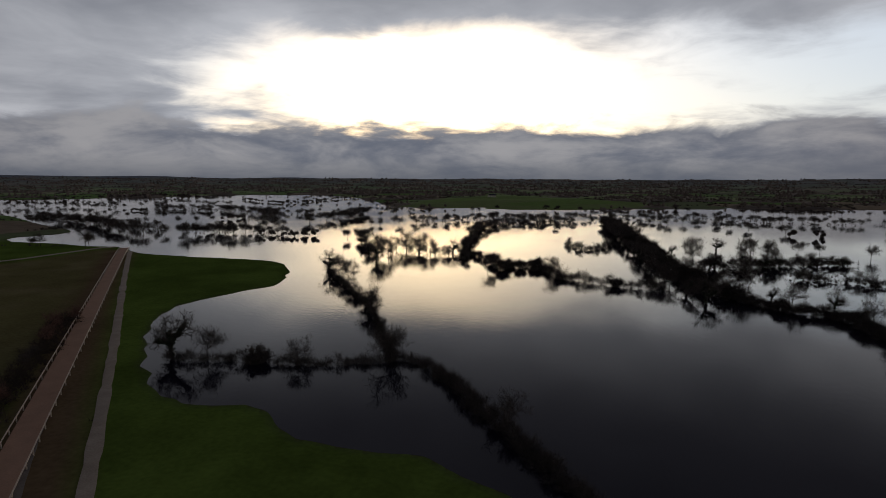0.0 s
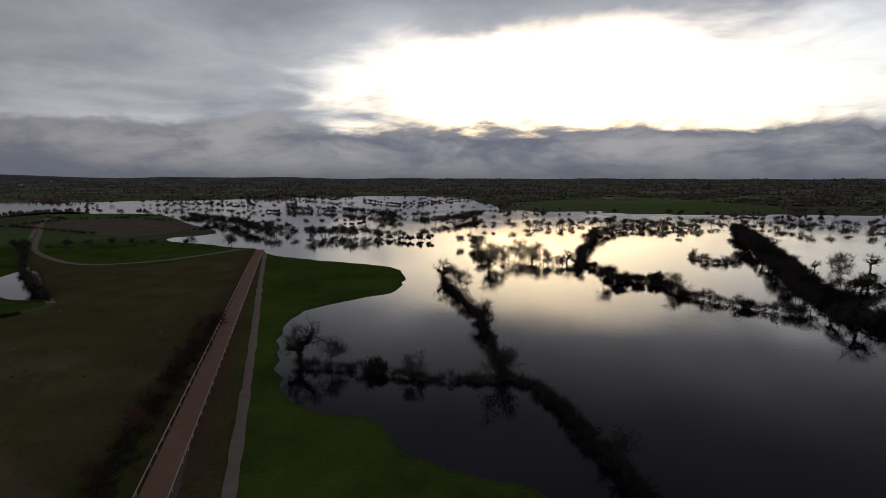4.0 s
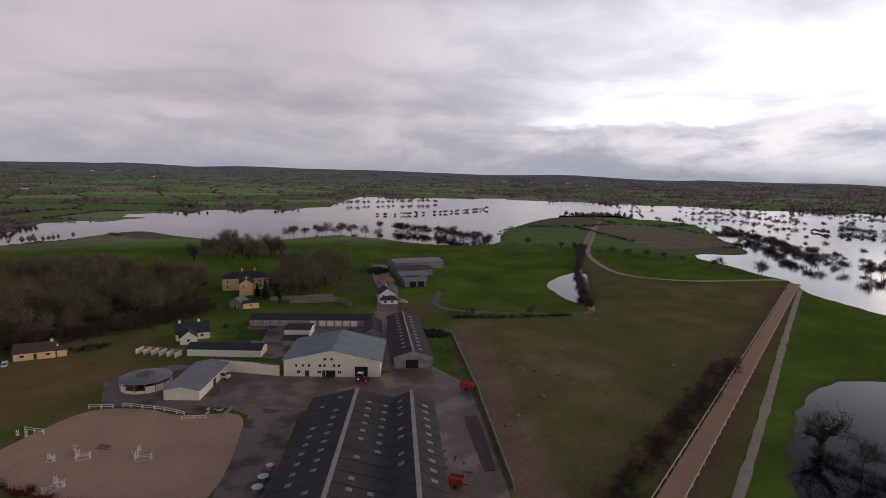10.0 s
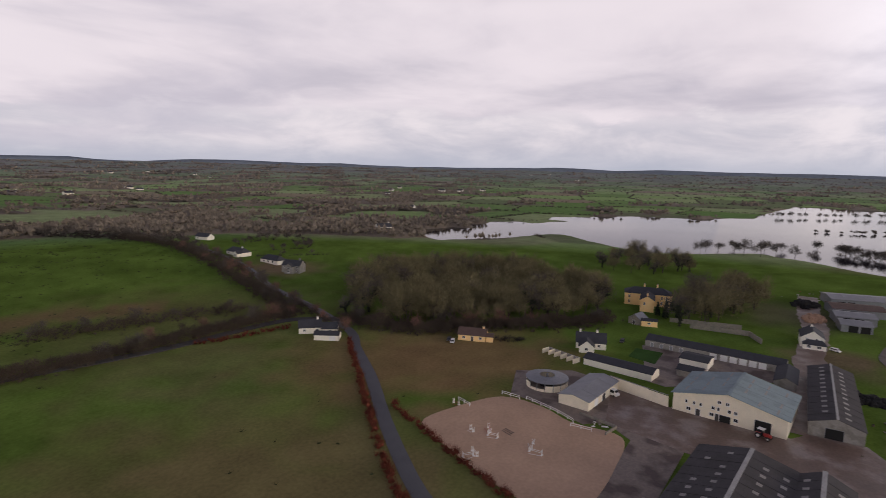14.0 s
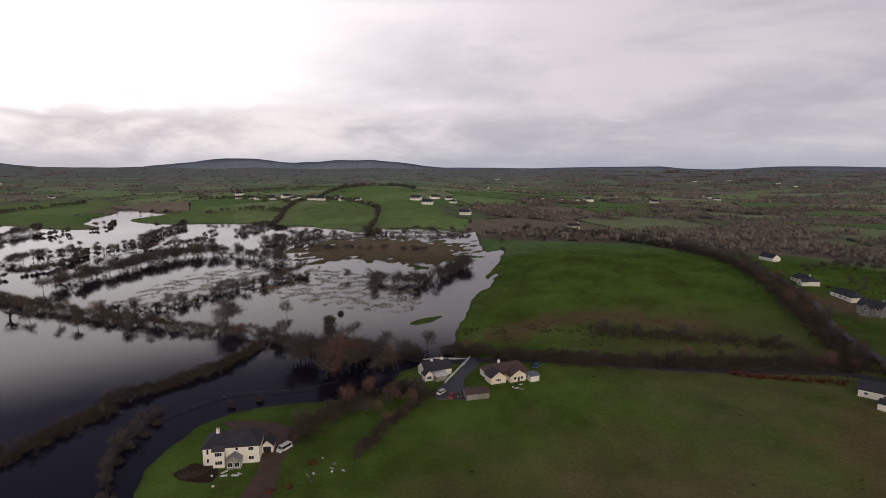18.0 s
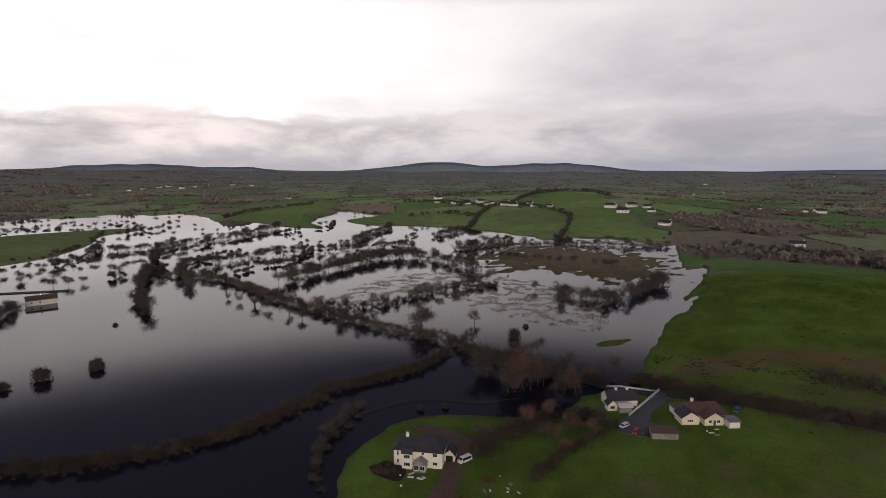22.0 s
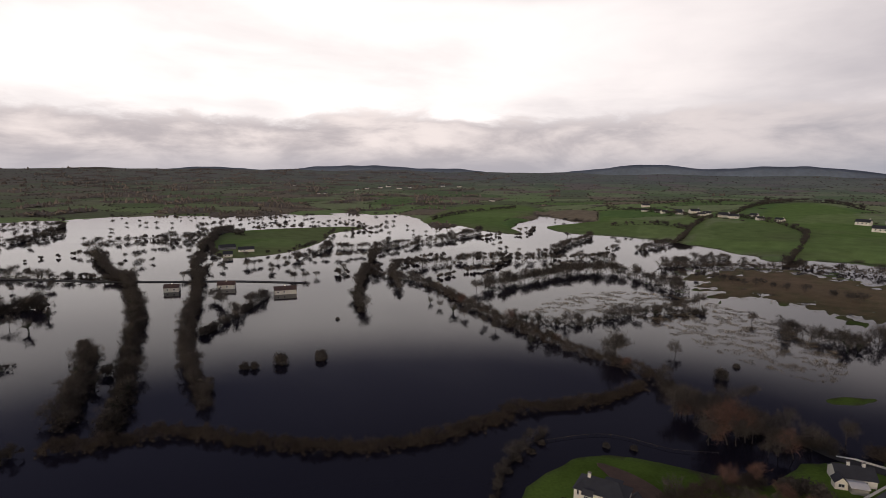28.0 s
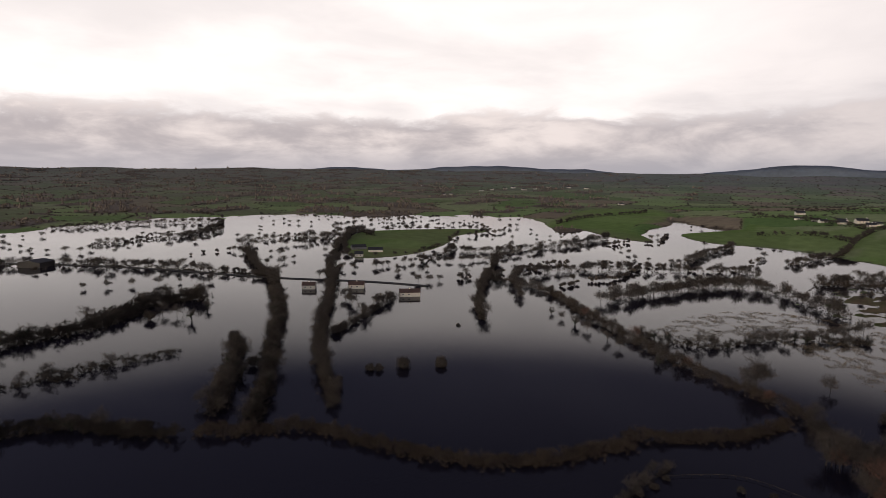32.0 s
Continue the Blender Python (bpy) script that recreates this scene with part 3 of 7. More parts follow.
def make_ground():
    n_az, radii = 960, np.r_[0.3, 12.0, np.geomspace(26, 480, 120), np.geomspace(490, 4920, 170)]
    a = np.linspace(0, 2 * np.pi, n_az, endpoint=False)
    R, A = np.meshgrid(radii, a, indexing="ij")
    X, Y = -np.sin(A) * R, np.cos(A) * R
    S = shore(X, Y)
    Z = height(X, Y, S)
    verts = np.stack([X, Y, Z], -1).reshape(-1, 3)
    i, j = np.meshgrid(np.arange(len(radii) - 1), np.arange(n_az), indexing="ij")
    q = np.stack([i * n_az + j, i * n_az + (j + 1) % n_az, (i + 1) * n_az + (j + 1) % n_az, (i + 1) * n_az + j], -1).reshape(-1, 4)
    verts = np.vstack([verts, [[0, 0, 0.8]]])
    me = mesh_np("ground", verts, q[:, ::-1], M_LAND, smooth=True)
    # what grows or lies where, and distance haze put into the colour
    x, y, s = X.ravel(), Y.ravel(), S.ravel()
    d_ = np.hypot(x, y)
    green = np.array([0.046, 0.072, 0.014])
    col = np.tile(green, (len(x), 1)) * (1 + 0.18 * wob(x, y, 70, 31) + 0.1 * wob(x, y, 17, 32))[:, None]

    def lay(mask, rgb, amount=1.0):
        w = (np.clip(mask, 0, 1) * amount)[:, None]
        col[:] = col * (1 - w) + np.array(rgb) * w

    val, edge = field_of(x, y)
    far = np.clip((d_ - 520) / 60, 0, 1)
    tones = np.array([[0.050, 0.080, 0.028], [0.078, 0.108, 0.044], [0.056, 0.068, 0.036], [0.088, 0.074, 0.052], [0.090, 0.108, 0.054], [0.056, 0.084, 0.032]])
    patch = tones[np.minimum((val * 6).astype(int), 5)]
    col[:] = col * (1 - far[:, None]) + patch * far[:, None]
    lay(np.clip((wooded(x, y) - 0.3) * 3, 0, 1), (0.072, 0.060, 0.048), 0.85)
    # painted haze: the ground turns grey from 1700 m outwards
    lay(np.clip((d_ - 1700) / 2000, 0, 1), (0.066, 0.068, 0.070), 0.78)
    for line in (ISLAND_LINE, *PENIN_LINES, FIELD_LINE, FIELD2_LINE):
        lay(np.clip(signed(x, y, line) / 8 + 0.3, 0, 1), (0.062, 0.092, 0.028), 0.65)
    # the worn, brownish fields round the farm, by plan
    lay(np.clip(signed(x, y, BROWN_LINE) / 5, 0, 1), (0.070, 0.064, 0.028), 0.95)
    lay(np.clip(signed(x, y, BROWN_LINE) / 5, 0, 1) * np.clip(wob(x, y, 45, 33) * 1.5 - 0.2, 0, 1), (0.10, 0.085, 0.045), 0.5)
    verge = edge_dist(x, y, smooth_line(TRACK_SIDE, 20.0), False)
    lay(np.clip(1.6 - verge / 7, 0, 1), (0.072, 0.048, 0.030), 0.9)
    lay(np.clip(signed(x, y, MARSH_LINE) / 8 + 0.5, 0, 1), (0.088, 0.064, 0.042), 0.9)
    for cx, cy, r, rgb, k in ((-57.4, -93.3, 58, (0.080, 0.062, 0.030), 0.85), (-96.1, -180.6, 30, (0.06, 0.07, 0.025), 0.5), (-175.1, -124.5, 36, (0.095, 0.064, 0.032), 0.9), (-144.1, -150.5, 30, (0.09, 0.06, 0.03), 0.8), (-270.9, -7.5, 16, (0.08, 0.055, 0.038), 0.8), (-228.8, -326.2, 22, (0.10, 0.065, 0.045), 0.8), (-345.8, -33.2, 26, (0.06, 0.05, 0.035), 0.7), (-120.3, -245.1, 60, (0.075, 0.06, 0.03), 0.5), (8, -364.4, 30, (0.06, 0.06, 0.025), 0.3)):
        lay(np.clip(1.6 - np.hypot(x - cx, y - cy) / r + 0.3 * wob(x, y, 30, 34), 0, 1), rgb, k)
    rushes = edge_dist(x, y, np.array(RUSH_STRIP), False)
    lay(np.clip(1.7 - rushes / 9 + 0.6 * wob(x, y, 14, 37), 0, 1), (0.075, 0.052, 0.028), 0.85)
    for cx, cy, r, rgb, k in ((-128, 25.3, 7, (0.13, 0.095, 0.065), 0.8), (-140.5, 28.1, 5, (0.12, 0.09, 0.06), 0.7), (-188.6, 43.1, 14, (0.105, 0.092, 0.055), 0.6), (-187.1, 56, 14, (0.10, 0.09, 0.055), 0.5), (-219, 20.4, 10, (0.11, 0.075, 0.05), 0.7), (-191.6, 16.4, 8, (0.10, 0.07, 0.045), 0.7)):
        lay(np.clip(1.5 - np.hypot(x - cx, (y - cy) * 1.6) / r + 0.5 * wob(x, y, 9, 39), 0, 1), rgb, k)
    soil = edge_dist(x, y, np.array([(-90.3, 25.8), (-123.4, 22.3), (-168, 23.3), (-233.4, 19.3)]), False)
    lay(np.clip(1.5 - soil / 6 + 0.5 * wob(x, y, 12, 36), 0, 1), (0.105, 0.070, 0.048), 0.9)
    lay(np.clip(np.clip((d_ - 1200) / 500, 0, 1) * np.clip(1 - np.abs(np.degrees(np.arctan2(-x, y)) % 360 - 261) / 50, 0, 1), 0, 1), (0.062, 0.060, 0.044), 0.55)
    lay(np.clip(1 - np.abs(s) / 2.2, 0, 1) * (d_ < 700), (0.035, 0.045, 0.02), 0.6)
    lay(s < -0.5, (0.03, 0.025, 0.02))
    full = np.ones((len(x) + 1, 4), np.float32)
    # haze again: the far cover colour is lightened with distance
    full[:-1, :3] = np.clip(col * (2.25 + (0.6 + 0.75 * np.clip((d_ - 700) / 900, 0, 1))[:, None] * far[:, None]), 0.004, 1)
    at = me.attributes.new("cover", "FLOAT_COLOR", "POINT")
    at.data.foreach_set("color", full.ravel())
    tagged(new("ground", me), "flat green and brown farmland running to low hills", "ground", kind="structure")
    # the flood lies as one level sheet
    n = 128
    aa = np.linspace(0, 2 * np.pi, n, endpoint=False)
    v = np.vstack([[[0, 0, 0]], np.stack([-np.sin(aa) * 2600, np.cos(aa) * 2600, 0 * aa], -1)])
    f = np.array([[0, 1 + k, 1 + (k + 1) % n] for k in range(n)])
    tagged(new("flood_water", mesh_np("flood_water", v, f, M_WATER)), "still grey flood water lying over the fields", "water", kind="structure")


make_ground()


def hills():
    """Hills that close the view behind the farmland, distance haze painted into their colour."""
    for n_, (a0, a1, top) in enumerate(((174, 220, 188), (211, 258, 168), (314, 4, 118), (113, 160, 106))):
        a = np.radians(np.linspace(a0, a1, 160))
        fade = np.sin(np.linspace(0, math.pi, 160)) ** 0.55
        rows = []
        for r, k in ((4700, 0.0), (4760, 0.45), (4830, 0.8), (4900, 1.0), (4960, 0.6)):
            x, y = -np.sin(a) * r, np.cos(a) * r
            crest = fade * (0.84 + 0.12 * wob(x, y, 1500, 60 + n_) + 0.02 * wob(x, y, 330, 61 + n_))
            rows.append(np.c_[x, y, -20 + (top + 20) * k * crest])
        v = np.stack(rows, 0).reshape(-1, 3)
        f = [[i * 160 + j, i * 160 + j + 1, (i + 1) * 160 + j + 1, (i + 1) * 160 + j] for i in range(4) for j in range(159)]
        tagged(new("hills", mesh_np("hills", v, np.array(f)[:, ::-1], M_HAZY_HILL, True)), "low hills on the horizon, distance haze put into their blue-grey colour", "hills", kind="structure")


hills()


# ---------------------------------------------------------------- roads and yards
def ribbon(name, pts, width, mat, label, category, lift=0.10, step=4.0, wobble=0.0, kind="structure"):
    line = smooth_line(pts, step)
    t = np.gradient(line, axis=0)
    t /= np.hypot(t[:, 0], t[:, 1])[:, None] + 1e-9
    n = np.stack([-t[:, 1], t[:, 0]], 1)
    w = width / 2 * (1 + wobble * wob(line[:, 0], line[:, 1], 14, 5))
    rows = []
    zc = np.maximum(height(line[:, 0], line[:, 1]), 0.15)
    zmax = np.maximum.reduce([zc, height(*(line + n * width / 2).T), height(*(line - n * width / 2).T)])
    for k, dz in ((-1.0, -0.35), (-1.0, 0.0), (-0.4, 0.03), (0.4, 0.03), (1.0, 0.0), (1.0, -0.35)):
        p = line + n * (w * k)[:, None]
        rows.append(np.c_[p, zmax + lift + dz])
    v = np.stack(rows, 1).reshape(-1, 3)
    m = len(rows)
    f = [[i * m + j, i * m + j + 1, (i + 1) * m + j + 1, (i + 1) * m + j] for i in range(len(line) - 1) for j in range(m - 1)]
    return tagged(new(name, mesh_np(name, v, np.array(f)[:, ::-1], mat)), label, category, kind=kind)


YARDS = [
    [(-153.2, -58.9), (-183, -68.7), (-177.5, -47.3), (-178.3, -13.2), (-186, -8.9), (-186.6, 4.4), (-168.6, 16.3), (-151.2, 3.4), (-149.5, -35)],
    [(-151.2, 3.4), (-168.2, 15.3), (-110.5, 18.2), (-89.2, 18.3), (-84.1, 6.6)],
    [(-153.2, -58.9), (-149.5, -35), (-82.9, -31.7), (-74.3, -42.6), (-102.9, -43.9), (-131.1, -47.3), (-146.7, -48.8)],
    [(-153.1, -92.4), (-173.3, -102.3), (-187.3, -85.7), (-185.1, -69.4), (-153.2, -58.9), (-147.2, -63.5), (-151.5, -77.3)],
    [(-237.2, -76.1), (-195.8, -61), (-194.5, -53.4), (-230, -19.7), (-239.6, -22.4)],
]


def sheet(name, pts, mat, label, category, lift=0.08, step=3.0, kind="structure", smooth=True):
    """A level surface over a plan outline, with a shallow edge."""
    line = smooth_line(pts, step, True) if smooth else np.array(pts, float)
    z = float(np.median(height(line[:, 0], line[:, 1]))) + lift
    bm = bmesh.new()
    top = [bm.verts.new((*p, z)) for p in line]
    low = [bm.verts.new((*p, z - 0.5)) for p in line]
    face = bm.faces.new(top)
    for i in range(len(line)):
        bm.faces.new((top[i], low[i], low[(i + 1) % len(line)], top[(i + 1) % len(line)]))
    bmesh.ops.triangulate(bm, faces=[face])
    bmesh.ops.recalc_face_normals(bm, faces=bm.faces)
    me = bpy.data.meshes.new(name)
    bm.to_mesh(me)
    bm.free()
    me.materials.append(mat)
    return tagged(new(name, me), label, category, kind=kind)


def run_on(pts, metres):
    """The line, carried on straight before its first point."""
    a, c = Vector(pts[0]), Vector(pts[1])
    e = a + (a - c).normalized() * metres
    return [(e.x, e.y)] + list(pts)


TRACK_ROAD, TRACK_SIDE, PATH_WEST = run_on(TRACK_ROAD, 48), run_on(TRACK_SIDE, 45), run_on(PATH_WEST, 45)
ribbon("track", TRACK_ROAD, 4.8, M_TRACK, "long straight brown woodchip gallop track between white rails", "track", 0.45)
ribbon("side_track", TRACK_SIDE, 1.5, M_GREY_TRACK, "grey gravel wheel track beside the gallop", "track", 0.10, wobble=0.2)
ribbon("west_path", PATH_WEST, 2.5, M_PALE_TRACK, "pale stony path along the field edge", "path", 0.10, wobble=0.25)
ribbon("field_path", FIELD_PATH, 4.2, M_PALE_TRACK, "pale worn farm path curving over the grass", "path", 0.10, wobble=0.2)
ribbon("field_lane", LANE, 3.4, M_PALE_TRACK, "pale gravel field lane", "lane", 0.10, wobble=0.2)
ribbon("farm_lane", FARM_LANE, 3.5, M_GREY_TRACK, "pale gravel farm lane", "lane", 0.12, wobble=0.2)
ribbon("road", MAIN_ROAD, 4.4, M_TARMAC, "narrow grey country road between hedges", "road", 0.12)
ribbon("flooded_road", ROAD_FAR, 6.0, M_WETROAD, "dark narrow road showing just above the flood", "road", 0.3)
ribbon("west_road", ROAD_WEST, 5.0, M_WETROAD, "narrow dark country road crossing the flood on a bank", "road", 0.3)
for n_, pts in enumerate(YARDS):
    sheet("yard", pts, M_MUDYARD if n_ in (0, 1) else M_YARD, "muddy concrete farmyard with puddles", "yard", 0.12 + 0.006 * n_, smooth=False)
sheet("courtyard_lawn", [(-218.5, -75.6), (-231.2, -76.7), (-232.5, -65.7), (-215.6, -63.9)], M_LAWN, "small green courtyard lawn", "lawn", 0.15, smooth=False)
ribbon("back_yard", [(-182.9, -13.5), (-226.1, -14.2), (-273.3, -17), (-315.8, -18.2), (-355.7, -24.9), (-407.6, -30.3)], 11, M_MUDYARD, "muddy yard track behind the long shed", "yard", 0.11, wobble=0.15)
sheet("arena", ARENA, M_SAND, "sand riding arena with worn brown surface", "arena", 0.16)
sheet("drive", DRIVE, M_DRIVE, "brown gravel drive round the white house", "drive", 0.14)
sheet("tarmac_drive", [(-2.4, -234.5), (-7.6, -233.1), (-4, -220.4), (0.6, -208.7), (0.5, -199.9), (-9.7, -198.1), (-9.3, -193.6), (-0.3, -193.4), (-0, -187.3), (11, -187.5), (10.8, -198.5), (6.5, -204.6)], M_TARMAC, "dark tarmac drive between two bungalows", "drive", 0.14, smooth=False)
sheet("garden_bed", [(77, -130.1), (80.5, -133.1), (75.9, -137.6), (69.8, -137.9), (67.7, -129.5)], M_BED, "dark round garden bed with a pond", "garden bed", 0.15)


# ---------------------------------------------------------------- plants
def ico(sub):
    bm = bmesh.new()
    bmesh.ops.create_icosphere(bm, subdivisions=sub, radius=1.0)
    bm.verts.ensure_lookup_table()
    v = np.array([x.co[:] for x in bm.verts])
    f = np.array([[x.index for x in fc.verts] for fc in bm.faces])
    bm.free()
    return v, f


ICO1, ICO2 = ico(1), ico(2)
OCTA = np.array([[1, 0, 0], [-1, 0, 0], [0, 1, 0], [0, -1, 0], [0, 0, 1], [0, 0, -1.0]]), np.array([[0, 2, 4], [2, 1, 4], [1, 3, 4], [3, 0, 4], [2, 0, 5], [1, 2, 5], [3, 1, 5], [0, 3, 5]])


def tri_cloud(rng, centres, radii, n, size):
    """n small leaf or twig triangles round each centre, mostly near the outside of its ellipsoid."""
    m = len(centres) * n
    u = rng.normal(size=(m, 3))
    u /= np.linalg.norm(u, axis=1)[:, None]
    r = rng.uniform(0.45, 1.12, m) ** 0.6
    c = np.repeat(centres, n, 0) + u * r[:, None] * np.repeat(radii, n, 0)
    a, b = rng.normal(size=(m, 3)), rng.normal(size=(m, 3))
    s = (size * rng.uniform(0.5, 1.5, m))[:, None]
    a /= np.linalg.norm(a, axis=1)[:, None]
    b /= np.linalg.norm(b, axis=1)[:, None]
    v = np.stack([c - a * s * 0.6, c + a * s * 0.6, c + b * s * 0.8], 1).reshape(-1, 3)
    return v, np.arange(len(v)).reshape(-1, 3)


def twig_cloud(rng, centres, radii, n, length, width):
    """n thin upward twigs round each centre."""
    m = len(centres) * n
    u = rng.normal(size=(m, 3))
    u /= np.linalg.norm(u, axis=1)[:, None]
    c = np.repeat(centres, n, 0) + u * (rng.uniform(0.2, 1.0, m) ** 0.5)[:, None] * np.repeat(radii, n, 0)
    g = u * 0.8 + rng.normal(size=(m, 3)) * 0.4 + np.array([0, 0, 0.7])
    g /= np.linalg.norm(g, axis=1)[:, None]
    side = np.cross(g, rng.normal(size=(m, 3)))
    side /= np.linalg.norm(side, axis=1)[:, None] + 1e-9
    ln = (length * rng.uniform(0.5, 1.3, m))[:, None]
    v = np.stack([c - side * width, c + side * width, c + g * ln], 1).reshape(-1, 3)
    return v, np.arange(len(v)).reshape(-1, 3)


def blobs(rng, centres, radii, base=None):
    """A lumpy dense core for each centre."""
    bv, bf = base or ICO1
    k = len(bv)
    lump = rng.uniform(0.72, 1.2, (len(centres), k))
    v = (centres[:, None] + bv[None] * radii[:, None] * lump[..., None]).reshape(-1, 3)
    f = (bf[None] + (np.arange(len(centres)) * k)[:, None, None]).reshape(-1, 3)
    return v, f


def join(*meshes):
    vs, fs, o = [], [], 0
    for v, f in meshes:
        vs.append(v)
        fs.append(f + o)
        o += len(v)
    return np.vstack(vs), np.vstack(fs)


def tubes(segs, sides=4):
    """Tapered tubes for rows of (p0, p1, r0, r1)."""
    p0, p1 = np.array([s[0] for s in segs]), np.array([s[1] for s in segs])
    r0, r1 = np.array([s[2] for s in segs]), np.array([s[3] for s in segs])
    d_ = p1 - p0
    d_ /= np.linalg.norm(d_, axis=1)[:, None] + 1e-9
    ref = np.where(np.abs(d_[:, 2:]) > 0.9, np.array([[1.0, 0, 0]]), np.array([[0, 0, 1.0]]))
    a = np.cross(d_, ref)
    a /= np.linalg.norm(a, axis=1)[:, None]
    b = np.cross(d_, a)
    vs = []
    for p, r in ((p0, r0), (p1, r1)):
        for k in range(sides):
            t = 2 * math.pi * k / sides
            vs.append(p + (a * math.cos(t) + b * math.sin(t)) * r[:, None])
    v = np.stack(vs, 1)
    m = 2 * sides
    quads = np.array([[k, (k + 1) % sides, sides + (k + 1) % sides, sides + k] for k in range(sides)])
    tri = np.vstack([quads[:, [0, 1, 2]], quads[:, [0, 2, 3]]])
    f = (tri[None] + (np.arange(len(segs)) * m)[:, None, None]).reshape(-1, 3)
    return v.reshape(-1, 3), f


def grow(rng, h, spread, depth, fork):
    """Limbs of a bare tree as tapered segments with their level, by repeated forking."""
    segs, tips = [], []

    def limb(p, g, length, r, level):
        n = 3 if level < 2 else 2
        for k in range(n):
            g = g + rng.normal(size=3) * (0.10 + 0.06 * level) + np.array([0, 0, 0.05 if level else 0.0])
            g = g / np.linalg.norm(g)
            q = p + g * length / n
            segs.append((p, q, r, r * 0.78, level))
            if level < depth and (level > 0 or k > 0):
                for _ in range(fork if level else fork + 1):
                    s = rng.normal(size=3)
                    s -= g * (s @ g)
                    s /= np.linalg.norm(s) + 1e-9
                    gg = g * rng.uniform(0.35, 0.75) + s * spread * rng.uniform(0.6, 1.1)
                    limb(q, gg / np.linalg.norm(gg), length * rng.uniform(0.5, 0.72), r * 0.52, level + 1)
            p, r = q, r * 0.78
        tips.append(p)

    limb(np.zeros(3), np.array([0, 0, 1.0]), h * 0.55, h * 0.022, 0)
    return segs, np.array(tips)


def bare_tree(name, seed, h, spread=0.9, depth=3, fork=2, twigs=7, twig=1.5, width=0.035, mat=None, ivy=0, label="", category="tree"):
    rng = np.random.RandomState(seed)
    segs, tips = grow(rng, h, spread, depth, fork)
    top = max(t[2] for t in tips) + 0.7
    k = h / top
    big = [(a * k, b * k, max(r0 * k, 0.11), max(r1 * k, 0.08)) for a, b, r0, r1, lv in segs if lv <= 1]
    small = [(a * k, b * k, max(r0 * k, 0.06), max(r1 * k, 0.042)) for a, b, r0, r1, lv in segs if lv > 1]
    tips = tips * k
    root = thing(name, Matrix(), label, category)
    tv, tf = tubes(big, 6)
    part("trunk", mesh_np("trunk", tv, tf, M_BARK), None, root)
    cv = join(tubes(small, 3), twig_cloud(rng, tips, np.full((len(tips), 3), h * 0.07), twigs, twig, width))
    part("crown", mesh_np("crown", *cv, mat or M_TWIG), None, root)
    if ivy:
        line = [(a + (b - a) * t) for a, b, *_ in big for t in (0.2, 0.7)]
        c = np.array(line)[: int(len(line) * 0.8)]
        rad = np.full((len(c), 3), ivy * h / 12) * rng.uniform(0.6, 1.2, (len(c), 1))
        part("ivy", mesh_np("ivy", *join(blobs(rng, c, rad * 0.7), tri_cloud(rng, c, rad, 14, 0.35)), M_IVY), None, root, "dark ivy clothing the trunk and limbs")
    return root


def round_bush(name, seed, h, w, mat, label, core=0.55):
    rng = np.random.RandomState(seed)
    n = 16
    u = rng.normal(size=(n, 3))
    u /= np.linalg.norm(u, axis=1)[:, None]
    c = u * np.array([w * 0.32, w * 0.32, h * 0.26]) + np.array([0, 0, h * 0.5])
    rad = np.tile([w * 0.27, w * 0.27, h * 0.27], (n, 1)) * rng.uniform(0.7, 1.15, (n, 1))
    root = thing(name, Matrix(), label, "bush")
    stems = [(np.array([rng.normal() * 0.3, rng.normal() * 0.3, -0.6]), q, 0.09, 0.04) for q in c[:8]]
    part("stem_clump", mesh_np("stems", *tubes(stems, 4), M_BARK), None, root)
    part("crown", mesh_np("crown", *join(blobs(rng, c, rad * core), tri_cloud(rng, c, rad, 50, 0.36), twig_cloud(rng, c, rad, 40, 1.0, 0.03)), mat), None, root)
    return root


def conifer(name, seed, h, label):
    rng = np.random.RandomState(seed)
    root = thing(name, Matrix(), label, "tree")
    part("trunk", cylinder(0.3, 0.06, -0.3, h * 0.95, 8), M_BARK, root)
    c, rad = [], []
    for z in np.arange(0.12, 1.0, 0.055):
        w = h * 0.24 * (1 - z) + 0.25
        for k in range(7):
            a = rng.uniform(0, 6.28)
            c.append((math.cos(a) * w * 0.65, math.sin(a) * w * 0.65, z * h))
            rad.append((w * 0.42, w * 0.42, h * 0.045))
    c, rad = np.array(c), np.array(rad)
    part("crown", mesh_np("crown", *join(blobs(rng, c, rad * 0.7), tri_cloud(rng, c, rad, 24, 0.45)), M_CONIFER), None, root)
    return root


AWAY = pose(0, 0, -400)
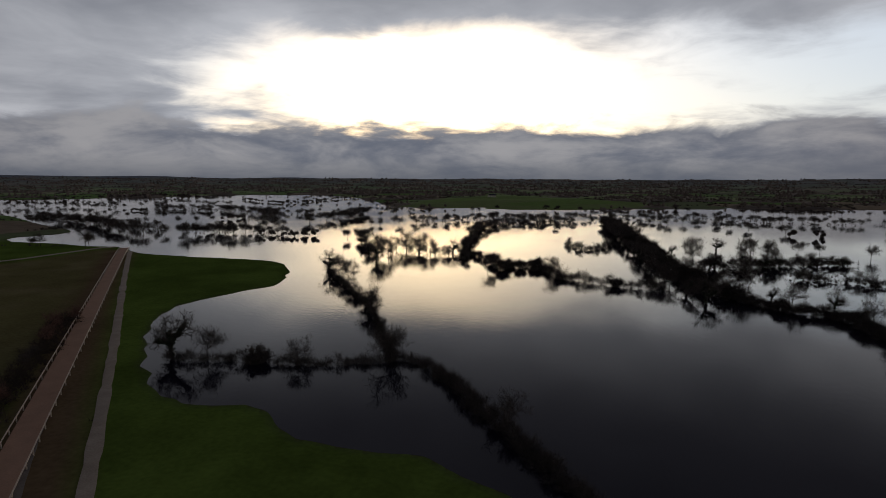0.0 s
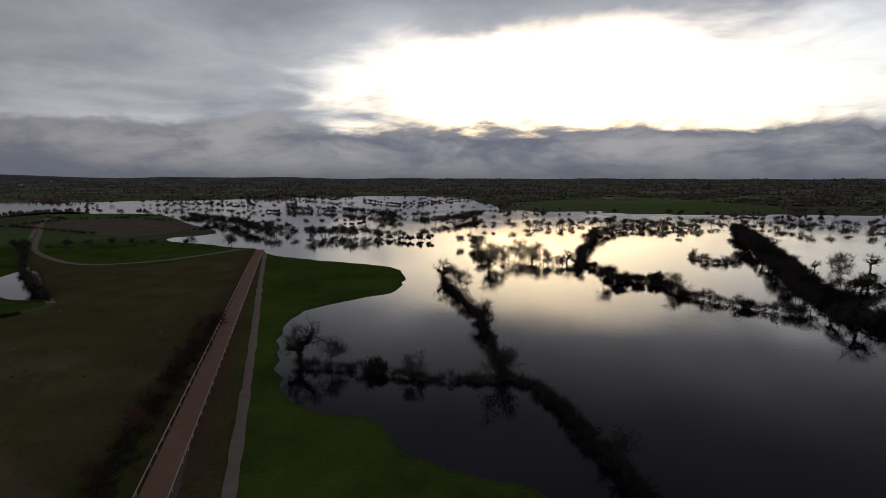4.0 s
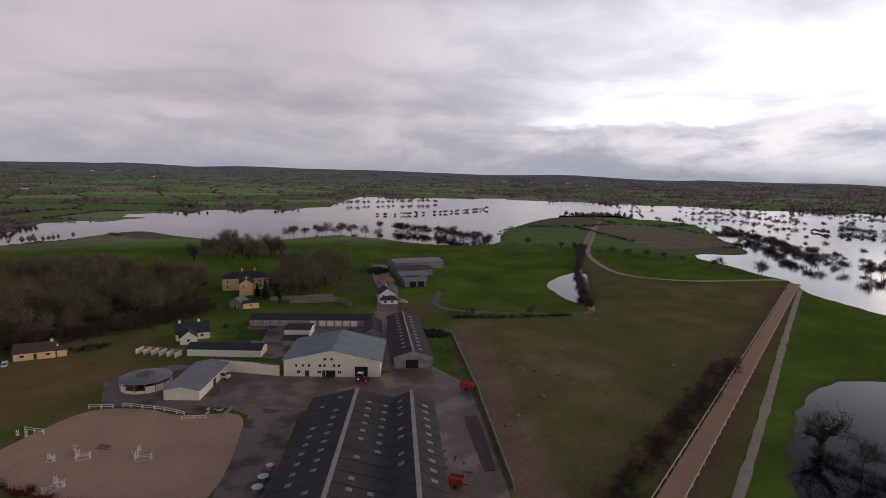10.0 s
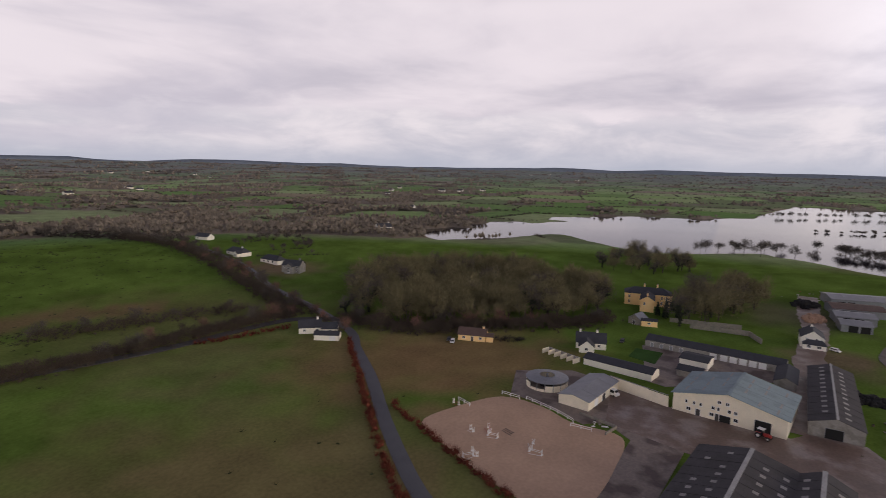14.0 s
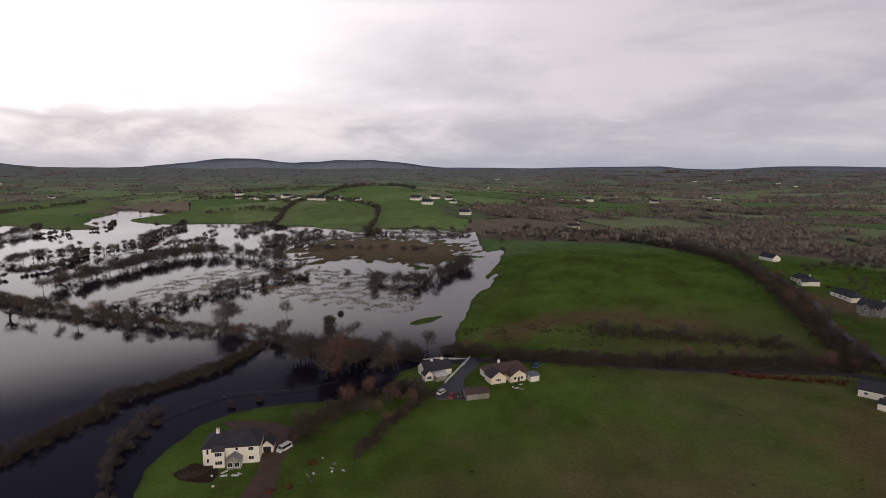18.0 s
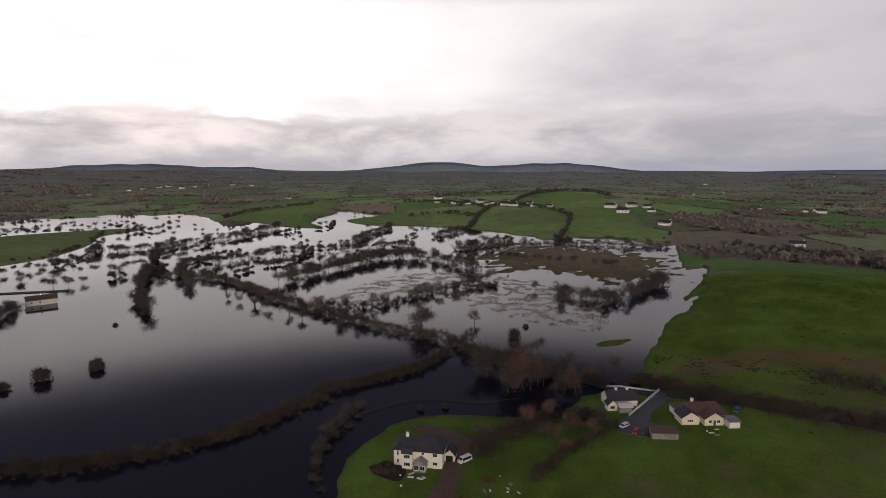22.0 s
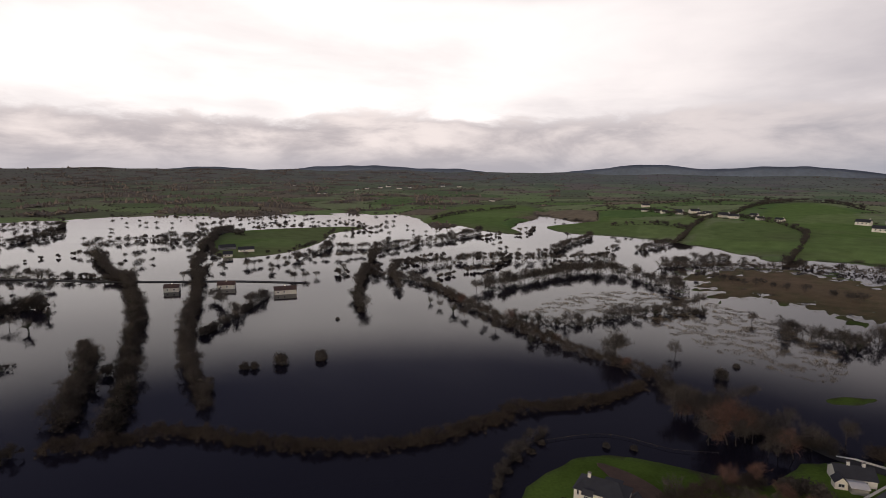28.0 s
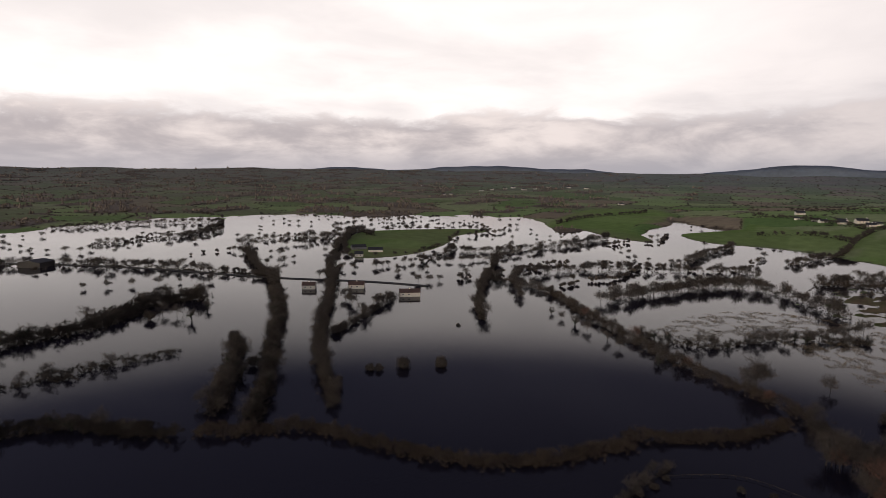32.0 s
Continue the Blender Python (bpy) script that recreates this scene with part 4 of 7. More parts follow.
TREES = {
    "ash": [bare_tree("ash_tree", 3 + i, 11, 0.85, 3, 2, 5, 1.7, 0.042, label="tall bare winter ash tree standing along the water") for i in range(3)],
    "oak": [bare_tree("oak_tree", 23 + i, 11, 1.25, 3, 2, 6, 1.5, 0.042, label="broad bare winter oak tree with spreading limbs") for i in range(2)],
    "ivy": [bare_tree("ivy_tree", 43 + i, 11, 1.0, 3, 2, 4, 1.4, 0.038, ivy=0.9, label="bare tree with trunk and limbs thick with dark ivy") for i in range(2)],
    "birch": [bare_tree("birch_tree", 63 + i, 11, 0.55, 3, 2, 5, 1.9, 0.03, mat=M_TWIG_RED, label="slender bare birch tree with reddish brown twigs") for i in range(2)],
    "wood": [bare_tree("woodland_tree", 83 + i, 12, 0.9, 3, 2, 7, 1.9, 0.045, mat=M_TWIG_WOOD, label="tall bare brown woodland tree") for i in range(3)],
    "bush": [round_bush("flooded_bush", 103 + i, 4.0, 5.0, M_H["twig"], "round dark leafless bush standing in the flood") for i in range(2)],
    "willow": [round_bush("willow_bush", 113 + i, 4.5, 5.0, M_H["bare"], "round grey brown willow bush in the flood", 0.55) for i in range(2)],
    "conifer": [conifer("conifer_tree", 123, 12, "dark green conifer standing in the garden")],
}
USED = collections.Counter()
RNG = np.random.RandomState(77)


def plant(kind, x, y, h=None, z=None, group="trees along the flood"):
    protos = TREES[kind]
    proto = protos[USED[kind] % len(protos)]
    USED[kind] += 1
    base = {"bush": 4.0, "willow": 4.5, "wood": 12.0, "conifer": 12.0}.get(kind, 11.0)
    k = (h or base * RNG.uniform(0.8, 1.15)) / base
    z = ground_at(x, y) - 0.1 if z is None else z
    m = pose(x, y, max(z, -0.8), 0, 0, RNG.uniform(0, 360)) @ Matrix.Diagonal((k * RNG.uniform(0.9, 1.15), k * RNG.uniform(0.9, 1.15), k, 1))
    return tagged(copy_thing(proto, m), group=group)


FAR_TREES = []      # (x, y, z, height) of trees too far off to tell apart


def hedge(pts, width, h, kind, trees=True):
    line = smooth_line(pts, 1.6)
    width *= 0.8 if kind in ("dark", "bare") else 1.0
    rng = np.random.RandomState(int(abs(line[0, 0] * 7 + line[0, 1] * 3)) % 9999)
    n = len(line)
    dist = np.hypot(*line.mean(0))
    far, near = dist > 480, dist < 270
    size = 0.8 if near else 1.15 if not far else 1.9     # of one clump of twigs
    length = np.sum(np.hypot(*np.diff(line, axis=0).T))
    count = int(length * max(width * 0.8, 3) * h * (0.20 if near else 0.155) * (1.7 if kind == "twig" else 1) / size**2)
    at = rng.randint(0, n, count)
    P = line[at] + rng.normal(size=(count, 2)) * width * 0.23
    # the outline rises and falls, with breaks
    prof = np.clip(0.76 + 0.26 * wob(P[:, 0], P[:, 1], 22, 8) + 0.42 * wob(P[:, 0], P[:, 1], 8, 9), 0.5 if kind == "twig" else 0.22, 1.55)
    open_ = wob(P[:, 0], P[:, 1], 26, 12) > {"dark": 1.35, "twig": 1.6, "bare": 0.75, "brown": 1.2, "red": 2}[kind]
    P, prof = P[~open_], prof[~open_]
    z = np.maximum(height(P[:, 0], P[:, 1]), -0.1)
    off = np.min(np.hypot(P[:, None, 0] - line[None, ::4, 0], P[:, None, 1] - line[None, ::4, 1]), 1)
    hh = h * prof * np.clip(1.15 - off / width, 0.35, 1)
    up = rng.uniform(0.05, 0.95, len(P)) ** 0.75
    c = np.c_[P, z + hh * up]
    rad = size * rng.uniform(0.6, 1.35, (len(P), 1)) * np.array([[1.0, 1.0, 0.85]])
    cl, tw = (6, 36) if near else (6, 20) if not far else (6, 8)
    core = {"dark": 0.52, "twig": 0.34, "bare": 0.36, "brown": 0.45, "red": 0.75}[kind]
    mesh = join(blobs(rng, c, rad * core, OCTA), tri_cloud(rng, c, rad * 1.2, cl, 0.20 * size**0.9), twig_cloud(rng, c, rad, tw, 1.6 * size**0.7, 0.026 * (0.5 + size)))
    words = {"dark": "dark overgrown hedge with ivy standing in flood water", "twig": "continuous grey brown leafless hedge standing in flood water", "bare": "bare brown hedgerow of winter shrubs", "brown": "brown leafless hedge with brambles", "red": "clipped russet beech hedge"}
    tagged(new("hedge", mesh_np("hedge", *mesh, M_H[kind])), words[kind], "hedge", "hedges", "stuff")
    if not trees or kind == "red":
        return
    gap = {"dark": 9, "twig": 14, "bare": 7, "brown": 15}[kind]
    for s in np.arange(gap * 0.5, length, gap):
        if rng.uniform() < 0.25:
            continue
        p = line[min(int(s / length * n), n - 1)] + rng.normal(size=2) * width * 0.2
        th = rng.uniform(0.75, 1.3) * (h * 0.75 + 4.4)
        if np.hypot(*p) < 470:
            kd = rng.choice({"dark": ["ash", "ivy", "oak", "ivy"], "twig": ["ash", "oak", "willow"], "bare": ["ash", "ash", "oak", "willow"], "brown": ["birch", "ash", "birch"]}[kind])
            plant(kd, p[0], p[1], th if kd != "willow" else th * 0.6)
        else:
            FAR_TREES.append((p[0], p[1], max(ground_at(*p), -0.2), th))


HEDGES = [
    ([(-174, 238.6), (-149, 213.6), (-108.4, 173.4), (-72.8, 127.6)], 3.5, 2.6, 'dark'),
    ([(-72.8, 127.6), (-59.1, 123.4), (-41.4, 107.4), (-28.9, 95.7), (-19.8, 86.7), (-9.7, 78.3)], 4.5, 3.4, 'twig', False),
    ([(-126, 100.5), (-106.5, 107.9), (-88, 113.6), (-71.4, 124.4)], 4.0, 2.8, 'twig', False),
    ([(-195.5, 308.8), (-158.9, 314.3), (-138.1, 317), (-123, 306.7)], 5, 3.2, 'bare'),
    ([(-126.4, 309.1), (-150.5, 375.1), (-175, 450), (-187, 521), (-184, 575), (-160, 624), (-132, 671)], 8, 4.5, 'dark'),
    ([(-105.4, 295.9), (-92.5, 285.4), (-78.4, 300), (-59.6, 271.7), (-31, 259.4), (-11.1, 258.6)], 7, 5, 'twig'),
    ([(-88, 633), (-41, 451), (-18.9, 350.3), (1.8, 280.2), (16.8, 250.2)], 20, 6.5, 'dark'),
    ([(4, 327.5), (36.2, 351.3), (79.3, 379.8)], 14, 6, 'dark'),
    ([(16.8, 250.2), (34.2, 233.9), (49.1, 228.9), (58.9, 202.5), (74.1, 208.3)], 8, 4.5, 'twig'),
    ([(-84.4, 409), (-64.4, 385), (-55, 425)], 10, 3, 'dark'),
    ([(46.7, 315.9), (73.9, 311.5), (120.2, 298.7)], 14, 4, 'dark'),
    ([(-292, 558), (-259, 595), (-214, 651), (-141, 626)], 6, 3.5, 'bare'),
    ([(-129, 764), (-30, 771), (51, 724), (104, 716), (274, 717)], 6, 3.5, 'bare'),
    ([(-546, 600), (-453, 601), (-359, 569)], 6, 3.5, 'bare'),
    ([(-414, 351), (-378, 377), (-360, 386), (-318, 383), (-302, 393)], 4, 2.5, 'bare'),
    ([(-764, 432), (-601, 385), (-525, 374), (-458, 368)], 7, 4.5, 'twig'),
    ([(-771, 607), (-656, 628), (-488, 564)], 9, 5, 'bare'),
    ([(-190.9, 113.9), (-157.2, 85.3), (-130.6, 62.3), (-106.8, 42.1), (-91.1, 30)], 8, 2.5, 'brown'),
    ([(-500, 150), (-380.4, 111.9), (-280.6, 89.5)], 5, 4, 'dark'),
    ([(-499, 161), (-475, 189), (-444, 224), (-400, 241)], 3, 2.0, 'twig'),
    ([(-512, 151), (-553, 93)], 3, 2.0, 'twig'),
    ([(-262.7, 74.2), (-258.5, 45.7), (-255.8, 16)], 2.5, 1.6, 'twig'),
    ([(106.7, -172.2), (105.7, -155), (103.1, -141.3), (96.3, -128), (86.6, -115.9)], 3, 1.7, 'bare'),
    ([(-538, 70), (-621, 22), (-664, -27)], 12, 6, 'bare'),
    ([(-83.2, -78.0), (-88.9, -87.9), (-101.7, -105.4), (-119.7, -129.3), (-137.5, -152.6), (-154.1, -174.1)], 2.2, 2.2, 'red'),
    ([(-118.9, -114.7), (-112.8, -96.6), (-105.7, -77.7), (-101.5, -65.7), (-99.3, -58.6)], 2.4, 2.0, 'red'),
    ([(-108.8, -215.8), (-147.5, -208.5)], 3, 2, 'red'),
    ([(92.5, -253), (64, -242.1), (39.3, -233.1), (22.1, -235.2)], 10, 6, 'bare'),
    ([(130.9, -180.1), (122.9, -188.3), (115.4, -199.4), (106.6, -215.4), (102.2, -232.9), (100.8, -246.2)], 9, 4.5, 'brown', False),
    ([(51.8, -153.1), (47.4, -164.1), (42.4, -177.4), (35.8, -190.9)], 8, 5.5, 'brown'),
    ([(30.1, -144.8), (26.4, -161.2), (20.3, -175.4), (13.0, -189.6)], 5, 3.8, 'brown'),
    ([(-65.8, -268.9), (-89.8, -264.2), (-116.6, -259.1), (-149.5, -251.5)], 15, 3.5, 'brown'),
    ([(48.7, -126), (44.9, -128.5)], 4, 1.3, 'red'),
    ([(43.6, -139.3), (40.6, -139.5)], 4, 1.0, 'red'),
    ([(7.8, -242.3), (-22.6, -233.3), (-58.3, -226.6), (-95.5, -226.1), (-146.7, -226.4), (-163.2, -225.8)], 12, 5, 'brown'),
    ([(-163.2, -225.8), (-182.6, -299.6), (-198.8, -366), (-212, -443), (-202, -521)], 12, 6, 'brown'),
    ([(-57, -705), (-122, -676), (-170, -600), (-202, -521)], 14, 6, 'dark'),
    ([(-254, -426), (-293, -435), (-313, -412), (-296, -382), (-250, -391)], 2.5, 2, 'dark'),
    ([(-238, -372), (-289, -345)], 2.5, 2, 'dark'),
    ([(306, -383), (291, -432), (282, -504), (234, -522), (164, -480)], 14, 8, 'bare'),
    ([(221.2, -307.2), (189.7, -313.3), (174.9, -335.3), (163.3, -384.4), (128, -416)], 8, 5, 'dark'),
    ([(78, -418), (49.3, -398.5), (26, -421), (4, -478)], 16, 8, 'bare'),
    ([(235, -599), (192, -647), (111, -707), (8, -715)], 16, 7, 'brown'),
    ([(307.5, -240.2), (372, -287), (509, -419)], 7, 8, 'dark'),
    ([(424, -344), (352, -349), (274, -315.6), (203.6, -288), (153.6, -273.5), (116.2, -267.1), (91.8, -255.6)], 12, 6, 'brown'),
    ([(428, -377), (411, -462), (370, -525), (300, -610)], 10, 6, 'bare'),
    ([(590, -428), (561, -545), (589, -718)], 10, 6, 'bare'),
    ([(535, -156), (404, -121), (312.9, -85.3), (251.9, -63.8), (229.3, -51.3)], 12, 9, 'dark'),
    ([(341.1, -75), (287.1, -56.7), (247.5, -41.1)], 14, 8, 'dark'),
    ([(504, -205), (385.8, -151.2), (318.6, -118.7), (258.4, -98), (223.5, -88.5)], 10, 7, 'bare'),
    ([(333.8, -136.2), (359.4, -168), (407, -222)], 9, 6, 'bare'),
    ([(261.8, 87), (271.7, 48.4), (265.2, 14.3), (240.1, -12.4)], 12, 6, 'dark'),
    ([(385.8, 96.5), (416.3, 40.5), (432, -2), (480, -41), (484, -78)], 28, 8, 'dark'),
    ([(463, 0), (476, -30), (502, -62), (478, -81)], 14, 6, 'dark'),
    ([(739, -322), (831, -370), (878, -409), (806, -401)], 10, 8, 'dark'),
    ([(551, -338), (572, -378), (619, -436)], 7, 6, 'dark'),
    ([(939, -139), (1012, -184), (1141, -246)], 8, 4, 'dark'),
    ([(382, -581), (382, -619), (405, -697), (428, -801)], 7, 5, 'dark'),
    ([(308, -708), (309, -775), (303, -851)], 9, 5, 'dark'),
    ([(228, -612), (221, -667), (197, -711)], 9, 5, 'dark'),
    ([(338.5, 25.5), (339.3, -4.1), (344.9, -37.7)], 13, 4, 'dark'),
    ([(327.3, 64.4), (332, 30.6), (329.7, 11.2)], 9, 3, 'dark'),
    ([(126.3, -173.7), (131.7, -154.1), (136.0, -137.5), (143.8, -121.1), (161.4, -102.3), (184.3, -86.4), (206.8, -73.4), (215.9, -61.2), (220.8, -46.0), (230.1, -31.8)], 10.0, 4.2, 'brown', False),
    ([(772, 148), (734, 27), (650, -73), (544, -159)], 10, 5, 'dark'),
    ([(730, -182), (604, -161), (536, -154)], 9, 6, 'dark'),
    ([(844, -203), (847, -264), (840, -352)], 12, 7, 'bare'),
    ([(774, -332), (567, -228), (501, -209)], 9, 6, 'dark'),
    ([(1160, 32), (1179, -111), (1158, -249)], 9, 5, 'bare'),
    ([(908, -23), (924, -127), (1006, -215)], 8, 5, 'dark'),
    ([(616, -1222), (472, -1149), (354, -1069)], 5, 4, 'dark'),
    ([(303, -849), (338, -1041), (310, -1115), (173, -978), (139, -729)], 5, 4, 'dark'),
    ([(378, -1611), (237, -1525), (136, -1307)], 5, 4, 'dark'),
    ([(314, -1106), (318, -1291), (285, -1462)], 5, 4, 'dark'),
    ([(454, -919), (395, -965), (317, -923)], 5, 4, 'dark'),
    ([(602, -1359), (520, -1356), (406, -1357)], 5, 4, 'dark'),
    ([(800, -817), (863, -984), (868, -1200)], 5, 4, 'dark'),
    ([(231.6, -22.4), (240.9, -14.7), (251.9, -6.4), (255.6, 4.0)], 9.0, 4.5, 'dark', False),
    ([(-159.4, -186.0), (-173.8, -231.2), (-184.9, -283.3), (-209.5, -356.5), (-221, -455), (-212, -511)], 6, 4.0, 'brown'),
    ([(-176.7, -198.5), (-181.1, -172.3), (-194.1, -155.6), (-219.9, -136.3), (-244.6, -113.8), (-265.2, -105.4)], 15, 5.5, 'brown'),
    ([(-194.9, -136.0), (-200.6, -126.7), (-206.1, -119.3)], 5, 2.6, 'dark', False),
]
for pts, width, h, kind, *bare in HEDGES:
    hedge(pts, width, h, kind, not bare)
for k, (x, y) in enumerate([(444, -77), (435, -54), (433, -36), (416, -61), (447, -46), (357, -76), (340, -74), (320, -72), (300, -72), (284, -62), (276, -50)]):
    plant(("ivy", "oak", "willow")[k % 3], x, y, (8.5, 9.5, 6.0)[k % 3] + 0.7 * (k % 4), -0.2)


# ---------------------------------------------------------------- far woods, hedges and farms
TENT = OCTA[0][:5], OCTA[1][:4]
ROWS = [
    ([(889, -19), (892, -42), (959, -91), (1007, -137)], 13, 4.5, 'bush'),
    ([(809, -194), (778, -232), (783, -291), (824, -349)], 9, 8, 'tree'),
    ([(729, -105), (742, -130), (754, -167)], 14, 4.5, 'bush'),
    ([(688, -11), (674, -59), (661, -84), (649, -101)], 10, 9, 'tree'),
    ([(619, -110), (612, -126), (588, -144)], 6, 4, 'bush'),
    ([(554, -234), (544, -271), (549, -315), (538, -352), (527, -391), (530, -445), (543, -525)], 9, 6.5, 'tree'),
    ([(440, -316), (436, -342), (446, -386), (438, -424)], 9, 5.5, 'bush'),
    ([(926, -369), (1015, -486), (1020, -593), (1046, -690)], 12, 7, 'tree'),
    ([(805, -310), (865, -301), (864, -269)], 14, 6, 'bush'),
    ([(877, -468), (857, -537), (840, -560)], 14, 5, 'bush'),
    ([(612, -261), (533, -206), (527, -199)], 14, 9, 'tree'),
    ([(450, -276), (445, -295), (440, -324)], 9, 7, 'tree'),
    ([(423, -184), (373.2, -176.8), (395, -199)], 8, 7, 'tree'),
    ([(335.1, -123.2), (385.5, -145.2), (432, -174)], 7, 8, 'tree'),
    ([(1416, -40), (1405, -140), (1396, -249), (1260, -273)], 16, 5, 'bush'),
    ([(892, -588), (873, -666), (738, -604), (807, -701)], 14, 6, 'tree'),
    ([(551, -450), (570, -521), (553, -557), (544, -604)], 9, 6.5, 'tree'),
    ([(442, -382), (458, -430), (456, -473), (445, -488), (419, -522), (380, -560)], 9, 5, 'bush'),
    ([(361, -379), (363, -421), (360, -461), (388, -526)], 8, 5.5, 'bush'),
    ([(349, -564), (326, -587), (325, -612)], 10, 5, 'bush'),
    ([(295, -357), (290, -384), (291, -425), (285, -478), (275, -522), (254, -550)], 8, 9, 'tree'),
    ([(336, -673), (315, -686)], 9, 4.5, 'bush'),
    ([(541, -663), (540, -708), (514, -745), (568, -846)], 9, 5, 'bush'),
    ([(180.8, -327.7), (176.9, -341.8), (172.7, -353.7), (166.1, -369), (152.3, -383.5), (147, -422), (142, -445)], 8, 8.5, 'tree'),
    ([(96, -417), (76.9, -411.2), (57.5, -373.7), (31.7, -392.1)], 9, 8, 'tree'),
    ([(415, -363), (345, -314), (293.5, -298.6), (248, -285.1), (209.1, -272.9), (179.3, -266.8)], 14, 8, 'tree'),
    ([(197, -554), (168, -561), (128, -555), (90, -551), (49, -539)], 10, 7, 'tree'),
    ([(184, -585), (147, -571), (118, -592)], 12, 5, 'bush'),
    ([(-390, 333), (-391, 347), (-389, 363), (-398, 380)], 7, 9, 'tree'),
    ([(-356, 347), (-360, 360), (-354, 378)], 9, 9, 'tree'),
    ([(-505, 347), (-459, 334), (-433, 333), (-421, 337)], 7, 9, 'tree'),
    ([(-621, 343), (-638, 382), (-593, 382), (-534, 363)], 8, 9, 'tree'),
    ([(-492, 538), (-470, 546)], 6, 9, 'tree'),
    ([(-335, 369), (-308, 372)], 7, 5, 'bush'),
    ([(-301, 378), (-293, 383)], 6, 6, 'bush'),
    ([(-390, 496), (-390, 530), (-391, 568), (-420, 669)], 8, 9, 'tree'),
    ([(-254, 373), (-239, 370), (-191.3, 307), (-178.1, 310.8), (-162.3, 319.3), (-150.2, 320.7), (-139.6, 320.2)], 8, 9, 'tree'),
    ([(-856, 574), (-856, 616), (-848, 663), (-870, 712)], 12, 8, 'tree'),
    ([(-759, 562), (-691, 559), (-689, 590), (-652, 598)], 11, 5, 'bush'),
    ([(-508, 487), (-504, 520)], 9, 5, 'bush'),
    ([(-1239, 725), (-1218, 808), (-1259, 1009), (-963, 907)], 16, 8, 'tree'),
    ([(-1025, 508), (-1035, 582), (-921, 602)], 14, 8, 'tree'),
    ([(-918, 948), (-725, 863), (-773, 1095), (-784, 1285)], 14, 6, 'bush'),
    ([(-277, 532), (-265, 555), (-241, 569), (-224, 590), (-194, 607), (-155, 619), (-124, 612)], 11, 8, 'tree'),
    ([(-122, 671), (-89, 685), (-60, 704), (-27, 661), (6, 660), (23, 672)], 12, 8, 'tree'),
    ([(-178.6, 322.1), (-167.6, 328.4), (-155, 323.7), (-143, 330.3)], 8, 9, 'tree'),
    ([(-12.3, 390.3), (0, 402.8), (13.3, 413.2), (32, 422), (48, 425), (77, 431)], 11, 9, 'tree'),
    ([(12.3, 274.8), (19.2, 262.3), (26.6, 251.5), (36.3, 244.4), (46.8, 240), (54.6, 227.1), (66.2, 214.6)], 9, 8, 'tree'),
    ([(96, 885), (177, 904), (276, 882)], 13, 7, 'tree'),
    ([(78, 553), (112, 559)], 12, 6, 'bush'),
    ([(103, 414), (118.2, 398.8), (141.1, 365.3)], 12, 8, 'tree'),
    ([(-128.9, 327.4), (-105.5, 303.9), (-92.7, 293.5), (-75.5, 283.6)], 9, 5, 'bush'),
    ([(-88, 612), (-50, 438), (-29.5, 358.4), (-8.2, 269.8), (6.6, 237.7)], 10, 9, 'tree'),
    ([(-901, -66), (-920, -25), (-964, 21), (-1002, 60), (-1115, 143)], 13, 5, 'bush'),
    ([(-669, -28), (-648, -3), (-638, 22), (-617, 46), (-597, 68)], 10, 8, 'tree'),
    ([(-1169, -146), (-1219, -90), (-1259, -36), (-1329, 53)], 14, 8, 'tree'),
    ([(-591, -133), (-623, -109), (-648, -69), (-671, -47)], 16, 9, 'tree'),
]

FAR_BUSHES = []     # (x, y, z, height)


def tree_rows():
    """Lines of single round trees and bushes that stand in the flood."""
    rng = np.random.RandomState(31)
    for pts, gap, h, kind in ROWS:
        for p in smooth_line(pts, gap):
            if rng.uniform() < 0.14:
                continue
            p = p + rng.normal(size=2) * gap * 0.16
            hh, d_ = h * rng.uniform(0.8, 1.35), np.hypot(*p)
            z = max(ground_at(*p) - 0.1, -0.15)
            if d_ < 430:
                plant("willow" if kind == "bush" else rng.choice(["ash", "oak", "ivy"]), p[0], p[1], hh)
            else:
                (FAR_BUSHES if kind == "bush" else FAR_TREES).append((p[0], p[1], z, hh))
    b = np.array(FAR_BUSHES)
    c = np.repeat(b[:, :3], 5, 0) + rng.normal(size=(len(b) * 5, 3)) * np.repeat(b[:, 3:], 5, 0) * np.array([[0.26, 0.26, 0.12]])
    c[:, 2] += np.repeat(b[:, 3], 5) * 0.52
    rad = np.repeat(b[:, 3:], 5, 0) * np.array([[0.34, 0.34, 0.34]])
    mesh = join(blobs(rng, c, rad * 0.8), tri_cloud(rng, c, rad * 1.1, 12, 0.55), twig_cloud(rng, c, rad, 10, 1.3, 0.08))
    tagged(new("distant_bushes", mesh_np("distant_bushes", *mesh, M_H["twig"])), "rows of round leafless bushes in distant flood water", "bushes", kind="stuff")


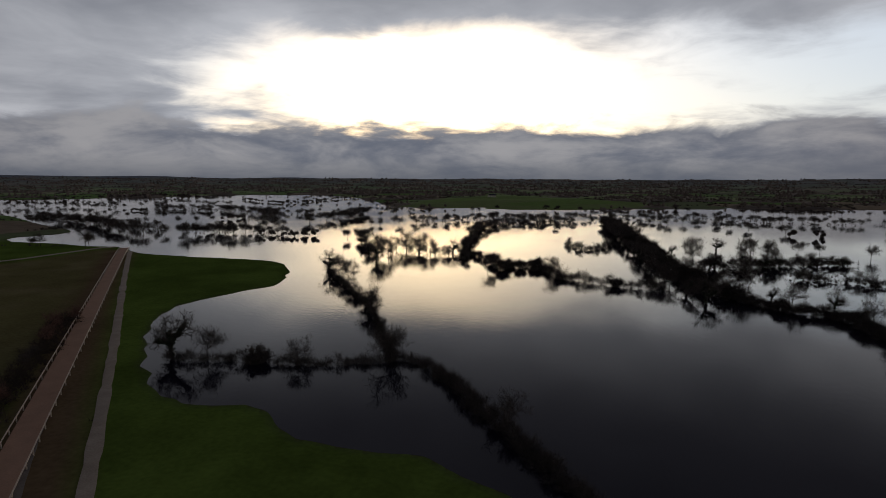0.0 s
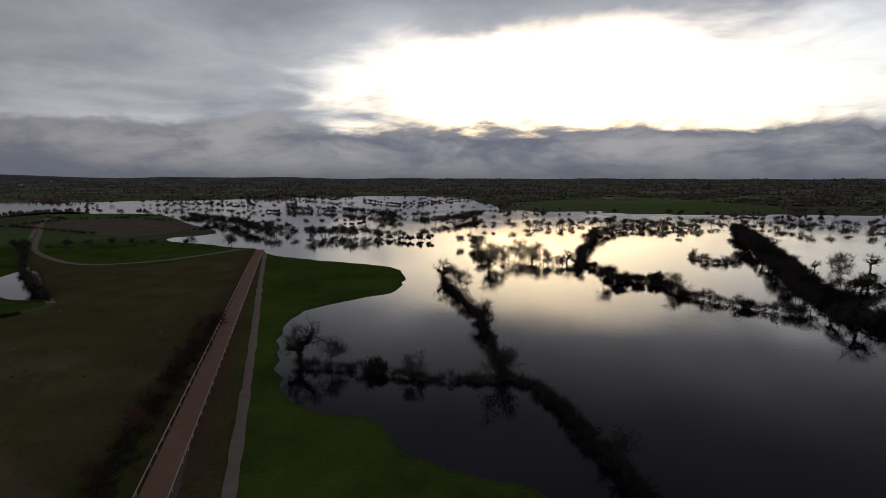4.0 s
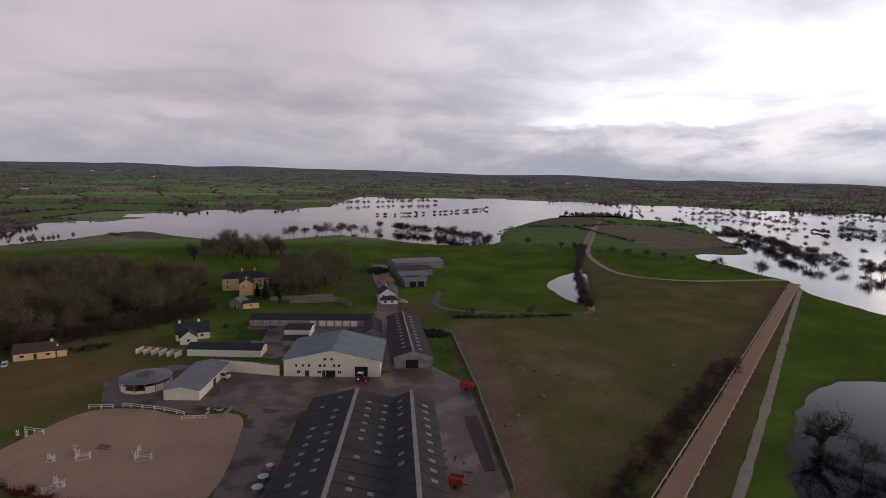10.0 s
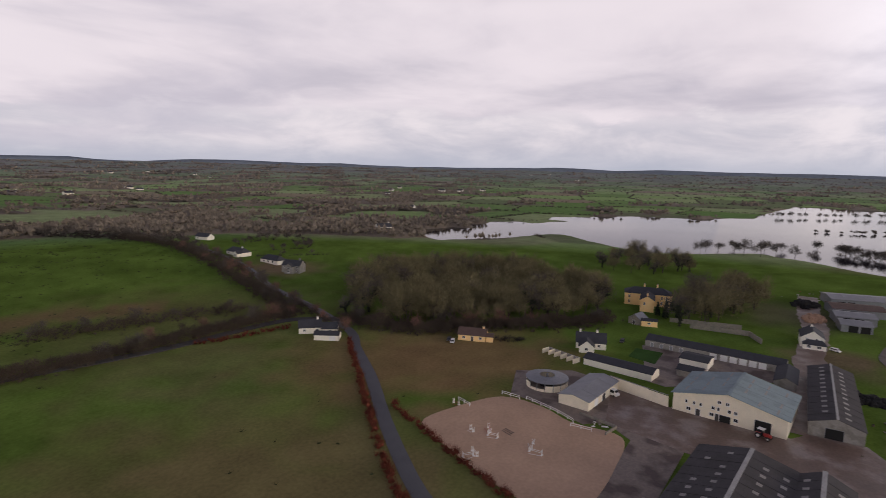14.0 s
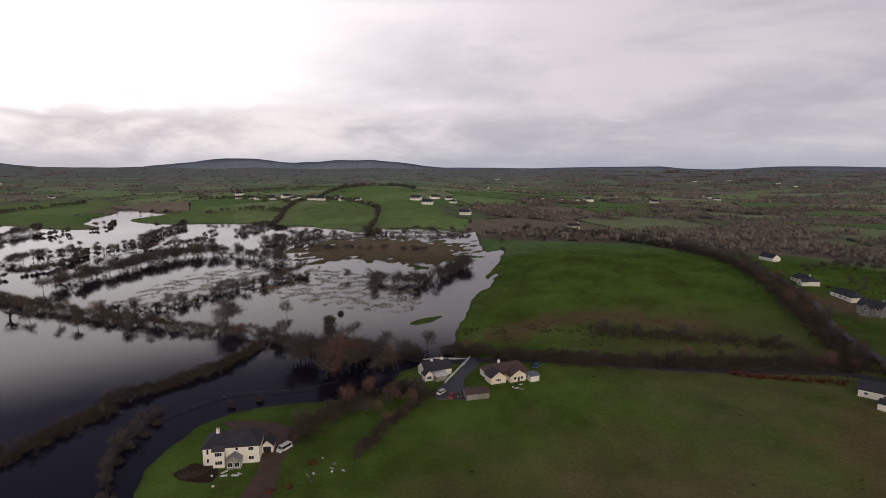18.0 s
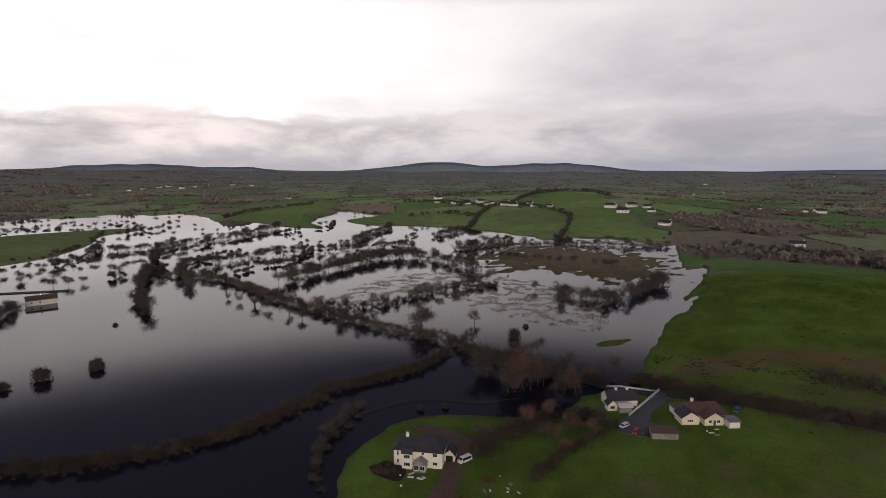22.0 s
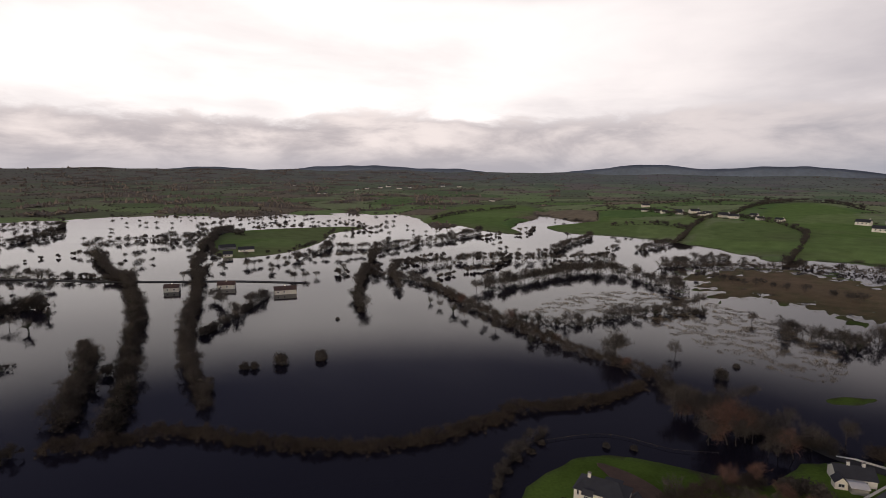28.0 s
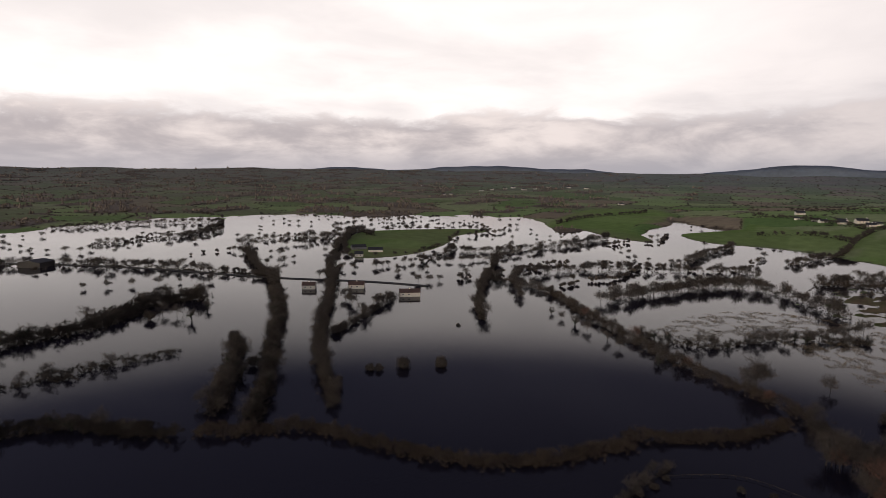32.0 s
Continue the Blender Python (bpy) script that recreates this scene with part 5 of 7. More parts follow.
def far_growth():
    rng = np.random.RandomState(5)
    n = 330000
    d_ = np.exp(rng.uniform(math.log(430), math.log(4700), n))
    a = rng.uniform(0, 2 * np.pi, n)
    x, y = -np.sin(a) * d_, np.cos(a) * d_
    s = np.concatenate([shore(x[i:i + 60000], y[i:i + 60000]) for i in range(0, n, 60000)])
    _, edge = field_of(x, y)
    w = wooded(x, y)
    inland = signed(x, y, LAND) > 0
    u = rng.uniform(size=n)
    hedged = (s > 8) & (edge < 26) & (u < np.interp(d_, [600, 1500, 3000], [0.3, 0.55, 0.7])) & (w < 0.7) & ~(inland & (d_ < 620))
    # draw the hedge plants in to the line between two fields
    hx, hy = x[hedged], y[hedged]
    for _ in range(2):
        e0, ex, ey = field_of(hx, hy)[1], field_of(hx + 1, hy)[1], field_of(hx, hy + 1)[1]
        gx, gy = ex - e0, ey - e0
        q = e0 / np.maximum(gx**2 + gy**2, 0.3) * 0.9
        hx, hy = hx - gx * q, hy - gy * q
    x[hedged], y[hedged] = hx + rng.normal(size=len(hx)) * 0.7, hy + rng.normal(size=len(hx)) * 0.7
    woods = (s > 1) & (u < 0.40 * (w > 0.50)) & (d_ > 560)
    scrub = (s <= 0) & (edge < 4) & (wob(x, y, 130, 41) > 0.0) & (d_ > 560) & (d_ < 1900) & (np.abs(np.degrees(a) - 115) > 45)
    kept = np.ones(n, bool)
    for line in (ISLAND_LINE, *PENIN_LINES, FIELD_LINE, FIELD2_LINE):
        kept &= signed(x, y, line) < -2
    pick = (hedged | woods) & kept
    taken = set()
    for k in np.flatnonzero(scrub & kept):
        cell = 8.5 * (1 + d_[k] / 1600)
        key = (int(x[k] // cell), int(y[k] // cell))
        if not any((key[0] + p, key[1] + q) in taken for p in (-1, 0, 1) for q in (-1, 0, 1) if p * q == 0):
            taken.add(key)
            FAR_TREES.append((x[k], y[k], -0.15, rng.uniform(4.5, 8.5)))
    isle = smooth_line(ISLAND, 12.0, True)
    for k in range(70):
        p = isle[rng.randint(len(isle))] * rng.uniform(0.97, 1.02)
        FAR_TREES.append((p[0], p[1], 0.2, rng.uniform(4, 9)))
    x, y, d_ = x[pick], y[pick], d_[pick]
    s = np.concatenate([shore(x[i:i + 60000], y[i:i + 60000]) for i in range(0, len(x), 60000)])
    tall = woods[pick]
    z = np.maximum(height(x, y, s), -0.2)
    h = np.where(tall, rng.uniform(6, 10.5, len(x)), rng.uniform(1.4, 3.2, len(x))) * (1 + 0.25 * (rng.uniform(size=len(x)) < 0.15))
    wd = h * np.where(tall, rng.uniform(0.28, 0.42, len(x)) * (1 + d_ / 2500), rng.uniform(0.5, 0.9, len(x)) * (1 + d_ / 2000))
    c, rad = np.c_[x, y, z + h * 0.5], np.c_[wd, wd, h * 0.55]
    near = d_ < 1500
    for name, mask, label in (("distant_woods", tall, "bare brown woods in the distance"), ("distant_hedges", ~tall, "dark hedgerows between distant fields")):
        m1, m2 = mask & near, mask & ~near
        low = c[m2] - np.array([0, 0, 1]) * rad[m2, 2:] * 1.0
        parts_ = [blobs(rng, c[m1], rad[m1] * 0.62, OCTA), blobs(rng, low, rad[m2] * np.array([[0.95, 0.95, 1.9]]), TENT)]
        if m1.any():
            parts_ += [tri_cloud(rng, c[m1], rad[m1], 5, 0.8), twig_cloud(rng, c[m1], rad[m1] * 0.9, 9, 2.4, 0.11)]
        tagged(new(name, mesh_np(name, *join(*parts_), M_WOODS if mask is tall else M_FARHEDGE)), label, "woods", kind="stuff")


def far_trees():
    rng = np.random.RandomState(9)
    protos = []
    for k in range(3):
        segs, tips = grow(rng, 1.0, 0.95, 2, 2)
        top = max(t[2] for t in tips) + 0.06
        v1, f1 = tubes([(a / top, b / top, max(r0, 0.010), max(r1, 0.008)) for a, b, r0, r1, lv in segs if lv < 2], 3)
        v2, f2 = twig_cloud(rng, tips / top, np.full((len(tips), 3), 0.12), 13, 0.17, 0.015)
        # the crown fills an egg above a short trunk
        c = rng.normal(size=(9, 3)) * np.array([0.12, 0.12, 0.13]) + np.array([0, 0, 0.56])
        v3, f3 = twig_cloud(rng, c, np.full((9, 3), 0.19), 16, 0.15, 0.016)
        protos.append(join((v1, f1), (v2, f2), (v3, f3)))
    out = []
    for i, (x, y, z, h) in enumerate(FAR_TREES):
        v, f = protos[i % 3]
        a = rng.uniform(0, 6.28)
        r = np.array([[math.cos(a), -math.sin(a), 0], [math.sin(a), math.cos(a), 0], [0, 0, 1]])
        out.append(((v @ r.T) * h * np.array([rng.uniform(0.85, 1.15), rng.uniform(0.85, 1.15), 1.0]) + np.array([x, y, z]), f))
    tagged(new("distant_trees", mesh_np("distant_trees", *join(*out), M_TWIG)), "bare winter trees standing in distant flood water", "trees", kind="stuff")


tree_rows()


def canopy():
    """The crowns of the distant woods, one uneven roof of twigs."""
    rng = np.random.RandomState(6)
    n_az, radii = 1300, np.geomspace(560, 4700, 230)
    R, A = np.meshgrid(radii, np.linspace(0, 2 * np.pi, n_az, endpoint=False), indexing="ij")
    A = A + rng.uniform(-0.4, 0.4, A.shape) * 2 * np.pi / n_az
    R = R * (1 + rng.uniform(-0.35, 0.35, R.shape) * 0.0093)
    X, Y = -np.sin(A) * R, np.cos(A) * R
    w = wooded(X, Y)
    idx = np.flatnonzero(w.ravel() > 0.45)
    z, up = np.full(X.size, -5.0), np.zeros(X.size)
    x, y = X.ravel()[idx], Y.ravel()[idx]
    s = np.concatenate([shore(x[i:i + 60000], y[i:i + 60000]) for i in range(0, len(x), 60000)])
    open_ = np.zeros(len(x), bool)
    for line in (ISLAND_LINE, *PENIN_LINES, FIELD_LINE, FIELD2_LINE):
        open_ |= signed(x, y, line) > -3
    tall = np.clip((w.ravel()[idx] - 0.5) * 9, 0, 1) * np.clip(s / 8, 0, 1) * ~open_
    z[idx] = height(x, y, s) + tall * (3.2 + 1.2 * wob(x, y, 60, 71)) + (tall > 0.05) * rng.uniform(-0.8, 0.8, len(x)) * np.clip(900 / np.hypot(x, y), 0.15, 1) - 0.6
    up[idx] = tall
    i, j = np.meshgrid(np.arange(len(radii) - 1), np.arange(n_az), indexing="ij")
    q = np.stack([i * n_az + j, i * n_az + (j + 1) % n_az, (i + 1) * n_az + (j + 1) % n_az, (i + 1) * n_az + j], -1).reshape(-1, 4)
    q = q[(up[q].max(1) > 0.05) & (z[q].min(1) > -3)]
    used, inv = np.unique(q, return_inverse=True)
    v = np.c_[X.ravel()[used], Y.ravel()[used], z[used]]
    tagged(new("woodland_canopy", mesh_np("woodland_canopy", v, inv.reshape(-1, 4)[:, ::-1], M_WOODS, True)), "bare brown crowns of distant winter woods", "woods", kind="stuff")


canopy()
far_growth()
far_trees()


def reeds():
    """Dead reeds and floating litter round the marsh."""
    rng = np.random.RandomState(15)
    pts = []
    for pts_, n in ((MARSH, 2500), (REED_BED, 7500)):
        poly = smooth_line(pts_, 12.0, True)
        lo, hi = poly.min(0), poly.max(0)
        x, y = rng.uniform(lo[0], hi[0], n * 4), rng.uniform(lo[1], hi[1], n * 4)
        ok = inside(x, y, poly) & (wob(x, y, 24, 51) + 0.6 * wob(x, y, 9, 52) > 0.0)
        pts.append(np.c_[x[ok], y[ok]][:n])
    p = np.vstack(pts)
    z = np.maximum(height(p[:, 0], p[:, 1]), -0.05)
    c = np.c_[p, z + 0.1]
    mesh = twig_cloud(rng, c, np.tile([1.2, 1.2, 0.1], (len(c), 1)), 6, 0.65, 0.07)
    tagged(new("reed_bed", mesh_np("reed_bed", *mesh, M_REED)), "pale dead reeds standing in shallow flood water", "reeds", kind="stuff")


reeds()


# ---------------------------------------------------------------- buildings
def window(parent, m, w, h, bars=1):
    """A framed window lying on the plane x-z of m, its middle at m's origin, facing -y."""
    f = bmesh.new()
    t = 0.09
    add_box(f, -w / 2, w / 2, -0.05, 0.03, h / 2 - t, h / 2, m)
    add_box(f, -w / 2, w / 2, -0.05, 0.03, -h / 2, -h / 2 + t, m)
    for s in (-1, 1):
        add_box(f, *sorted((s * w / 2, s * (w / 2 - t))), -0.05, 0.03, -h / 2 + t, h / 2 - t, m)
    for k in range(bars):
        u = -w / 2 + w * (k + 1) / (bars + 1)
        add_box(f, u - 0.03, u + 0.03, -0.04, 0.03, -h / 2 + t, h / 2 - t, m)
    fr = part("window", f, M_FRAME, parent)
    part("pane", box(-w / 2 + 0.02, w / 2 - 0.02, -0.02, 0.02, -h / 2 + 0.02, h / 2 - 0.02, m), M_GLASS, fr)
    part("sill", box(-w / 2 - 0.06, w / 2 + 0.06, -0.14, 0.02, -h / 2 - 0.08, -h / 2 - 0.004, m), M_FRAME, fr)


def roof_slope(parent, a, b, c, d_, depth, mat, bays=1, lights=(), name="roof_slope"):
    """A slope with eaves a-b and ridge d-c, laid as a row of sheets. lights: (along, up, width, height) of clear sheets, as fractions."""
    a, b, c, d_ = (Vector(v) for v in (a, b, c, d_))
    first = None
    for k in range(bays):
        s, t = k / bays, (k + 1) / bays - (0.004 if bays > 1 else 0)
        lift = Vector((0, 0, 0.018 * (k % 2) if bays > 1 else 0))
        ob = part(name, slab([a.lerp(b, s) + lift, a.lerp(b, t) + lift, d_.lerp(c, t) + lift, d_.lerp(c, s) + lift], depth), mat, parent)
        first = first or ob
    for u, v, w, h in lights:
        q = []
        for su, sv in ((0, 0), (w, 0), (w, h), (0, h)):
            q.append(a.lerp(b, u + su).lerp(d_.lerp(c, u + su), v + sv) + Vector((0, 0, 0.07)))
        part("roof_light", slab(q, 0.06), M_LIGHTSHEET, parent)


def building(name, label, category, A, B, depth, eave, top, wall, roof, ridge="x", hip=0.0, over=0.35, wins=(), doors=(), chimneys=(), bays=1, lights=((), ()), cap=None, group="", base=None, thick=0.14):
    """A pitched-roof building. A, B: its front corners in plan, A to the left of one who looks at that front; ridge: along the front
    (x) or away from it (y). wins: (side, along, height of the middle, width, height, bars); doors: (side, along, width, height, material)."""
    A, B = Vector(A), Vector(B)
    w = (B - A).length
    ux = (B - A) / w
    rot = math.degrees(math.atan2(ux.y, ux.x))
    mid = A + ux * w / 2 + Vector((-ux.y, ux.x)) * depth / 2
    z = (max(ground_at(mid.x, mid.y), 0.2) if base is None else base) + 0.02
    root = thing(name, pose(mid.x, mid.y, z, 0, 0, rot), label, category, group)
    X, Y = w / 2, depth / 2
    lo = -0.4
    # walls: one panel a side, butted at the corners
    t = 0.3
    g = top - 0.06

    def panel(pts, n):
        bm = bmesh.new()
        out = [bm.verts.new(p) for p in pts]
        inn = [bm.verts.new(Vector(p) - Vector(n) * t) for p in pts]
        bm.faces.new(out)
        bm.faces.new(inn[::-1])
        for i in range(len(pts)):
            bm.faces.new((out[i], inn[i], inn[(i + 1) % len(pts)], out[(i + 1) % len(pts)]))
        bmesh.ops.recalc_face_normals(bm, faces=bm.faces)
        part("wall", bm, wall, root)

    gx, gy = ridge == "y" and not hip, ridge == "x" and not hip
    panel([(-X, -Y, lo), (X, -Y, lo), (X, -Y, eave)] + ([(0, -Y, g)] if gx else []) + [(-X, -Y, eave)], (0, -1, 0))
    panel([(X, Y, lo), (-X, Y, lo), (-X, Y, eave)] + ([(0, Y, g)] if gx else []) + [(X, Y, eave)], (0, 1, 0))
    panel([(X, -Y + t, lo), (X, Y - t, lo), (X, Y - t, eave)] + ([(X, 0, g)] if gy else []) + [(X, -Y + t, eave)], (1, 0, 0))
    panel([(-X, Y - t, lo), (-X, -Y + t, lo), (-X, -Y + t, eave)] + ([(-X, 0, g)] if gy else []) + [(-X, Y - t, eave)], (-1, 0, 0))
    o = over
    if ridge == "x":
        k = (top - eave) / Y
        e = eave - o * k
        hx = X + o - hip * (Y + o)
        f = [(-X - o, -Y - o, e + thick), (X + o, -Y - o, e + thick), (hx, 0, top + thick), (-hx, 0, top + thick)]
        b = [(X + o, Y + o, e + thick), (-X - o, Y + o, e + thick), (-hx, 0, top + thick), (hx, 0, top + thick)]
        ends = [[(X + o, -Y - o, e + thick), (X + o, Y + o, e + thick), (hx, 0, top + thick)], [(-X - o, Y + o, e + thick), (-X - o, -Y - o, e + thick), (-hx, 0, top + thick)]]
        line = ((-hx, 0), (hx, 0))
    else:
        k = (top - eave) / X
        e = eave - o * k
        hy = Y + o - hip * (X + o)
        f = [(-X - o, Y + o, e + thick), (-X - o, -Y - o, e + thick), (0, -hy, top + thick), (0, hy, top + thick)]
        b = [(X + o, -Y - o, e + thick), (X + o, Y + o, e + thick), (0, hy, top + thick), (0, -hy, top + thick)]
        ends = [[(-X - o, -Y - o, e + thick), (X + o, -Y - o, e + thick), (0, -hy, top + thick)], [(X + o, Y + o, e + thick), (-X - o, Y + o, e + thick), (0, hy, top + thick)]]
        line = ((0, -hy), (0, hy))
    roof_slope(root, *f, thick, roof, bays, lights[0])
    roof_slope(root, *b, thick, roof, bays, lights[1])
    if hip:
        for c in ends:
            part("roof_hip", slab(c, thick), roof, root)
    if cap:
        bm = bmesh.new()
        (x0, y0), (x1, y1) = line
        s = 0.32 if top < 8 else 0.5
        add_box(bm, min(x0, x1) - (s if x0 == x1 else 0), max(x0, x1) + (s if x0 == x1 else 0), min(y0, y1) - (s if y0 == y1 else 0), max(y0, y1) + (s if y0 == y1 else 0), top + thick - 0.06, top + thick + 0.05)
        part("ridge_cap", bm, cap, root)

    def on(side, u, zz, out=0.0):
        if side == "f":
            return pose(-X + u, -Y - out, zz)
        if side == "b":
            return pose(X - u, Y + out, zz, 0, 0, 180)
        if side == "r":
            return pose(X + out, -Y + u, zz, 0, 0, 90)
        return pose(-X - out, Y - u, zz, 0, 0, -90)

    for side, u, zz, ww, hh, bars in wins:
        window(root, on(side, u, zz), ww, hh, bars)
    # open doorways are flat black panels, the shade within put into their colour
    for side, u, ww, hh, mat in doors:
        m = on(side, u, 0)
        dr = part("door", box(-ww / 2, ww / 2, -0.05, 0.02, 0.0, hh, m), mat, root)
        fr = bmesh.new()
        for x0, x1, z0, z1 in ((-ww / 2 - 0.1, -ww / 2, 0, hh + 0.1), (ww / 2, ww / 2 + 0.1, 0, hh + 0.1), (-ww / 2, ww / 2, hh, hh + 0.1)):
            add_box(fr, x0, x1, -0.07, 0.02, z0, z1, m)
        part("door_frame", fr, M_FRAME if ww < 2.6 else M_GREYSHEET, dr)
    for cx, cy, ch in chimneys:
        c = part("chimney", box(cx - 0.45, cx + 0.45, cy - 0.35, cy + 0.35, eave, ch), wall, root)
        part("chimney_cap", box(cx - 0.53, cx + 0.53, cy - 0.43, cy + 0.43, ch, ch + 0.14), M_GREYWALL, c)
        for s in (-0.2, 0.2):
            part("chimney_pot", cylinder(0.13, 0.10, ch + 0.14, ch + 0.5, 8, pose(cx + s, cy, 0)), M_BROWN_ROOF, c)
    return root


def along(A, B, depth, s, t):
    """A plan place on a building's footprint: s along its front, t away from it, in metres."""
    A, B = Vector(A), Vector(B)
    u = (B - A).normalized()
    return A + u * s + Vector((-u.y, u.x)) * t


def skylights(n, rows, w=0.016, h=0.09, seed=1, skip=0.2, lo=0.06, hi=0.94):
    rng = random.Random(seed)
    return [(lo + (hi - lo) * k / n + rng.uniform(-0.002, 0.002), v, w, h) for k in range(n) for v in rows if rng.random() > skip]


# the big double cattle shed
S1, S2, S3 = (-84.8, -31.2), (-84.5, -7.1), (-85, 5.1)
building("cattle_shed", "huge dark fibre-cement cattle shed with clear roof sheets", "shed", S1, S2, 60.5, 5.6, 8.5, M_GREYWALL, M_DARKSHEET, "y", bays=13, over=0.3,
         lights=(skylights(13, (0.28, 0.62), 0.02, 0.10, 3, 0.25), skylights(13, (0.28, 0.62), 0.02, 0.10, 4, 0.25)), cap=M_RIDGE, doors=(("f", 11, 6, 4.2, M_SHADE_MUCK),), group="farm sheds")
building("cattle_shed", "narrower dark fibre-cement lean shed beside the cattle shed", "shed", along(S2, S3, 0, 0.05, 0), S3, 59.8, 5.55, 8.3, M_GREYWALL, M_DARKSHEET, "y", bays=13, over=0.3,
         lights=(skylights(13, (0.4,), 0.02, 0.2, 5, 0.3), skylights(13, (0.35,), 0.02, 0.22, 6, 0.05)), cap=M_RIDGE, doors=(("f", 6, 5, 4.0, M_SHADE_MUCK),), group="farm sheds")
# the indoor riding barn with the pale green roof
bw = [("f", 4.1, 3.9, 0.7, 1.1, 0), ("f", 6.4, 3.9, 0.7, 1.1, 0), ("f", 8.4, 3.9, 0.8, 1.1, 0), ("f", 12.0, 3.9, 1.0, 1.1, 1), ("f", 13.5, 3.9, 0.8, 1.2, 0), ("f", 16.6, 3.9, 1.0, 1.1, 1), ("f", 18.3, 3.9, 1.0, 1.1, 1),
      ("f", 4.9, 1.7, 1.3, 1.1, 1), ("f", 11.7, 1.7, 1.3, 1.1, 1), ("f", 18.5, 1.7, 1.3, 1.1, 1), ("f", 13.6, 6.1, 1.1, 1.0, 1), ("f", 15.9, 6.1, 1.1, 1.0, 1)]
building("riding_barn", "large indoor riding barn, cream block front and pale green sheet roof", "barn", (-176.9, -46.1), (-176.6, -14.2), 23.6, 5.8, 9.3, M_CREAM, M_TEALSHEET, "y", bays=7, over=0.7,
         lights=(skylights(4, (0.2, 0.5, 0.78), 0.15, 0.035, 8, 0.2), skylights(4, (0.2, 0.5, 0.78), 0.15, 0.035, 9, 0.1)), cap=M_TEALSHEET, wins=bw,
         doors=(("f", 7.7, 1.3, 2.2, M_DOOR), ("f", 13.2, 1.0, 2.3, M_DOOR), ("f", 15.5, 3.0, 2.2, M_SHADE_MUCK), ("f", 25.7, 4.2, 3.6, M_SHADE_MUCK)), group="farm sheds")
building("long_shed", "long dark fibre-cement cattle shed with rows of clear sheets", "shed", (-185, -9.9), (-186.3, 3.7), 56.5, 4.2, 6.4, M_GREYWALL, M_DARKSHEET, "y", bays=11, over=0.3,
         lights=(skylights(11, (0.5,), 0.025, 0.2, 10, 0.05), skylights(11, (0.5,), 0.025, 0.2, 11, 0.05)), cap=M_RIDGE, doors=(("f", 6.4, 4.4, 3.2, M_SHADE_MUCK),), group="farm sheds")
building("grey_shed", "grey-roofed loose-box shed beside the horse walker", "shed", (-156.6, -76.3), (-156.5, -65.9), 24.3, 3.2, 4.3, M_CREAM, M_GREYSHEET, "y", bays=4, over=0.4, doors=(("r", 6, 2.4, 2.4, M_FRAME), ("r", 12, 2.4, 2.4, M_DOOR)), group="farm sheds")
building("low_white_range", "long low white range with a dark slate roof", "outbuilding", (-196.9, -85.7), (-195.9, -58.9), 7.8, 2.7, 4.0, M_WHITE, M_SLATE, "x", group="farm buildings")
building("cottage", "white rendered cottage with dark slate roof and chimney", "house", (-214, -96.8), (-219.2, -85.6), 9, 2.9, 6.2, M_WHITE, M_SLATE, "x", wins=(("f", 2.5, 1.6, 1.2, 1.1, 1), ("f", 9.5, 1.6, 1.2, 1.1, 1)), doors=(("f", 6, 1.0, 2.1, M_DOOR),), chimneys=((-4.6, 0, 7.3), (2.5, 0, 7.3)), group="houses")
building("cottage_wing", "white gabled wing of the cottage", "house", (-209.2, -93.3), (-211.7, -87.7), 6.3, 2.7, 5.2, M_WHITE, M_SLATE, "y", wins=(("f", 3, 1.6, 1.3, 1.1, 1),), group="houses")
white_doors = tuple(("f", u, 2.5, 2.5, M_FRAME) for u in (27.5, 31.5, 35.0, 38.5, 42.0, 45.4)) + tuple(("f", u, 1.2, 2.1, M_GREYSHEET) for u in (3, 7, 11, 15))
building("stable_range", "long low stable range, slate roof and white doors", "stable", (-237.4, -75.1), (-238.5, -22.1), 9, 2.9, 4.6, M_GREYWALL, M_SLATE, "x", over=0.12, doors=white_doors, group="stables")
building("stable_wing", "slate-roofed stable wing closing the courtyard", "stable", (-220, -23.5), (-220.5, -16.5), 17.8, 2.8, 4.4, M_GREYWALL, M_SLATE, "y", doors=(("l", 4, 1.3, 2.1, M_FRAME), ("l", 9, 1.3, 2.1, M_FRAME)), group="stables")
building("tack_room", "flat-fronted cream tack room under a dark roof", "stable", (-221.4, -56.3), (-221.4, -45.9), 10.2, 3.2, 4.0, M_WHITE, M_SLATE, "x", group="stables")
building("tack_room", "low slate lean-to behind the riding barn", "stable", (-209.1, -53.9), (-209.2, -45.1), 6.8, 2.6, 3.6, M_GREYWALL, M_SLATE, "x", group="stables")
# the yellow country house
yw = [("f", u, z, 1.0, 1.6, 1) for u in (2.5, 20.0, 22.6) for z in (2.0, 5.0)] + [("r", 3, 2.0, 1.0, 1.6, 1), ("r", 7, 5.0, 1.0, 1.6, 1), ("l", 5, 5.0, 1.0, 1.6, 1)]
building("country_house", "ochre yellow two-storey country house with hipped slate roof", "house", (-308.2, -110.7), (-317, -86.8), 11.2, 6.9, 9.6, M_YELLOW, M_SLATE, "x", hip=0.9, wins=yw, chimneys=((-2, 1.5, 11.4), (5.0, 1.5, 11.4)), group="houses")
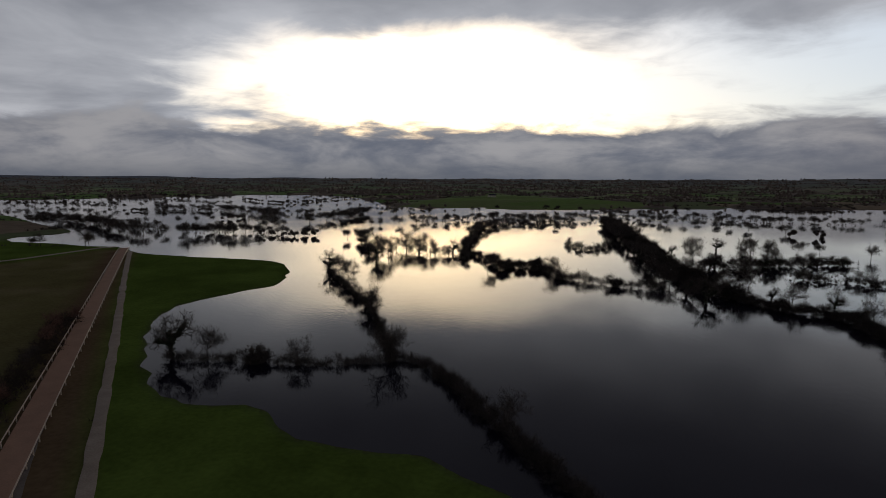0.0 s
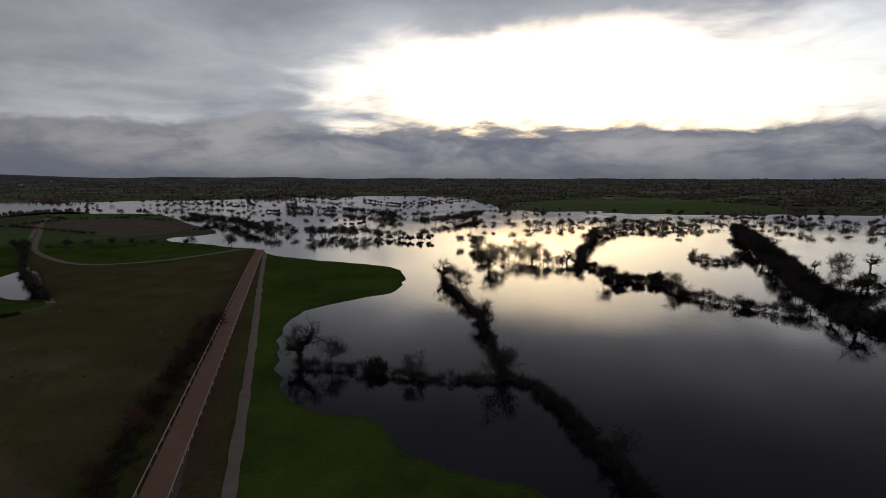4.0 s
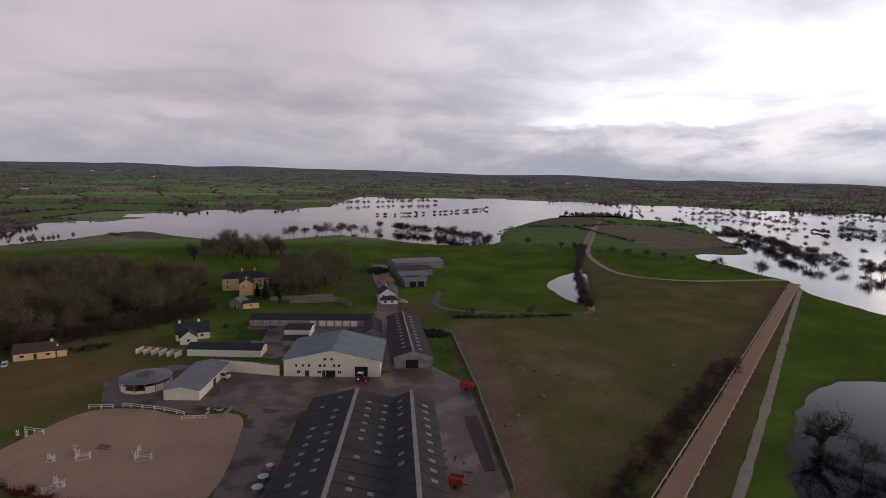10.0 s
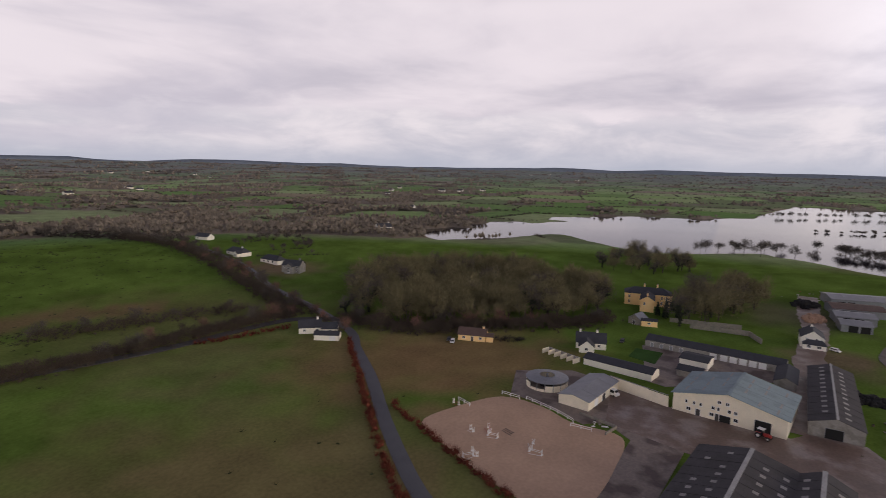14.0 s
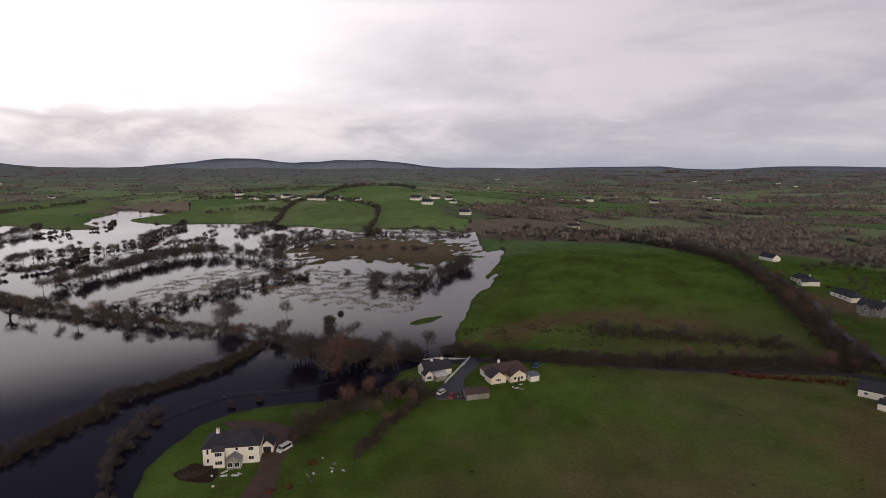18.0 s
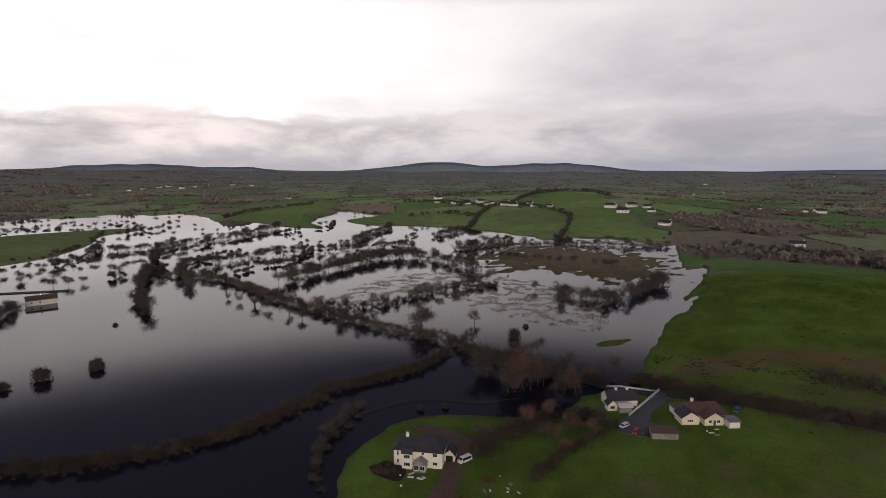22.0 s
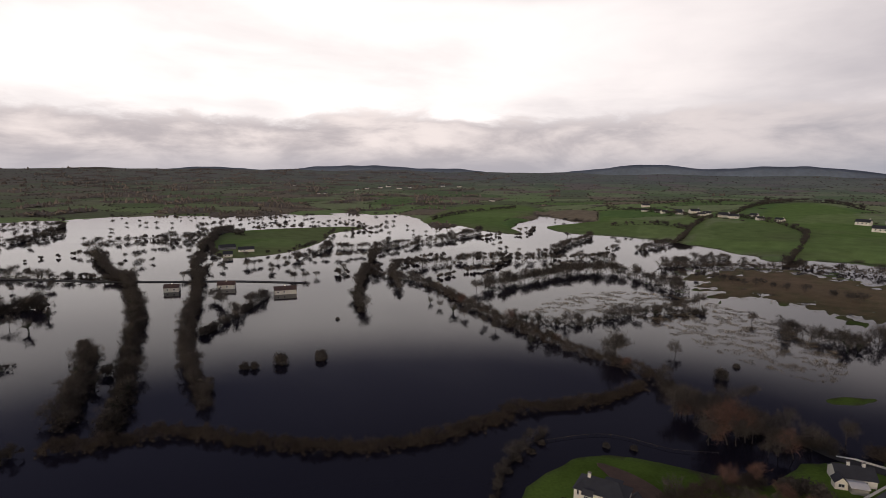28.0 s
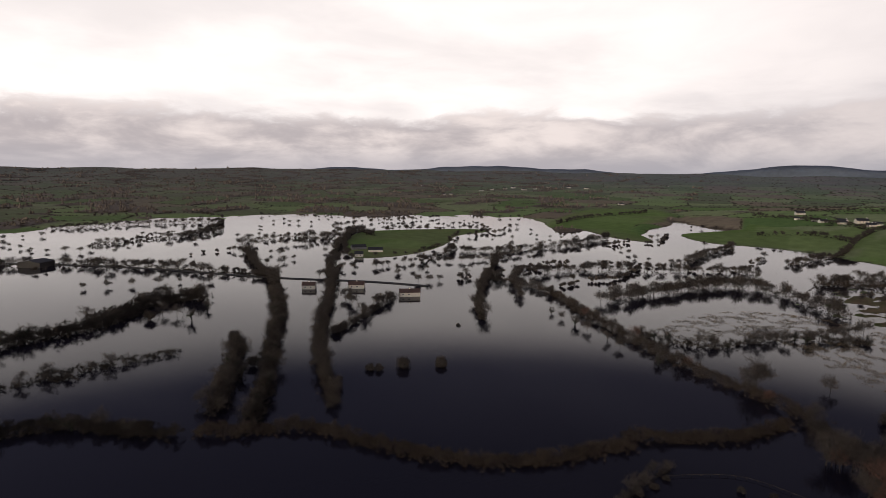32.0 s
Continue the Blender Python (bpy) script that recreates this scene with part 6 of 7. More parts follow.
building("house_wing", "ochre gabled rear wing with chimney", "house", (-296.7, -97.9), (-298.8, -91), 14.7, 6.6, 8.8, M_YELLOW, M_SLATE, "y", wins=(("f", 2.2, 4.6, 0.9, 1.5, 1), ("r", 4, 2.0, 0.9, 1.5, 1), ("r", 9, 5.0, 0.9, 1.5, 1)), chimneys=((0, -6.0, 10.2),), group="houses")
building("yellow_outhouse", "low ochre outhouse with flat slate roof", "outbuilding", (-267.8, -87), (-270.7, -80.2), 5.2, 2.8, 3.5, M_YELLOW, M_SLATE, "x", wins=(("f", 3.5, 1.6, 1.4, 0.9, 1),), group="farm buildings")
building("stone_outhouse", "old stone gabled outhouse with mossy roof", "outbuilding", (-269.3, -94.2), (-268.3, -88), 7.2, 3.0, 5.2, M_STONE, M_GREYSHEET, "y", doors=(("f", 3, 1.2, 2.0, M_DOOR),), group="farm buildings")
building("gate_house", "cream two-storey house with steep gable and slate roof", "house", (-284, -21.9), (-285.4, -13), 12.8, 4.6, 7.6, M_WHITE, M_SLATE, "y", over=0.3, wins=(("f", 2.4, 3.9, 0.9, 1.0, 1), ("f", 6.0, 3.9, 0.9, 1.0, 1), ("r", 5, 3.6, 1.0, 1.2, 1), ("r", 5, 1.4, 1.0, 1.2, 1)), chimneys=((0, 3, 8.6),), group="houses")
building("porch_room", "cream single-storey front room under a hipped slate roof", "house", (-281.1, -20.5), (-282.5, -12), 3.2, 2.5, 4.1, M_WHITE, M_SLATE, "x", hip=0.95, wins=(("f", 2.2, 1.4, 1.6, 1.2, 2), ("f", 6.0, 1.4, 1.6, 1.2, 2)), group="houses")
for A, B, dp, ev, tp, rf in (((-387.1, -16.9), (-400.3, 17.7), 19.1, 4.6, 5.8, M_GREYSHEET), ((-362.8, -14.7), (-370.2, 8.9), 17, 4.0, 5.2, M_BROWN_ROOF), ((-343.9, -12.2), (-348.5, 4.9), 14.2, 3.8, 5.0, M_GREYSHEET), ((-326.8, -9.1), (-329.8, 3.5), 12.8, 3.6, 4.8, M_GREYSHEET)):
    building("hay_barn", "open-sided grey sheet hay barn", "barn", A, B, dp, ev, tp, M_GREYSHEET, rf, "x", bays=5, over=0.5, doors=(("f", 5, 4, 3.2, M_SHADE_MUCK), ("f", 10, 4, 3.2, M_SHADE_MUCK)), group="farm sheds")
# houses along the road
building("yellow_bungalow", "small yellow bungalow with brown tiled roof", "house", (-188.4, -141.2), (-193.5, -130.2), 7.7, 2.7, 5.0, M_YELLOW, M_BROWN_ROOF, "x", wins=(("f", 2.5, 1.5, 1.3, 1.1, 1), ("f", 10, 1.5, 1.3, 1.1, 1)), doors=(("f", 6.3, 1.0, 2.1, M_DOOR),), chimneys=((4.8, 0, 6.0),), group="houses")
building("yellow_annex", "small yellow flat annex of the bungalow", "house", (-194.1, -130), (-195.5, -127.5), 5.5, 2.4, 3.0, M_YELLOW, M_BROWN_ROOF, "x", group="houses")
building("farm_cottage", "white farm cottage with slate roof at the crossroads", "house", (-145.8, -198.1), (-153.5, -192), 8.3, 2.8, 5.4, M_WHITE, M_SLATE, "x", wins=(("f", 2.4, 1.5, 1.2, 1.0, 1), ("f", 8, 1.5, 1.2, 1.0, 1), ("l", 4, 1.5, 1.2, 1.0, 1)), chimneys=((3.4, 0, 6.6),), group="houses")
building("farm_cottage_wing", "white slate-roofed wing of the farm cottage", "house", (-152.6, -190.7), (-157.2, -185.7), 7.3, 2.6, 4.6, M_WHITE, M_SLATE, "x", wins=(("f", 3.6, 1.5, 1.2, 1.0, 1),), group="houses")
building("white_garage", "low white garage with dark flat-pitched roof", "outbuilding", (-144.9, -186.6), (-151.4, -178.1), 5.8, 2.4, 3.4, M_WHITE, M_SLATE, "x", doors=(("f", 8, 2.5, 2.0, M_FRAME),), group="farm buildings")
building("white_bungalow", "white bungalow with slate roof and gabled porch", "house", (-228, -395), (-228, -375), 8.7, 2.8, 5.6, M_WHITE, M_SLATE, "x", hip=0.5, wins=(("f", 3, 1.5, 1.5, 1.2, 1), ("f", 14, 1.5, 1.5, 1.2, 1)), chimneys=((5, 0, 6.7),), group="houses")
building("bungalow_porch", "white gabled front room of the bungalow", "house", (-225, -381), (-225, -375), 3.5, 2.7, 4.7, M_WHITE, M_SLATE, "y", wins=(("f", 2.8, 1.4, 1.6, 1.2, 1),), group="houses")
building("white_bungalow", "plain white bungalow with wide slate roof", "house", (-230, -353), (-230.6, -333.8), 8.9, 2.8, 5.6, M_WHITE, M_SLATE, "x", hip=0.7, wins=(("f", 4, 1.5, 1.6, 1.2, 1), ("f", 9, 1.5, 1.6, 1.2, 1), ("f", 14, 1.5, 1.6, 1.2, 1)), group="houses")
building("new_house", "pale two-storey house under construction on bare soil", "house", (-220.1, -313.7), (-225.9, -302.1), 9.3, 5.0, 8.0, M_GREYWALL, M_SLATE, "x", wins=[("f", u, z, 1.1, 1.3, 1) for u in (2.4, 6.8, 11.2) for z in (1.6, 4.0)], chimneys=((4.5, 0, 9.2),), group="houses")
building("new_house_gable", "pale gabled front of the house under construction", "house", (-218.5, -308.5), (-221, -303.6), 3.1, 4.8, 7.0, M_GREYWALL, M_SLATE, "y", wins=(("f", 2.8, 1.6, 1.6, 1.3, 1), ("f", 2.8, 4.0, 1.6, 1.3, 1)), group="houses")
building("roadside_house", "white roadside house with dark roof", "house", (-247, -478), (-251, -464), 7.9, 2.9, 5.6, M_WHITE, M_SLATE, "x", wins=(("f", 3, 1.5, 1.3, 1.1, 1),), group="houses")
# bungalow and its neighbour by the lane
building("brown_bungalow", "cream bungalow with brown tiled roof beside the lane", "house", (-10, -204.8), (-25.9, -212), 10.2, 2.7, 5.4, M_WHITE, M_BROWN_ROOF, "x", hip=0.5, wins=(("f", 3.0, 1.5, 1.8, 1.1, 2),), chimneys=((-2, 1.5, 6.4),), group="houses")
building("bungalow_gable", "cream gabled front room with a wide window", "house", (-17.8, -204.5), (-24.1, -207.3), 3.7, 2.7, 4.9, M_CREAM, M_BROWN_ROOF, "y", over=0.5, wins=(("f", 2.0, 1.5, 1.2, 1.2, 1), ("f", 5.0, 1.5, 1.2, 1.2, 1)), doors=(("f", 3.6, 0.9, 2.0, M_DOOR),), group="houses")
building("bungalow_garage", "small white flat-roofed garage", "outbuilding", (-25.9, -205.3), (-29.4, -206.9), 4.9, 2.4, 2.9, M_WHITE, M_GREYSHEET, "x", group="farm buildings")
building("bungalow_wing", "cream front wing of the bungalow with grey slates", "house", (-10.1, -202.2), (-16, -204.8), 6, 2.7, 4.8, M_CREAM, M_SLATE, "y", over=0.4, wins=(("f", 3.2, 1.5, 2.2, 0.9, 2),), group="houses")
building("brown_shed", "low brown-roofed garden shed along the boundary", "shed", (-0.7, -186.6), (-9, -189.3), 5.4, 2.3, 3.3, M_GREYWALL, M_BROWN_ROOF, "x", group="farm buildings")
building("lane_house", "white house with dark roof and gabled porch", "house", (16.3, -208.2), (5.9, -213.5), 8.2, 2.8, 5.4, M_WHITE, M_SLATE, "x", wins=(("f", 8.3, 1.5, 1.6, 1.1, 1),), chimneys=((-1.5, 0, 6.5), (3, 0, 6.5)), group="houses")
building("lane_house_porch", "white gabled porch of the lane house", "house", (16.1, -204.5), (12.8, -206.1), 3.7, 2.5, 4.2, M_WHITE, M_SLATE, "y", wins=(("f", 1.8, 1.4, 1.8, 1.2, 1),), group="houses")
building("white_lean_to", "white-roofed lean-to beside the lane house", "outbuilding", (11.6, -204.4), (7.3, -206.6), 5, 2.2, 2.8, M_GREYWALL, M_WHITEWOOD, "x", group="farm buildings")
# the big white house by the water
HA, HB = (73.8, -137.3), (58.7, -140.6)
bhw = [("f", 1.3, 4.2, 0.7, 1.6, 0), ("f", 13.2, 4.4, 1.5, 1.1, 1), ("f", 13.2, 1.6, 1.5, 1.1, 1), ("f", 9.3, 4.6, 0.9, 0.9, 0), ("r", 2.5, 4.4, 1.0, 1.1, 1), ("r", 2.5, 1.6, 1.0, 1.1, 1), ("l", 4, 4.2, 1.0, 1.2, 1), ("l", 4, 1.6, 1.0, 1.2, 1), ("f", 1.3, 1.6, 0.7, 1.3, 0)]
building("white_house", "large white two-storey house with hipped slate roof", "house", HA, HB, 9.0, 5.5, 8.3, M_WHITE, M_SLATE, "x", hip=0.75, over=0.45, wins=bhw, chimneys=((-4.2, -0.5, 9.4),), group="houses")
pa, pb = along(HA, HB, 0, 3.0, -1.7), along(HA, HB, 0, 6.2, -1.7)
building("house_bay", "white two-storey bay with dark windows", "house", pa, pb, 1.68, 5.2, 6.4, M_WHITE, M_SLATE, "x", over=0.2, wins=(("f", 1.6, 4.1, 2.0, 1.2, 2), ("f", 1.6, 1.6, 2.0, 1.2, 2)), group="houses")
pa, pb = along(HA, HB, 0, 6.9, -3.0), along(HA, HB, 0, 10.8, -3.0)
building("sun_porch", "glazed sun porch with a grey lean-to roof", "porch", pa, pb, 2.95, 2.5, 3.9, M_GREYWALL, M_GREYSHEET, "y", over=0.25, wins=(("f", 1.0, 1.4, 1.5, 1.5, 1), ("f", 2.9, 1.4, 1.5, 1.5, 1), ("l", 1.5, 1.4, 2.0, 1.5, 1), ("r", 1.5, 1.4, 2.0, 1.5, 1)), group="houses")
pa, pb = along(HA, HB, 0, 15.3, 5.0), along(HA, HB, 0, 18.6, 5.0)
building("house_garage", "small white garage with slate gable roof", "outbuilding", pa, pb, 5, 2.4, 4.0, M_WHITE, M_SLATE, "y", doors=(("f", 1.6, 2.2, 2.0, M_SHADE_MUCK),), group="farm buildings")
pa, pb = along(HA, HB, 0, 6.0, 11), along(HA, HB, 0, 11.0, 11)
building("flat_shed", "low dark flat-roofed shed behind the house", "shed", pa, pb, 6, 2.2, 2.6, M_GREYWALL, M_SLATE, "x", group="farm buildings")
# houses standing in the flood
for A, B, dp, lab in (((404, -225), (396, -241), 10, "cream house with a brown roof standing in flood water"), ((476, -164), (470, -174), 9.1, "grey-roofed bungalow standing in flood water"), ((457, -201), (449, -213), 9.1, "white bungalow standing in flood water")):
    building("flooded_house", lab, "house", A, B, dp, 3.6 if dp > 8 else 2.8, 6.0 if dp > 8 else 5.0, M_WHITE, M_BROWN_ROOF if dp > 8 else M_SLATE, "x", wins=(("f", 3, 2.0, 1.3, 1.1, 1), ("f", 8, 2.0, 1.3, 1.1, 1)), chimneys=((0, 0, 6.9 if dp > 8 else 5.9),), group="houses", base=0.1)
for A, B, dp, lab, wl in (((621, -284), (616, -293), 9, "white gabled farmhouse on a green island", M_WHITE), ((645, -315), (637, -332), 10, "white low farmhouse on a green island", M_WHITE), ((677, -307), (673, -326), 11, "grey farm shed on a green island", M_GREYSHEET)):
    building("island_farm", lab, "house", A, B, dp, 3.2, 6.2, wl, M_SLATE, "x", wins=(("f", 3, 1.8, 1.3, 1.1, 1), ("f", 7, 1.8, 1.3, 1.1, 1)), group="houses", base=0.8)
building("blue_barn", "dark blue sheet barn standing in flood water", "barn", (735, 56), (718, 36), 20.4, 5.5, 7.5, M_DOOR, M_SLATE, "y", group="farm sheds", base=0.1)
building("blue_barn", "long low dark barn standing in flood water", "barn", (776, 117), (752, 78), 17.8, 4.0, 5.5, M_GREYWALL, M_DARKSHEET, "x", group="farm sheds", base=0.1)


def horse_walker():
    x, y, r = -168, -86.6, 7.6
    root = thing("horse_walker", pose(x, y, ground_at(x, y) + 0.12), "round covered horse walker with grey cone roof open at the middle", "horse walker")
    n = 16
    for k in range(n):
        a0, a1 = 2 * math.pi * k / n, 2 * math.pi * (k + 1) / n - 0.01
        p = [(r * math.cos(a), r * math.sin(a)) for a in (a0, a1)]
        q = [(2.7 * math.cos(a), 2.7 * math.sin(a)) for a in (a0, a1)]
        part("roof_panel", slab([(*p[0], 3.0), (*p[1], 3.0), (*q[1], 3.8), (*q[0], 3.8)], 0.08), M_GREYSHEET, root)
        p2 = [(0.96 * u, 0.96 * v) for u, v in p]
        m = Matrix.Translation((*p2[0], 0)) @ Matrix.Rotation(math.atan2(p2[1][1] - p2[0][1], p2[1][0] - p2[0][0]), 4, "Z")
        w = math.dist(*p2)
        part("wall_panel", box(0.05, w - 0.05, -0.06, 0.06, -0.2, 2.1 if k % 5 else 0.9, m), M_CREAM, root)
        part("post", box(-0.08, 0.08, -0.08, 0.08, -0.2, 2.95, m), M_GREYSHEET, root)
    part("hub", cylinder(0.4, 0.3, -0.2, 4.2, 12), M_GREYSHEET, root)
    # added black core: the shade inside the roof's hole, put into its colour
    part("inner_wall", cylinder(2.6, 2.6, -0.2, 1.6, 20), M_TYRE, root)


horse_walker()


def wall_line(name, label, pts, h, t, mat, category="wall", cap=None):
    """A free-standing wall along plan points, one straight length after another."""
    root = thing(name, pose(*pts[0], 0), label, category)
    for k, (a, b) in enumerate(zip(pts[:-1], pts[1:])):
        a, b = Vector(a), Vector(b)
        ln, ang_ = (b - a).length, math.atan2(b.y - a.y, b.x - a.x)
        z = ground_at(*((a + b) / 2))
        m = Matrix.Translation((a.x - pts[0][0], a.y - pts[0][1], z)) @ Matrix.Rotation(ang_, 4, "Z")
        n = max(1, int(ln / 6))
        for i in range(n):
            w = part("length", box(ln * i / n + 0.01, ln * (i + 1) / n - 0.01, -t / 2, t / 2, -0.4, h * (1 + 0.05 * math.sin(i * 2.3 + k)), m), mat, root)
            if cap:
                part("coping", box(ln * i / n + 0.01, ln * (i + 1) / n - 0.01, -t / 2 - 0.06, t / 2 + 0.06, h * 1.05, h * 1.05 + 0.1, m), cap, w)
    return root


wall_line("yard_wall", "tall cream rendered yard wall", [(-181.8, -68.9), (-177.3, -47.6)], 3.8, 0.4, M_CREAM, cap=M_GREYWALL)
wall_line("silage_wall", "low grey concrete silage wall along the yard", [(-230.2, 13), (-166.1, 17.6), (-109.6, 19.6)], 1.3, 0.35, M_GREYWALL)
wall_line("garden_wall", "old grey stone walled-garden wall", [(-281.2, -67.7), (-285.7, -42.4), (-275.5, -35.7)], 2.4, 0.5, M_STONE)
wall_line("garden_wall", "old grey stone garden wall beside the big house", [(-286, -78.8), (-295.7, -47.4)], 2.2, 0.5, M_STONE)
wall_line("boundary_wall", "white painted boundary wall of the lane house", [(8.2, -202.8), (-1.5, -233.6), (14.3, -233.7), (19.6, -231.5)], 1.0, 0.3, M_WHITEWOOD)
wall_line("planter_wall", "low wall round the yard planter", [(-153.2, -67.3), (-151.4, -54.8), (-144.8, -55.5)], 0.9, 0.35, M_STONE)
sheet("slurry_pit", [(-146.3, 11.8), (-116.8, 14.1), (-117.2, 16.6), (-147, 15.2)], M_MUD, "dark wet slurry pit beside the cattle shed", "pit", 0.2)


def bunkers():
    root = thing("feed_bunkers", pose(-198.2, -96.3, ground_at(-198.2, -96.3), 0, 0, 76), "row of pale concrete feed bunkers", "bunker")
    for k in range(6):
        part("divider", box(-8 + k * 3.2 - 0.12, -8 + k * 3.2 + 0.12, -2, 2, -0.3, 1.9), M_CREAM, root)
    part("back_wall", box(-8.2, 8.2, 2.01, 2.25, -0.3, 1.9), M_GREYWALL, root)


bunkers()


# ---------------------------------------------------------------- vehicles
def vehicle(name, label, x, y, rot, length, width, h, paint, cab=(0.28, 0.95), hood=0.55, group="parked vehicles"):
    """A parked car or van: rounded lower body, cabin, windows, wheels and lamps. It faces its own +x."""
    z = ground_at(x, y) + 0.15
    root = thing(name, pose(x, y, z, 0, 0, rot), label, "vehicle", group)
    L2, W2 = length / 2, width / 2
    bm = box(-L2, L2, -W2, W2, 0.28, h * hood)
    bmesh.ops.bevel(bm, geom=bm.edges[:], offset=0.12, segments=2, affect="EDGES")
    part("body", bm, paint, root)
    bm = bmesh.new()
    x0, x1 = -L2 + length * (1 - cab[1]), L2 - length * cab[0]
    lo, hi = h * hood - 0.08, h
    vs = [(x0, W2 * 0.94, lo), (x1 + 0.55, W2 * 0.94, lo), (x1, W2 * 0.82, hi), (x0 + 0.18, W2 * 0.82, hi)]
    a = [bm.verts.new(v) for v in vs]
    b = [bm.verts.new((v[0], -v[1], v[2])) for v in vs]
    bm.faces.new(a)
    bm.faces.new(b[::-1])
    for i in range(4):
        bm.faces.new((a[i], b[i], b[(i + 1) % 4], a[(i + 1) % 4]))
    bmesh.ops.recalc_face_normals(bm, faces=bm.faces)
    part("cabin", bm, paint, root)
    for s in (-1, 1):
        part("side_window", box(x0 + 0.35, x1 + 0.1, *sorted((s * W2 * 0.86, s * W2 * 0.93)), lo + 0.16, hi - 0.14), M_GLASS, root)
        part("headlight", box(L2 - 0.05, L2 + 0.02, *sorted((s * W2 * 0.5, s * W2 * 0.85)), h * hood * 0.62, h * hood * 0.82), M_FRAME, root)
        for u in (-1, 1):
            w = part("wheel", cylinder(0.32, 0.32, -0.1, 0.1, 14, Matrix.Translation((u * L2 * 0.62, s * (W2 - 0.08), 0.32)) @ Matrix.Rotation(math.pi / 2, 4, "X")), M_TYRE, root)
            part("rim", cylinder(0.19, 0.17, 0.1, 0.125, 10, Matrix.Translation((u * L2 * 0.62, s * (W2 - 0.08), 0.32)) @ Matrix.Rotation(s * -math.pi / 2 * -1, 4, "X")), M_GREYSHEET, w)
    part("windscreen", slab([(x1 + 0.47, -W2 * 0.8, lo + 0.14), (x1 + 0.47, W2 * 0.8, lo + 0.14), (x1 + 0.10, W2 * 0.74, hi - 0.1), (x1 + 0.10, -W2 * 0.74, hi - 0.1)], 0.02), M_GLASS, root)
    return root


vehicle("van", "white panel van parked in the farmyard", -174.7, -65.4, 72, 5.2, 1.95, 2.2, M_WHITEWOOD, (0.2, 0.98), 0.5)
vehicle("van", "white van parked on the drive of the white house", 53.7, -147.4, 62, 4.9, 1.9, 2.0, M_WHITEWOOD, (0.2, 0.98), 0.5)
vehicle("car", "pale car parked beside the gate house", -285.3, -8.9, 70, 4.2, 1.75, 1.5, M_WHITEWOOD)
vehicle("car", "red car parked by the garden shed", 4.9, -189.2, 80, 4.1, 1.75, 1.45, M_REDPAINT)
vehicle("car", "white car parked by the lane house", 9, -192.5, 60, 4.1, 1.75, 1.45, M_WHITEWOOD)
vehicle("car", "dark car parked by the garden shed", 1.7, -190.4, 85, 4.1, 1.75, 1.45, M_DOOR)
vehicle("car", "blue car parked behind the bungalow", -29.8, -221.8, 70, 4.1, 1.75, 1.5, material("blue_paint", (0.04, 0.12, 0.3), 0.4, var=0.1))
vehicle("car", "dark car parked beside the yellow bungalow", -184.6, -143.3, 30, 4.1, 1.75, 1.45, M_DOOR)
vehicle("car", "white car parked beside the yellow bungalow", -183.5, -140.5, 30, 4.1, 1.75, 1.45, M_WHITEWOOD)
vehicle("car", "dark car parked beside the white cottage", -235.2, -84.5, 10, 4.1, 1.75, 1.45, M_DOOR)


def tractor(x, y, rot):
    root = thing("tractor", pose(x, y, ground_at(x, y) + 0.15, 0, 0, rot), "red tractor standing before the barn door", "tractor")
    bm = box(0.2, 2.4, -0.45, 0.45, 0.8, 1.6)
    bmesh.ops.bevel(bm, geom=bm.edges[:], offset=0.12, segments=2, affect="EDGES")
    part("bonnet", bm, M_REDPAINT, root)
    part("cab", box(-1.3, 0.2, -0.75, 0.75, 1.2, 2.6), M_GLASS, root)
    part("cab_roof", box(-1.45, 0.35, -0.85, 0.85, 2.6, 2.75), M_WHITEWOOD, root)
    part("chassis", box(-1.5, 2.3, -0.3, 0.3, 0.6, 0.82), M_TYRE, root)
    for s in (-1, 1):
        for u, r in ((-0.9, 0.85), (1.8, 0.55)):
            w = part("wheel", cylinder(r, r, -0.2, 0.2, 18, Matrix.Translation((u, s * 0.95, r)) @ Matrix.Rotation(math.pi / 2, 4, "X")), M_TYRE, root)
            part("rim", cylinder(r * 0.55, r * 0.55, -0.21, 0.21, 14, Matrix.Translation((u, s * 0.95, r)) @ Matrix.Rotation(math.pi / 2, 4, "X")), M_WHITEWOOD, w)
        part("mudguard", box(-1.5, -0.2, *sorted((s * 0.76, s * 1.2)), 1.72, 1.8), M_REDPAINT, root)


tractor(-173.2, -19.8, 75)


def trailer(x, y, rot, w, ln, h, label):
    root = thing("farm_trailer", pose(x, y, ground_at(x, y) + 0.15, 0, 0, rot), label, "trailer", "trailers")
    for s in (-1, 1):
        part("side", box(-ln / 2, ln / 2, *sorted((s * w / 2, s * (w / 2 - 0.08))), 0.7, h), M_REDPAINT, root)
        part("tailboard", box(*sorted((s * ln / 2, s * (ln / 2 + 0.07))), -w / 2, w / 2, 0.7, h), M_REDPAINT, root)
        part("wheel", cylinder(0.45, 0.45, -0.15, 0.15, 14, Matrix.Translation((0, s * (w / 2 + 0.1), 0.45)) @ Matrix.Rotation(math.pi / 2, 4, "X")), M_TYRE, root)
    part("floor", box(-ln / 2, ln / 2, -w / 2, w / 2, 0.6, 0.7), M_REDPAINT, root)
    part("load", box(-ln / 2 + 0.1, ln / 2 - 0.1, -w / 2 + 0.1, w / 2 - 0.1, 0.7, h - 0.3), M_REDPAINT, root)
    part("drawbar", box(ln / 2, ln / 2 + 1.2, -0.08, 0.08, 0.6, 0.72), M_TYRE, root)


trailer(-166.5, 14.2, 70, 2.3, 4.2, 2.4, "red farm trailer parked by the silage wall")
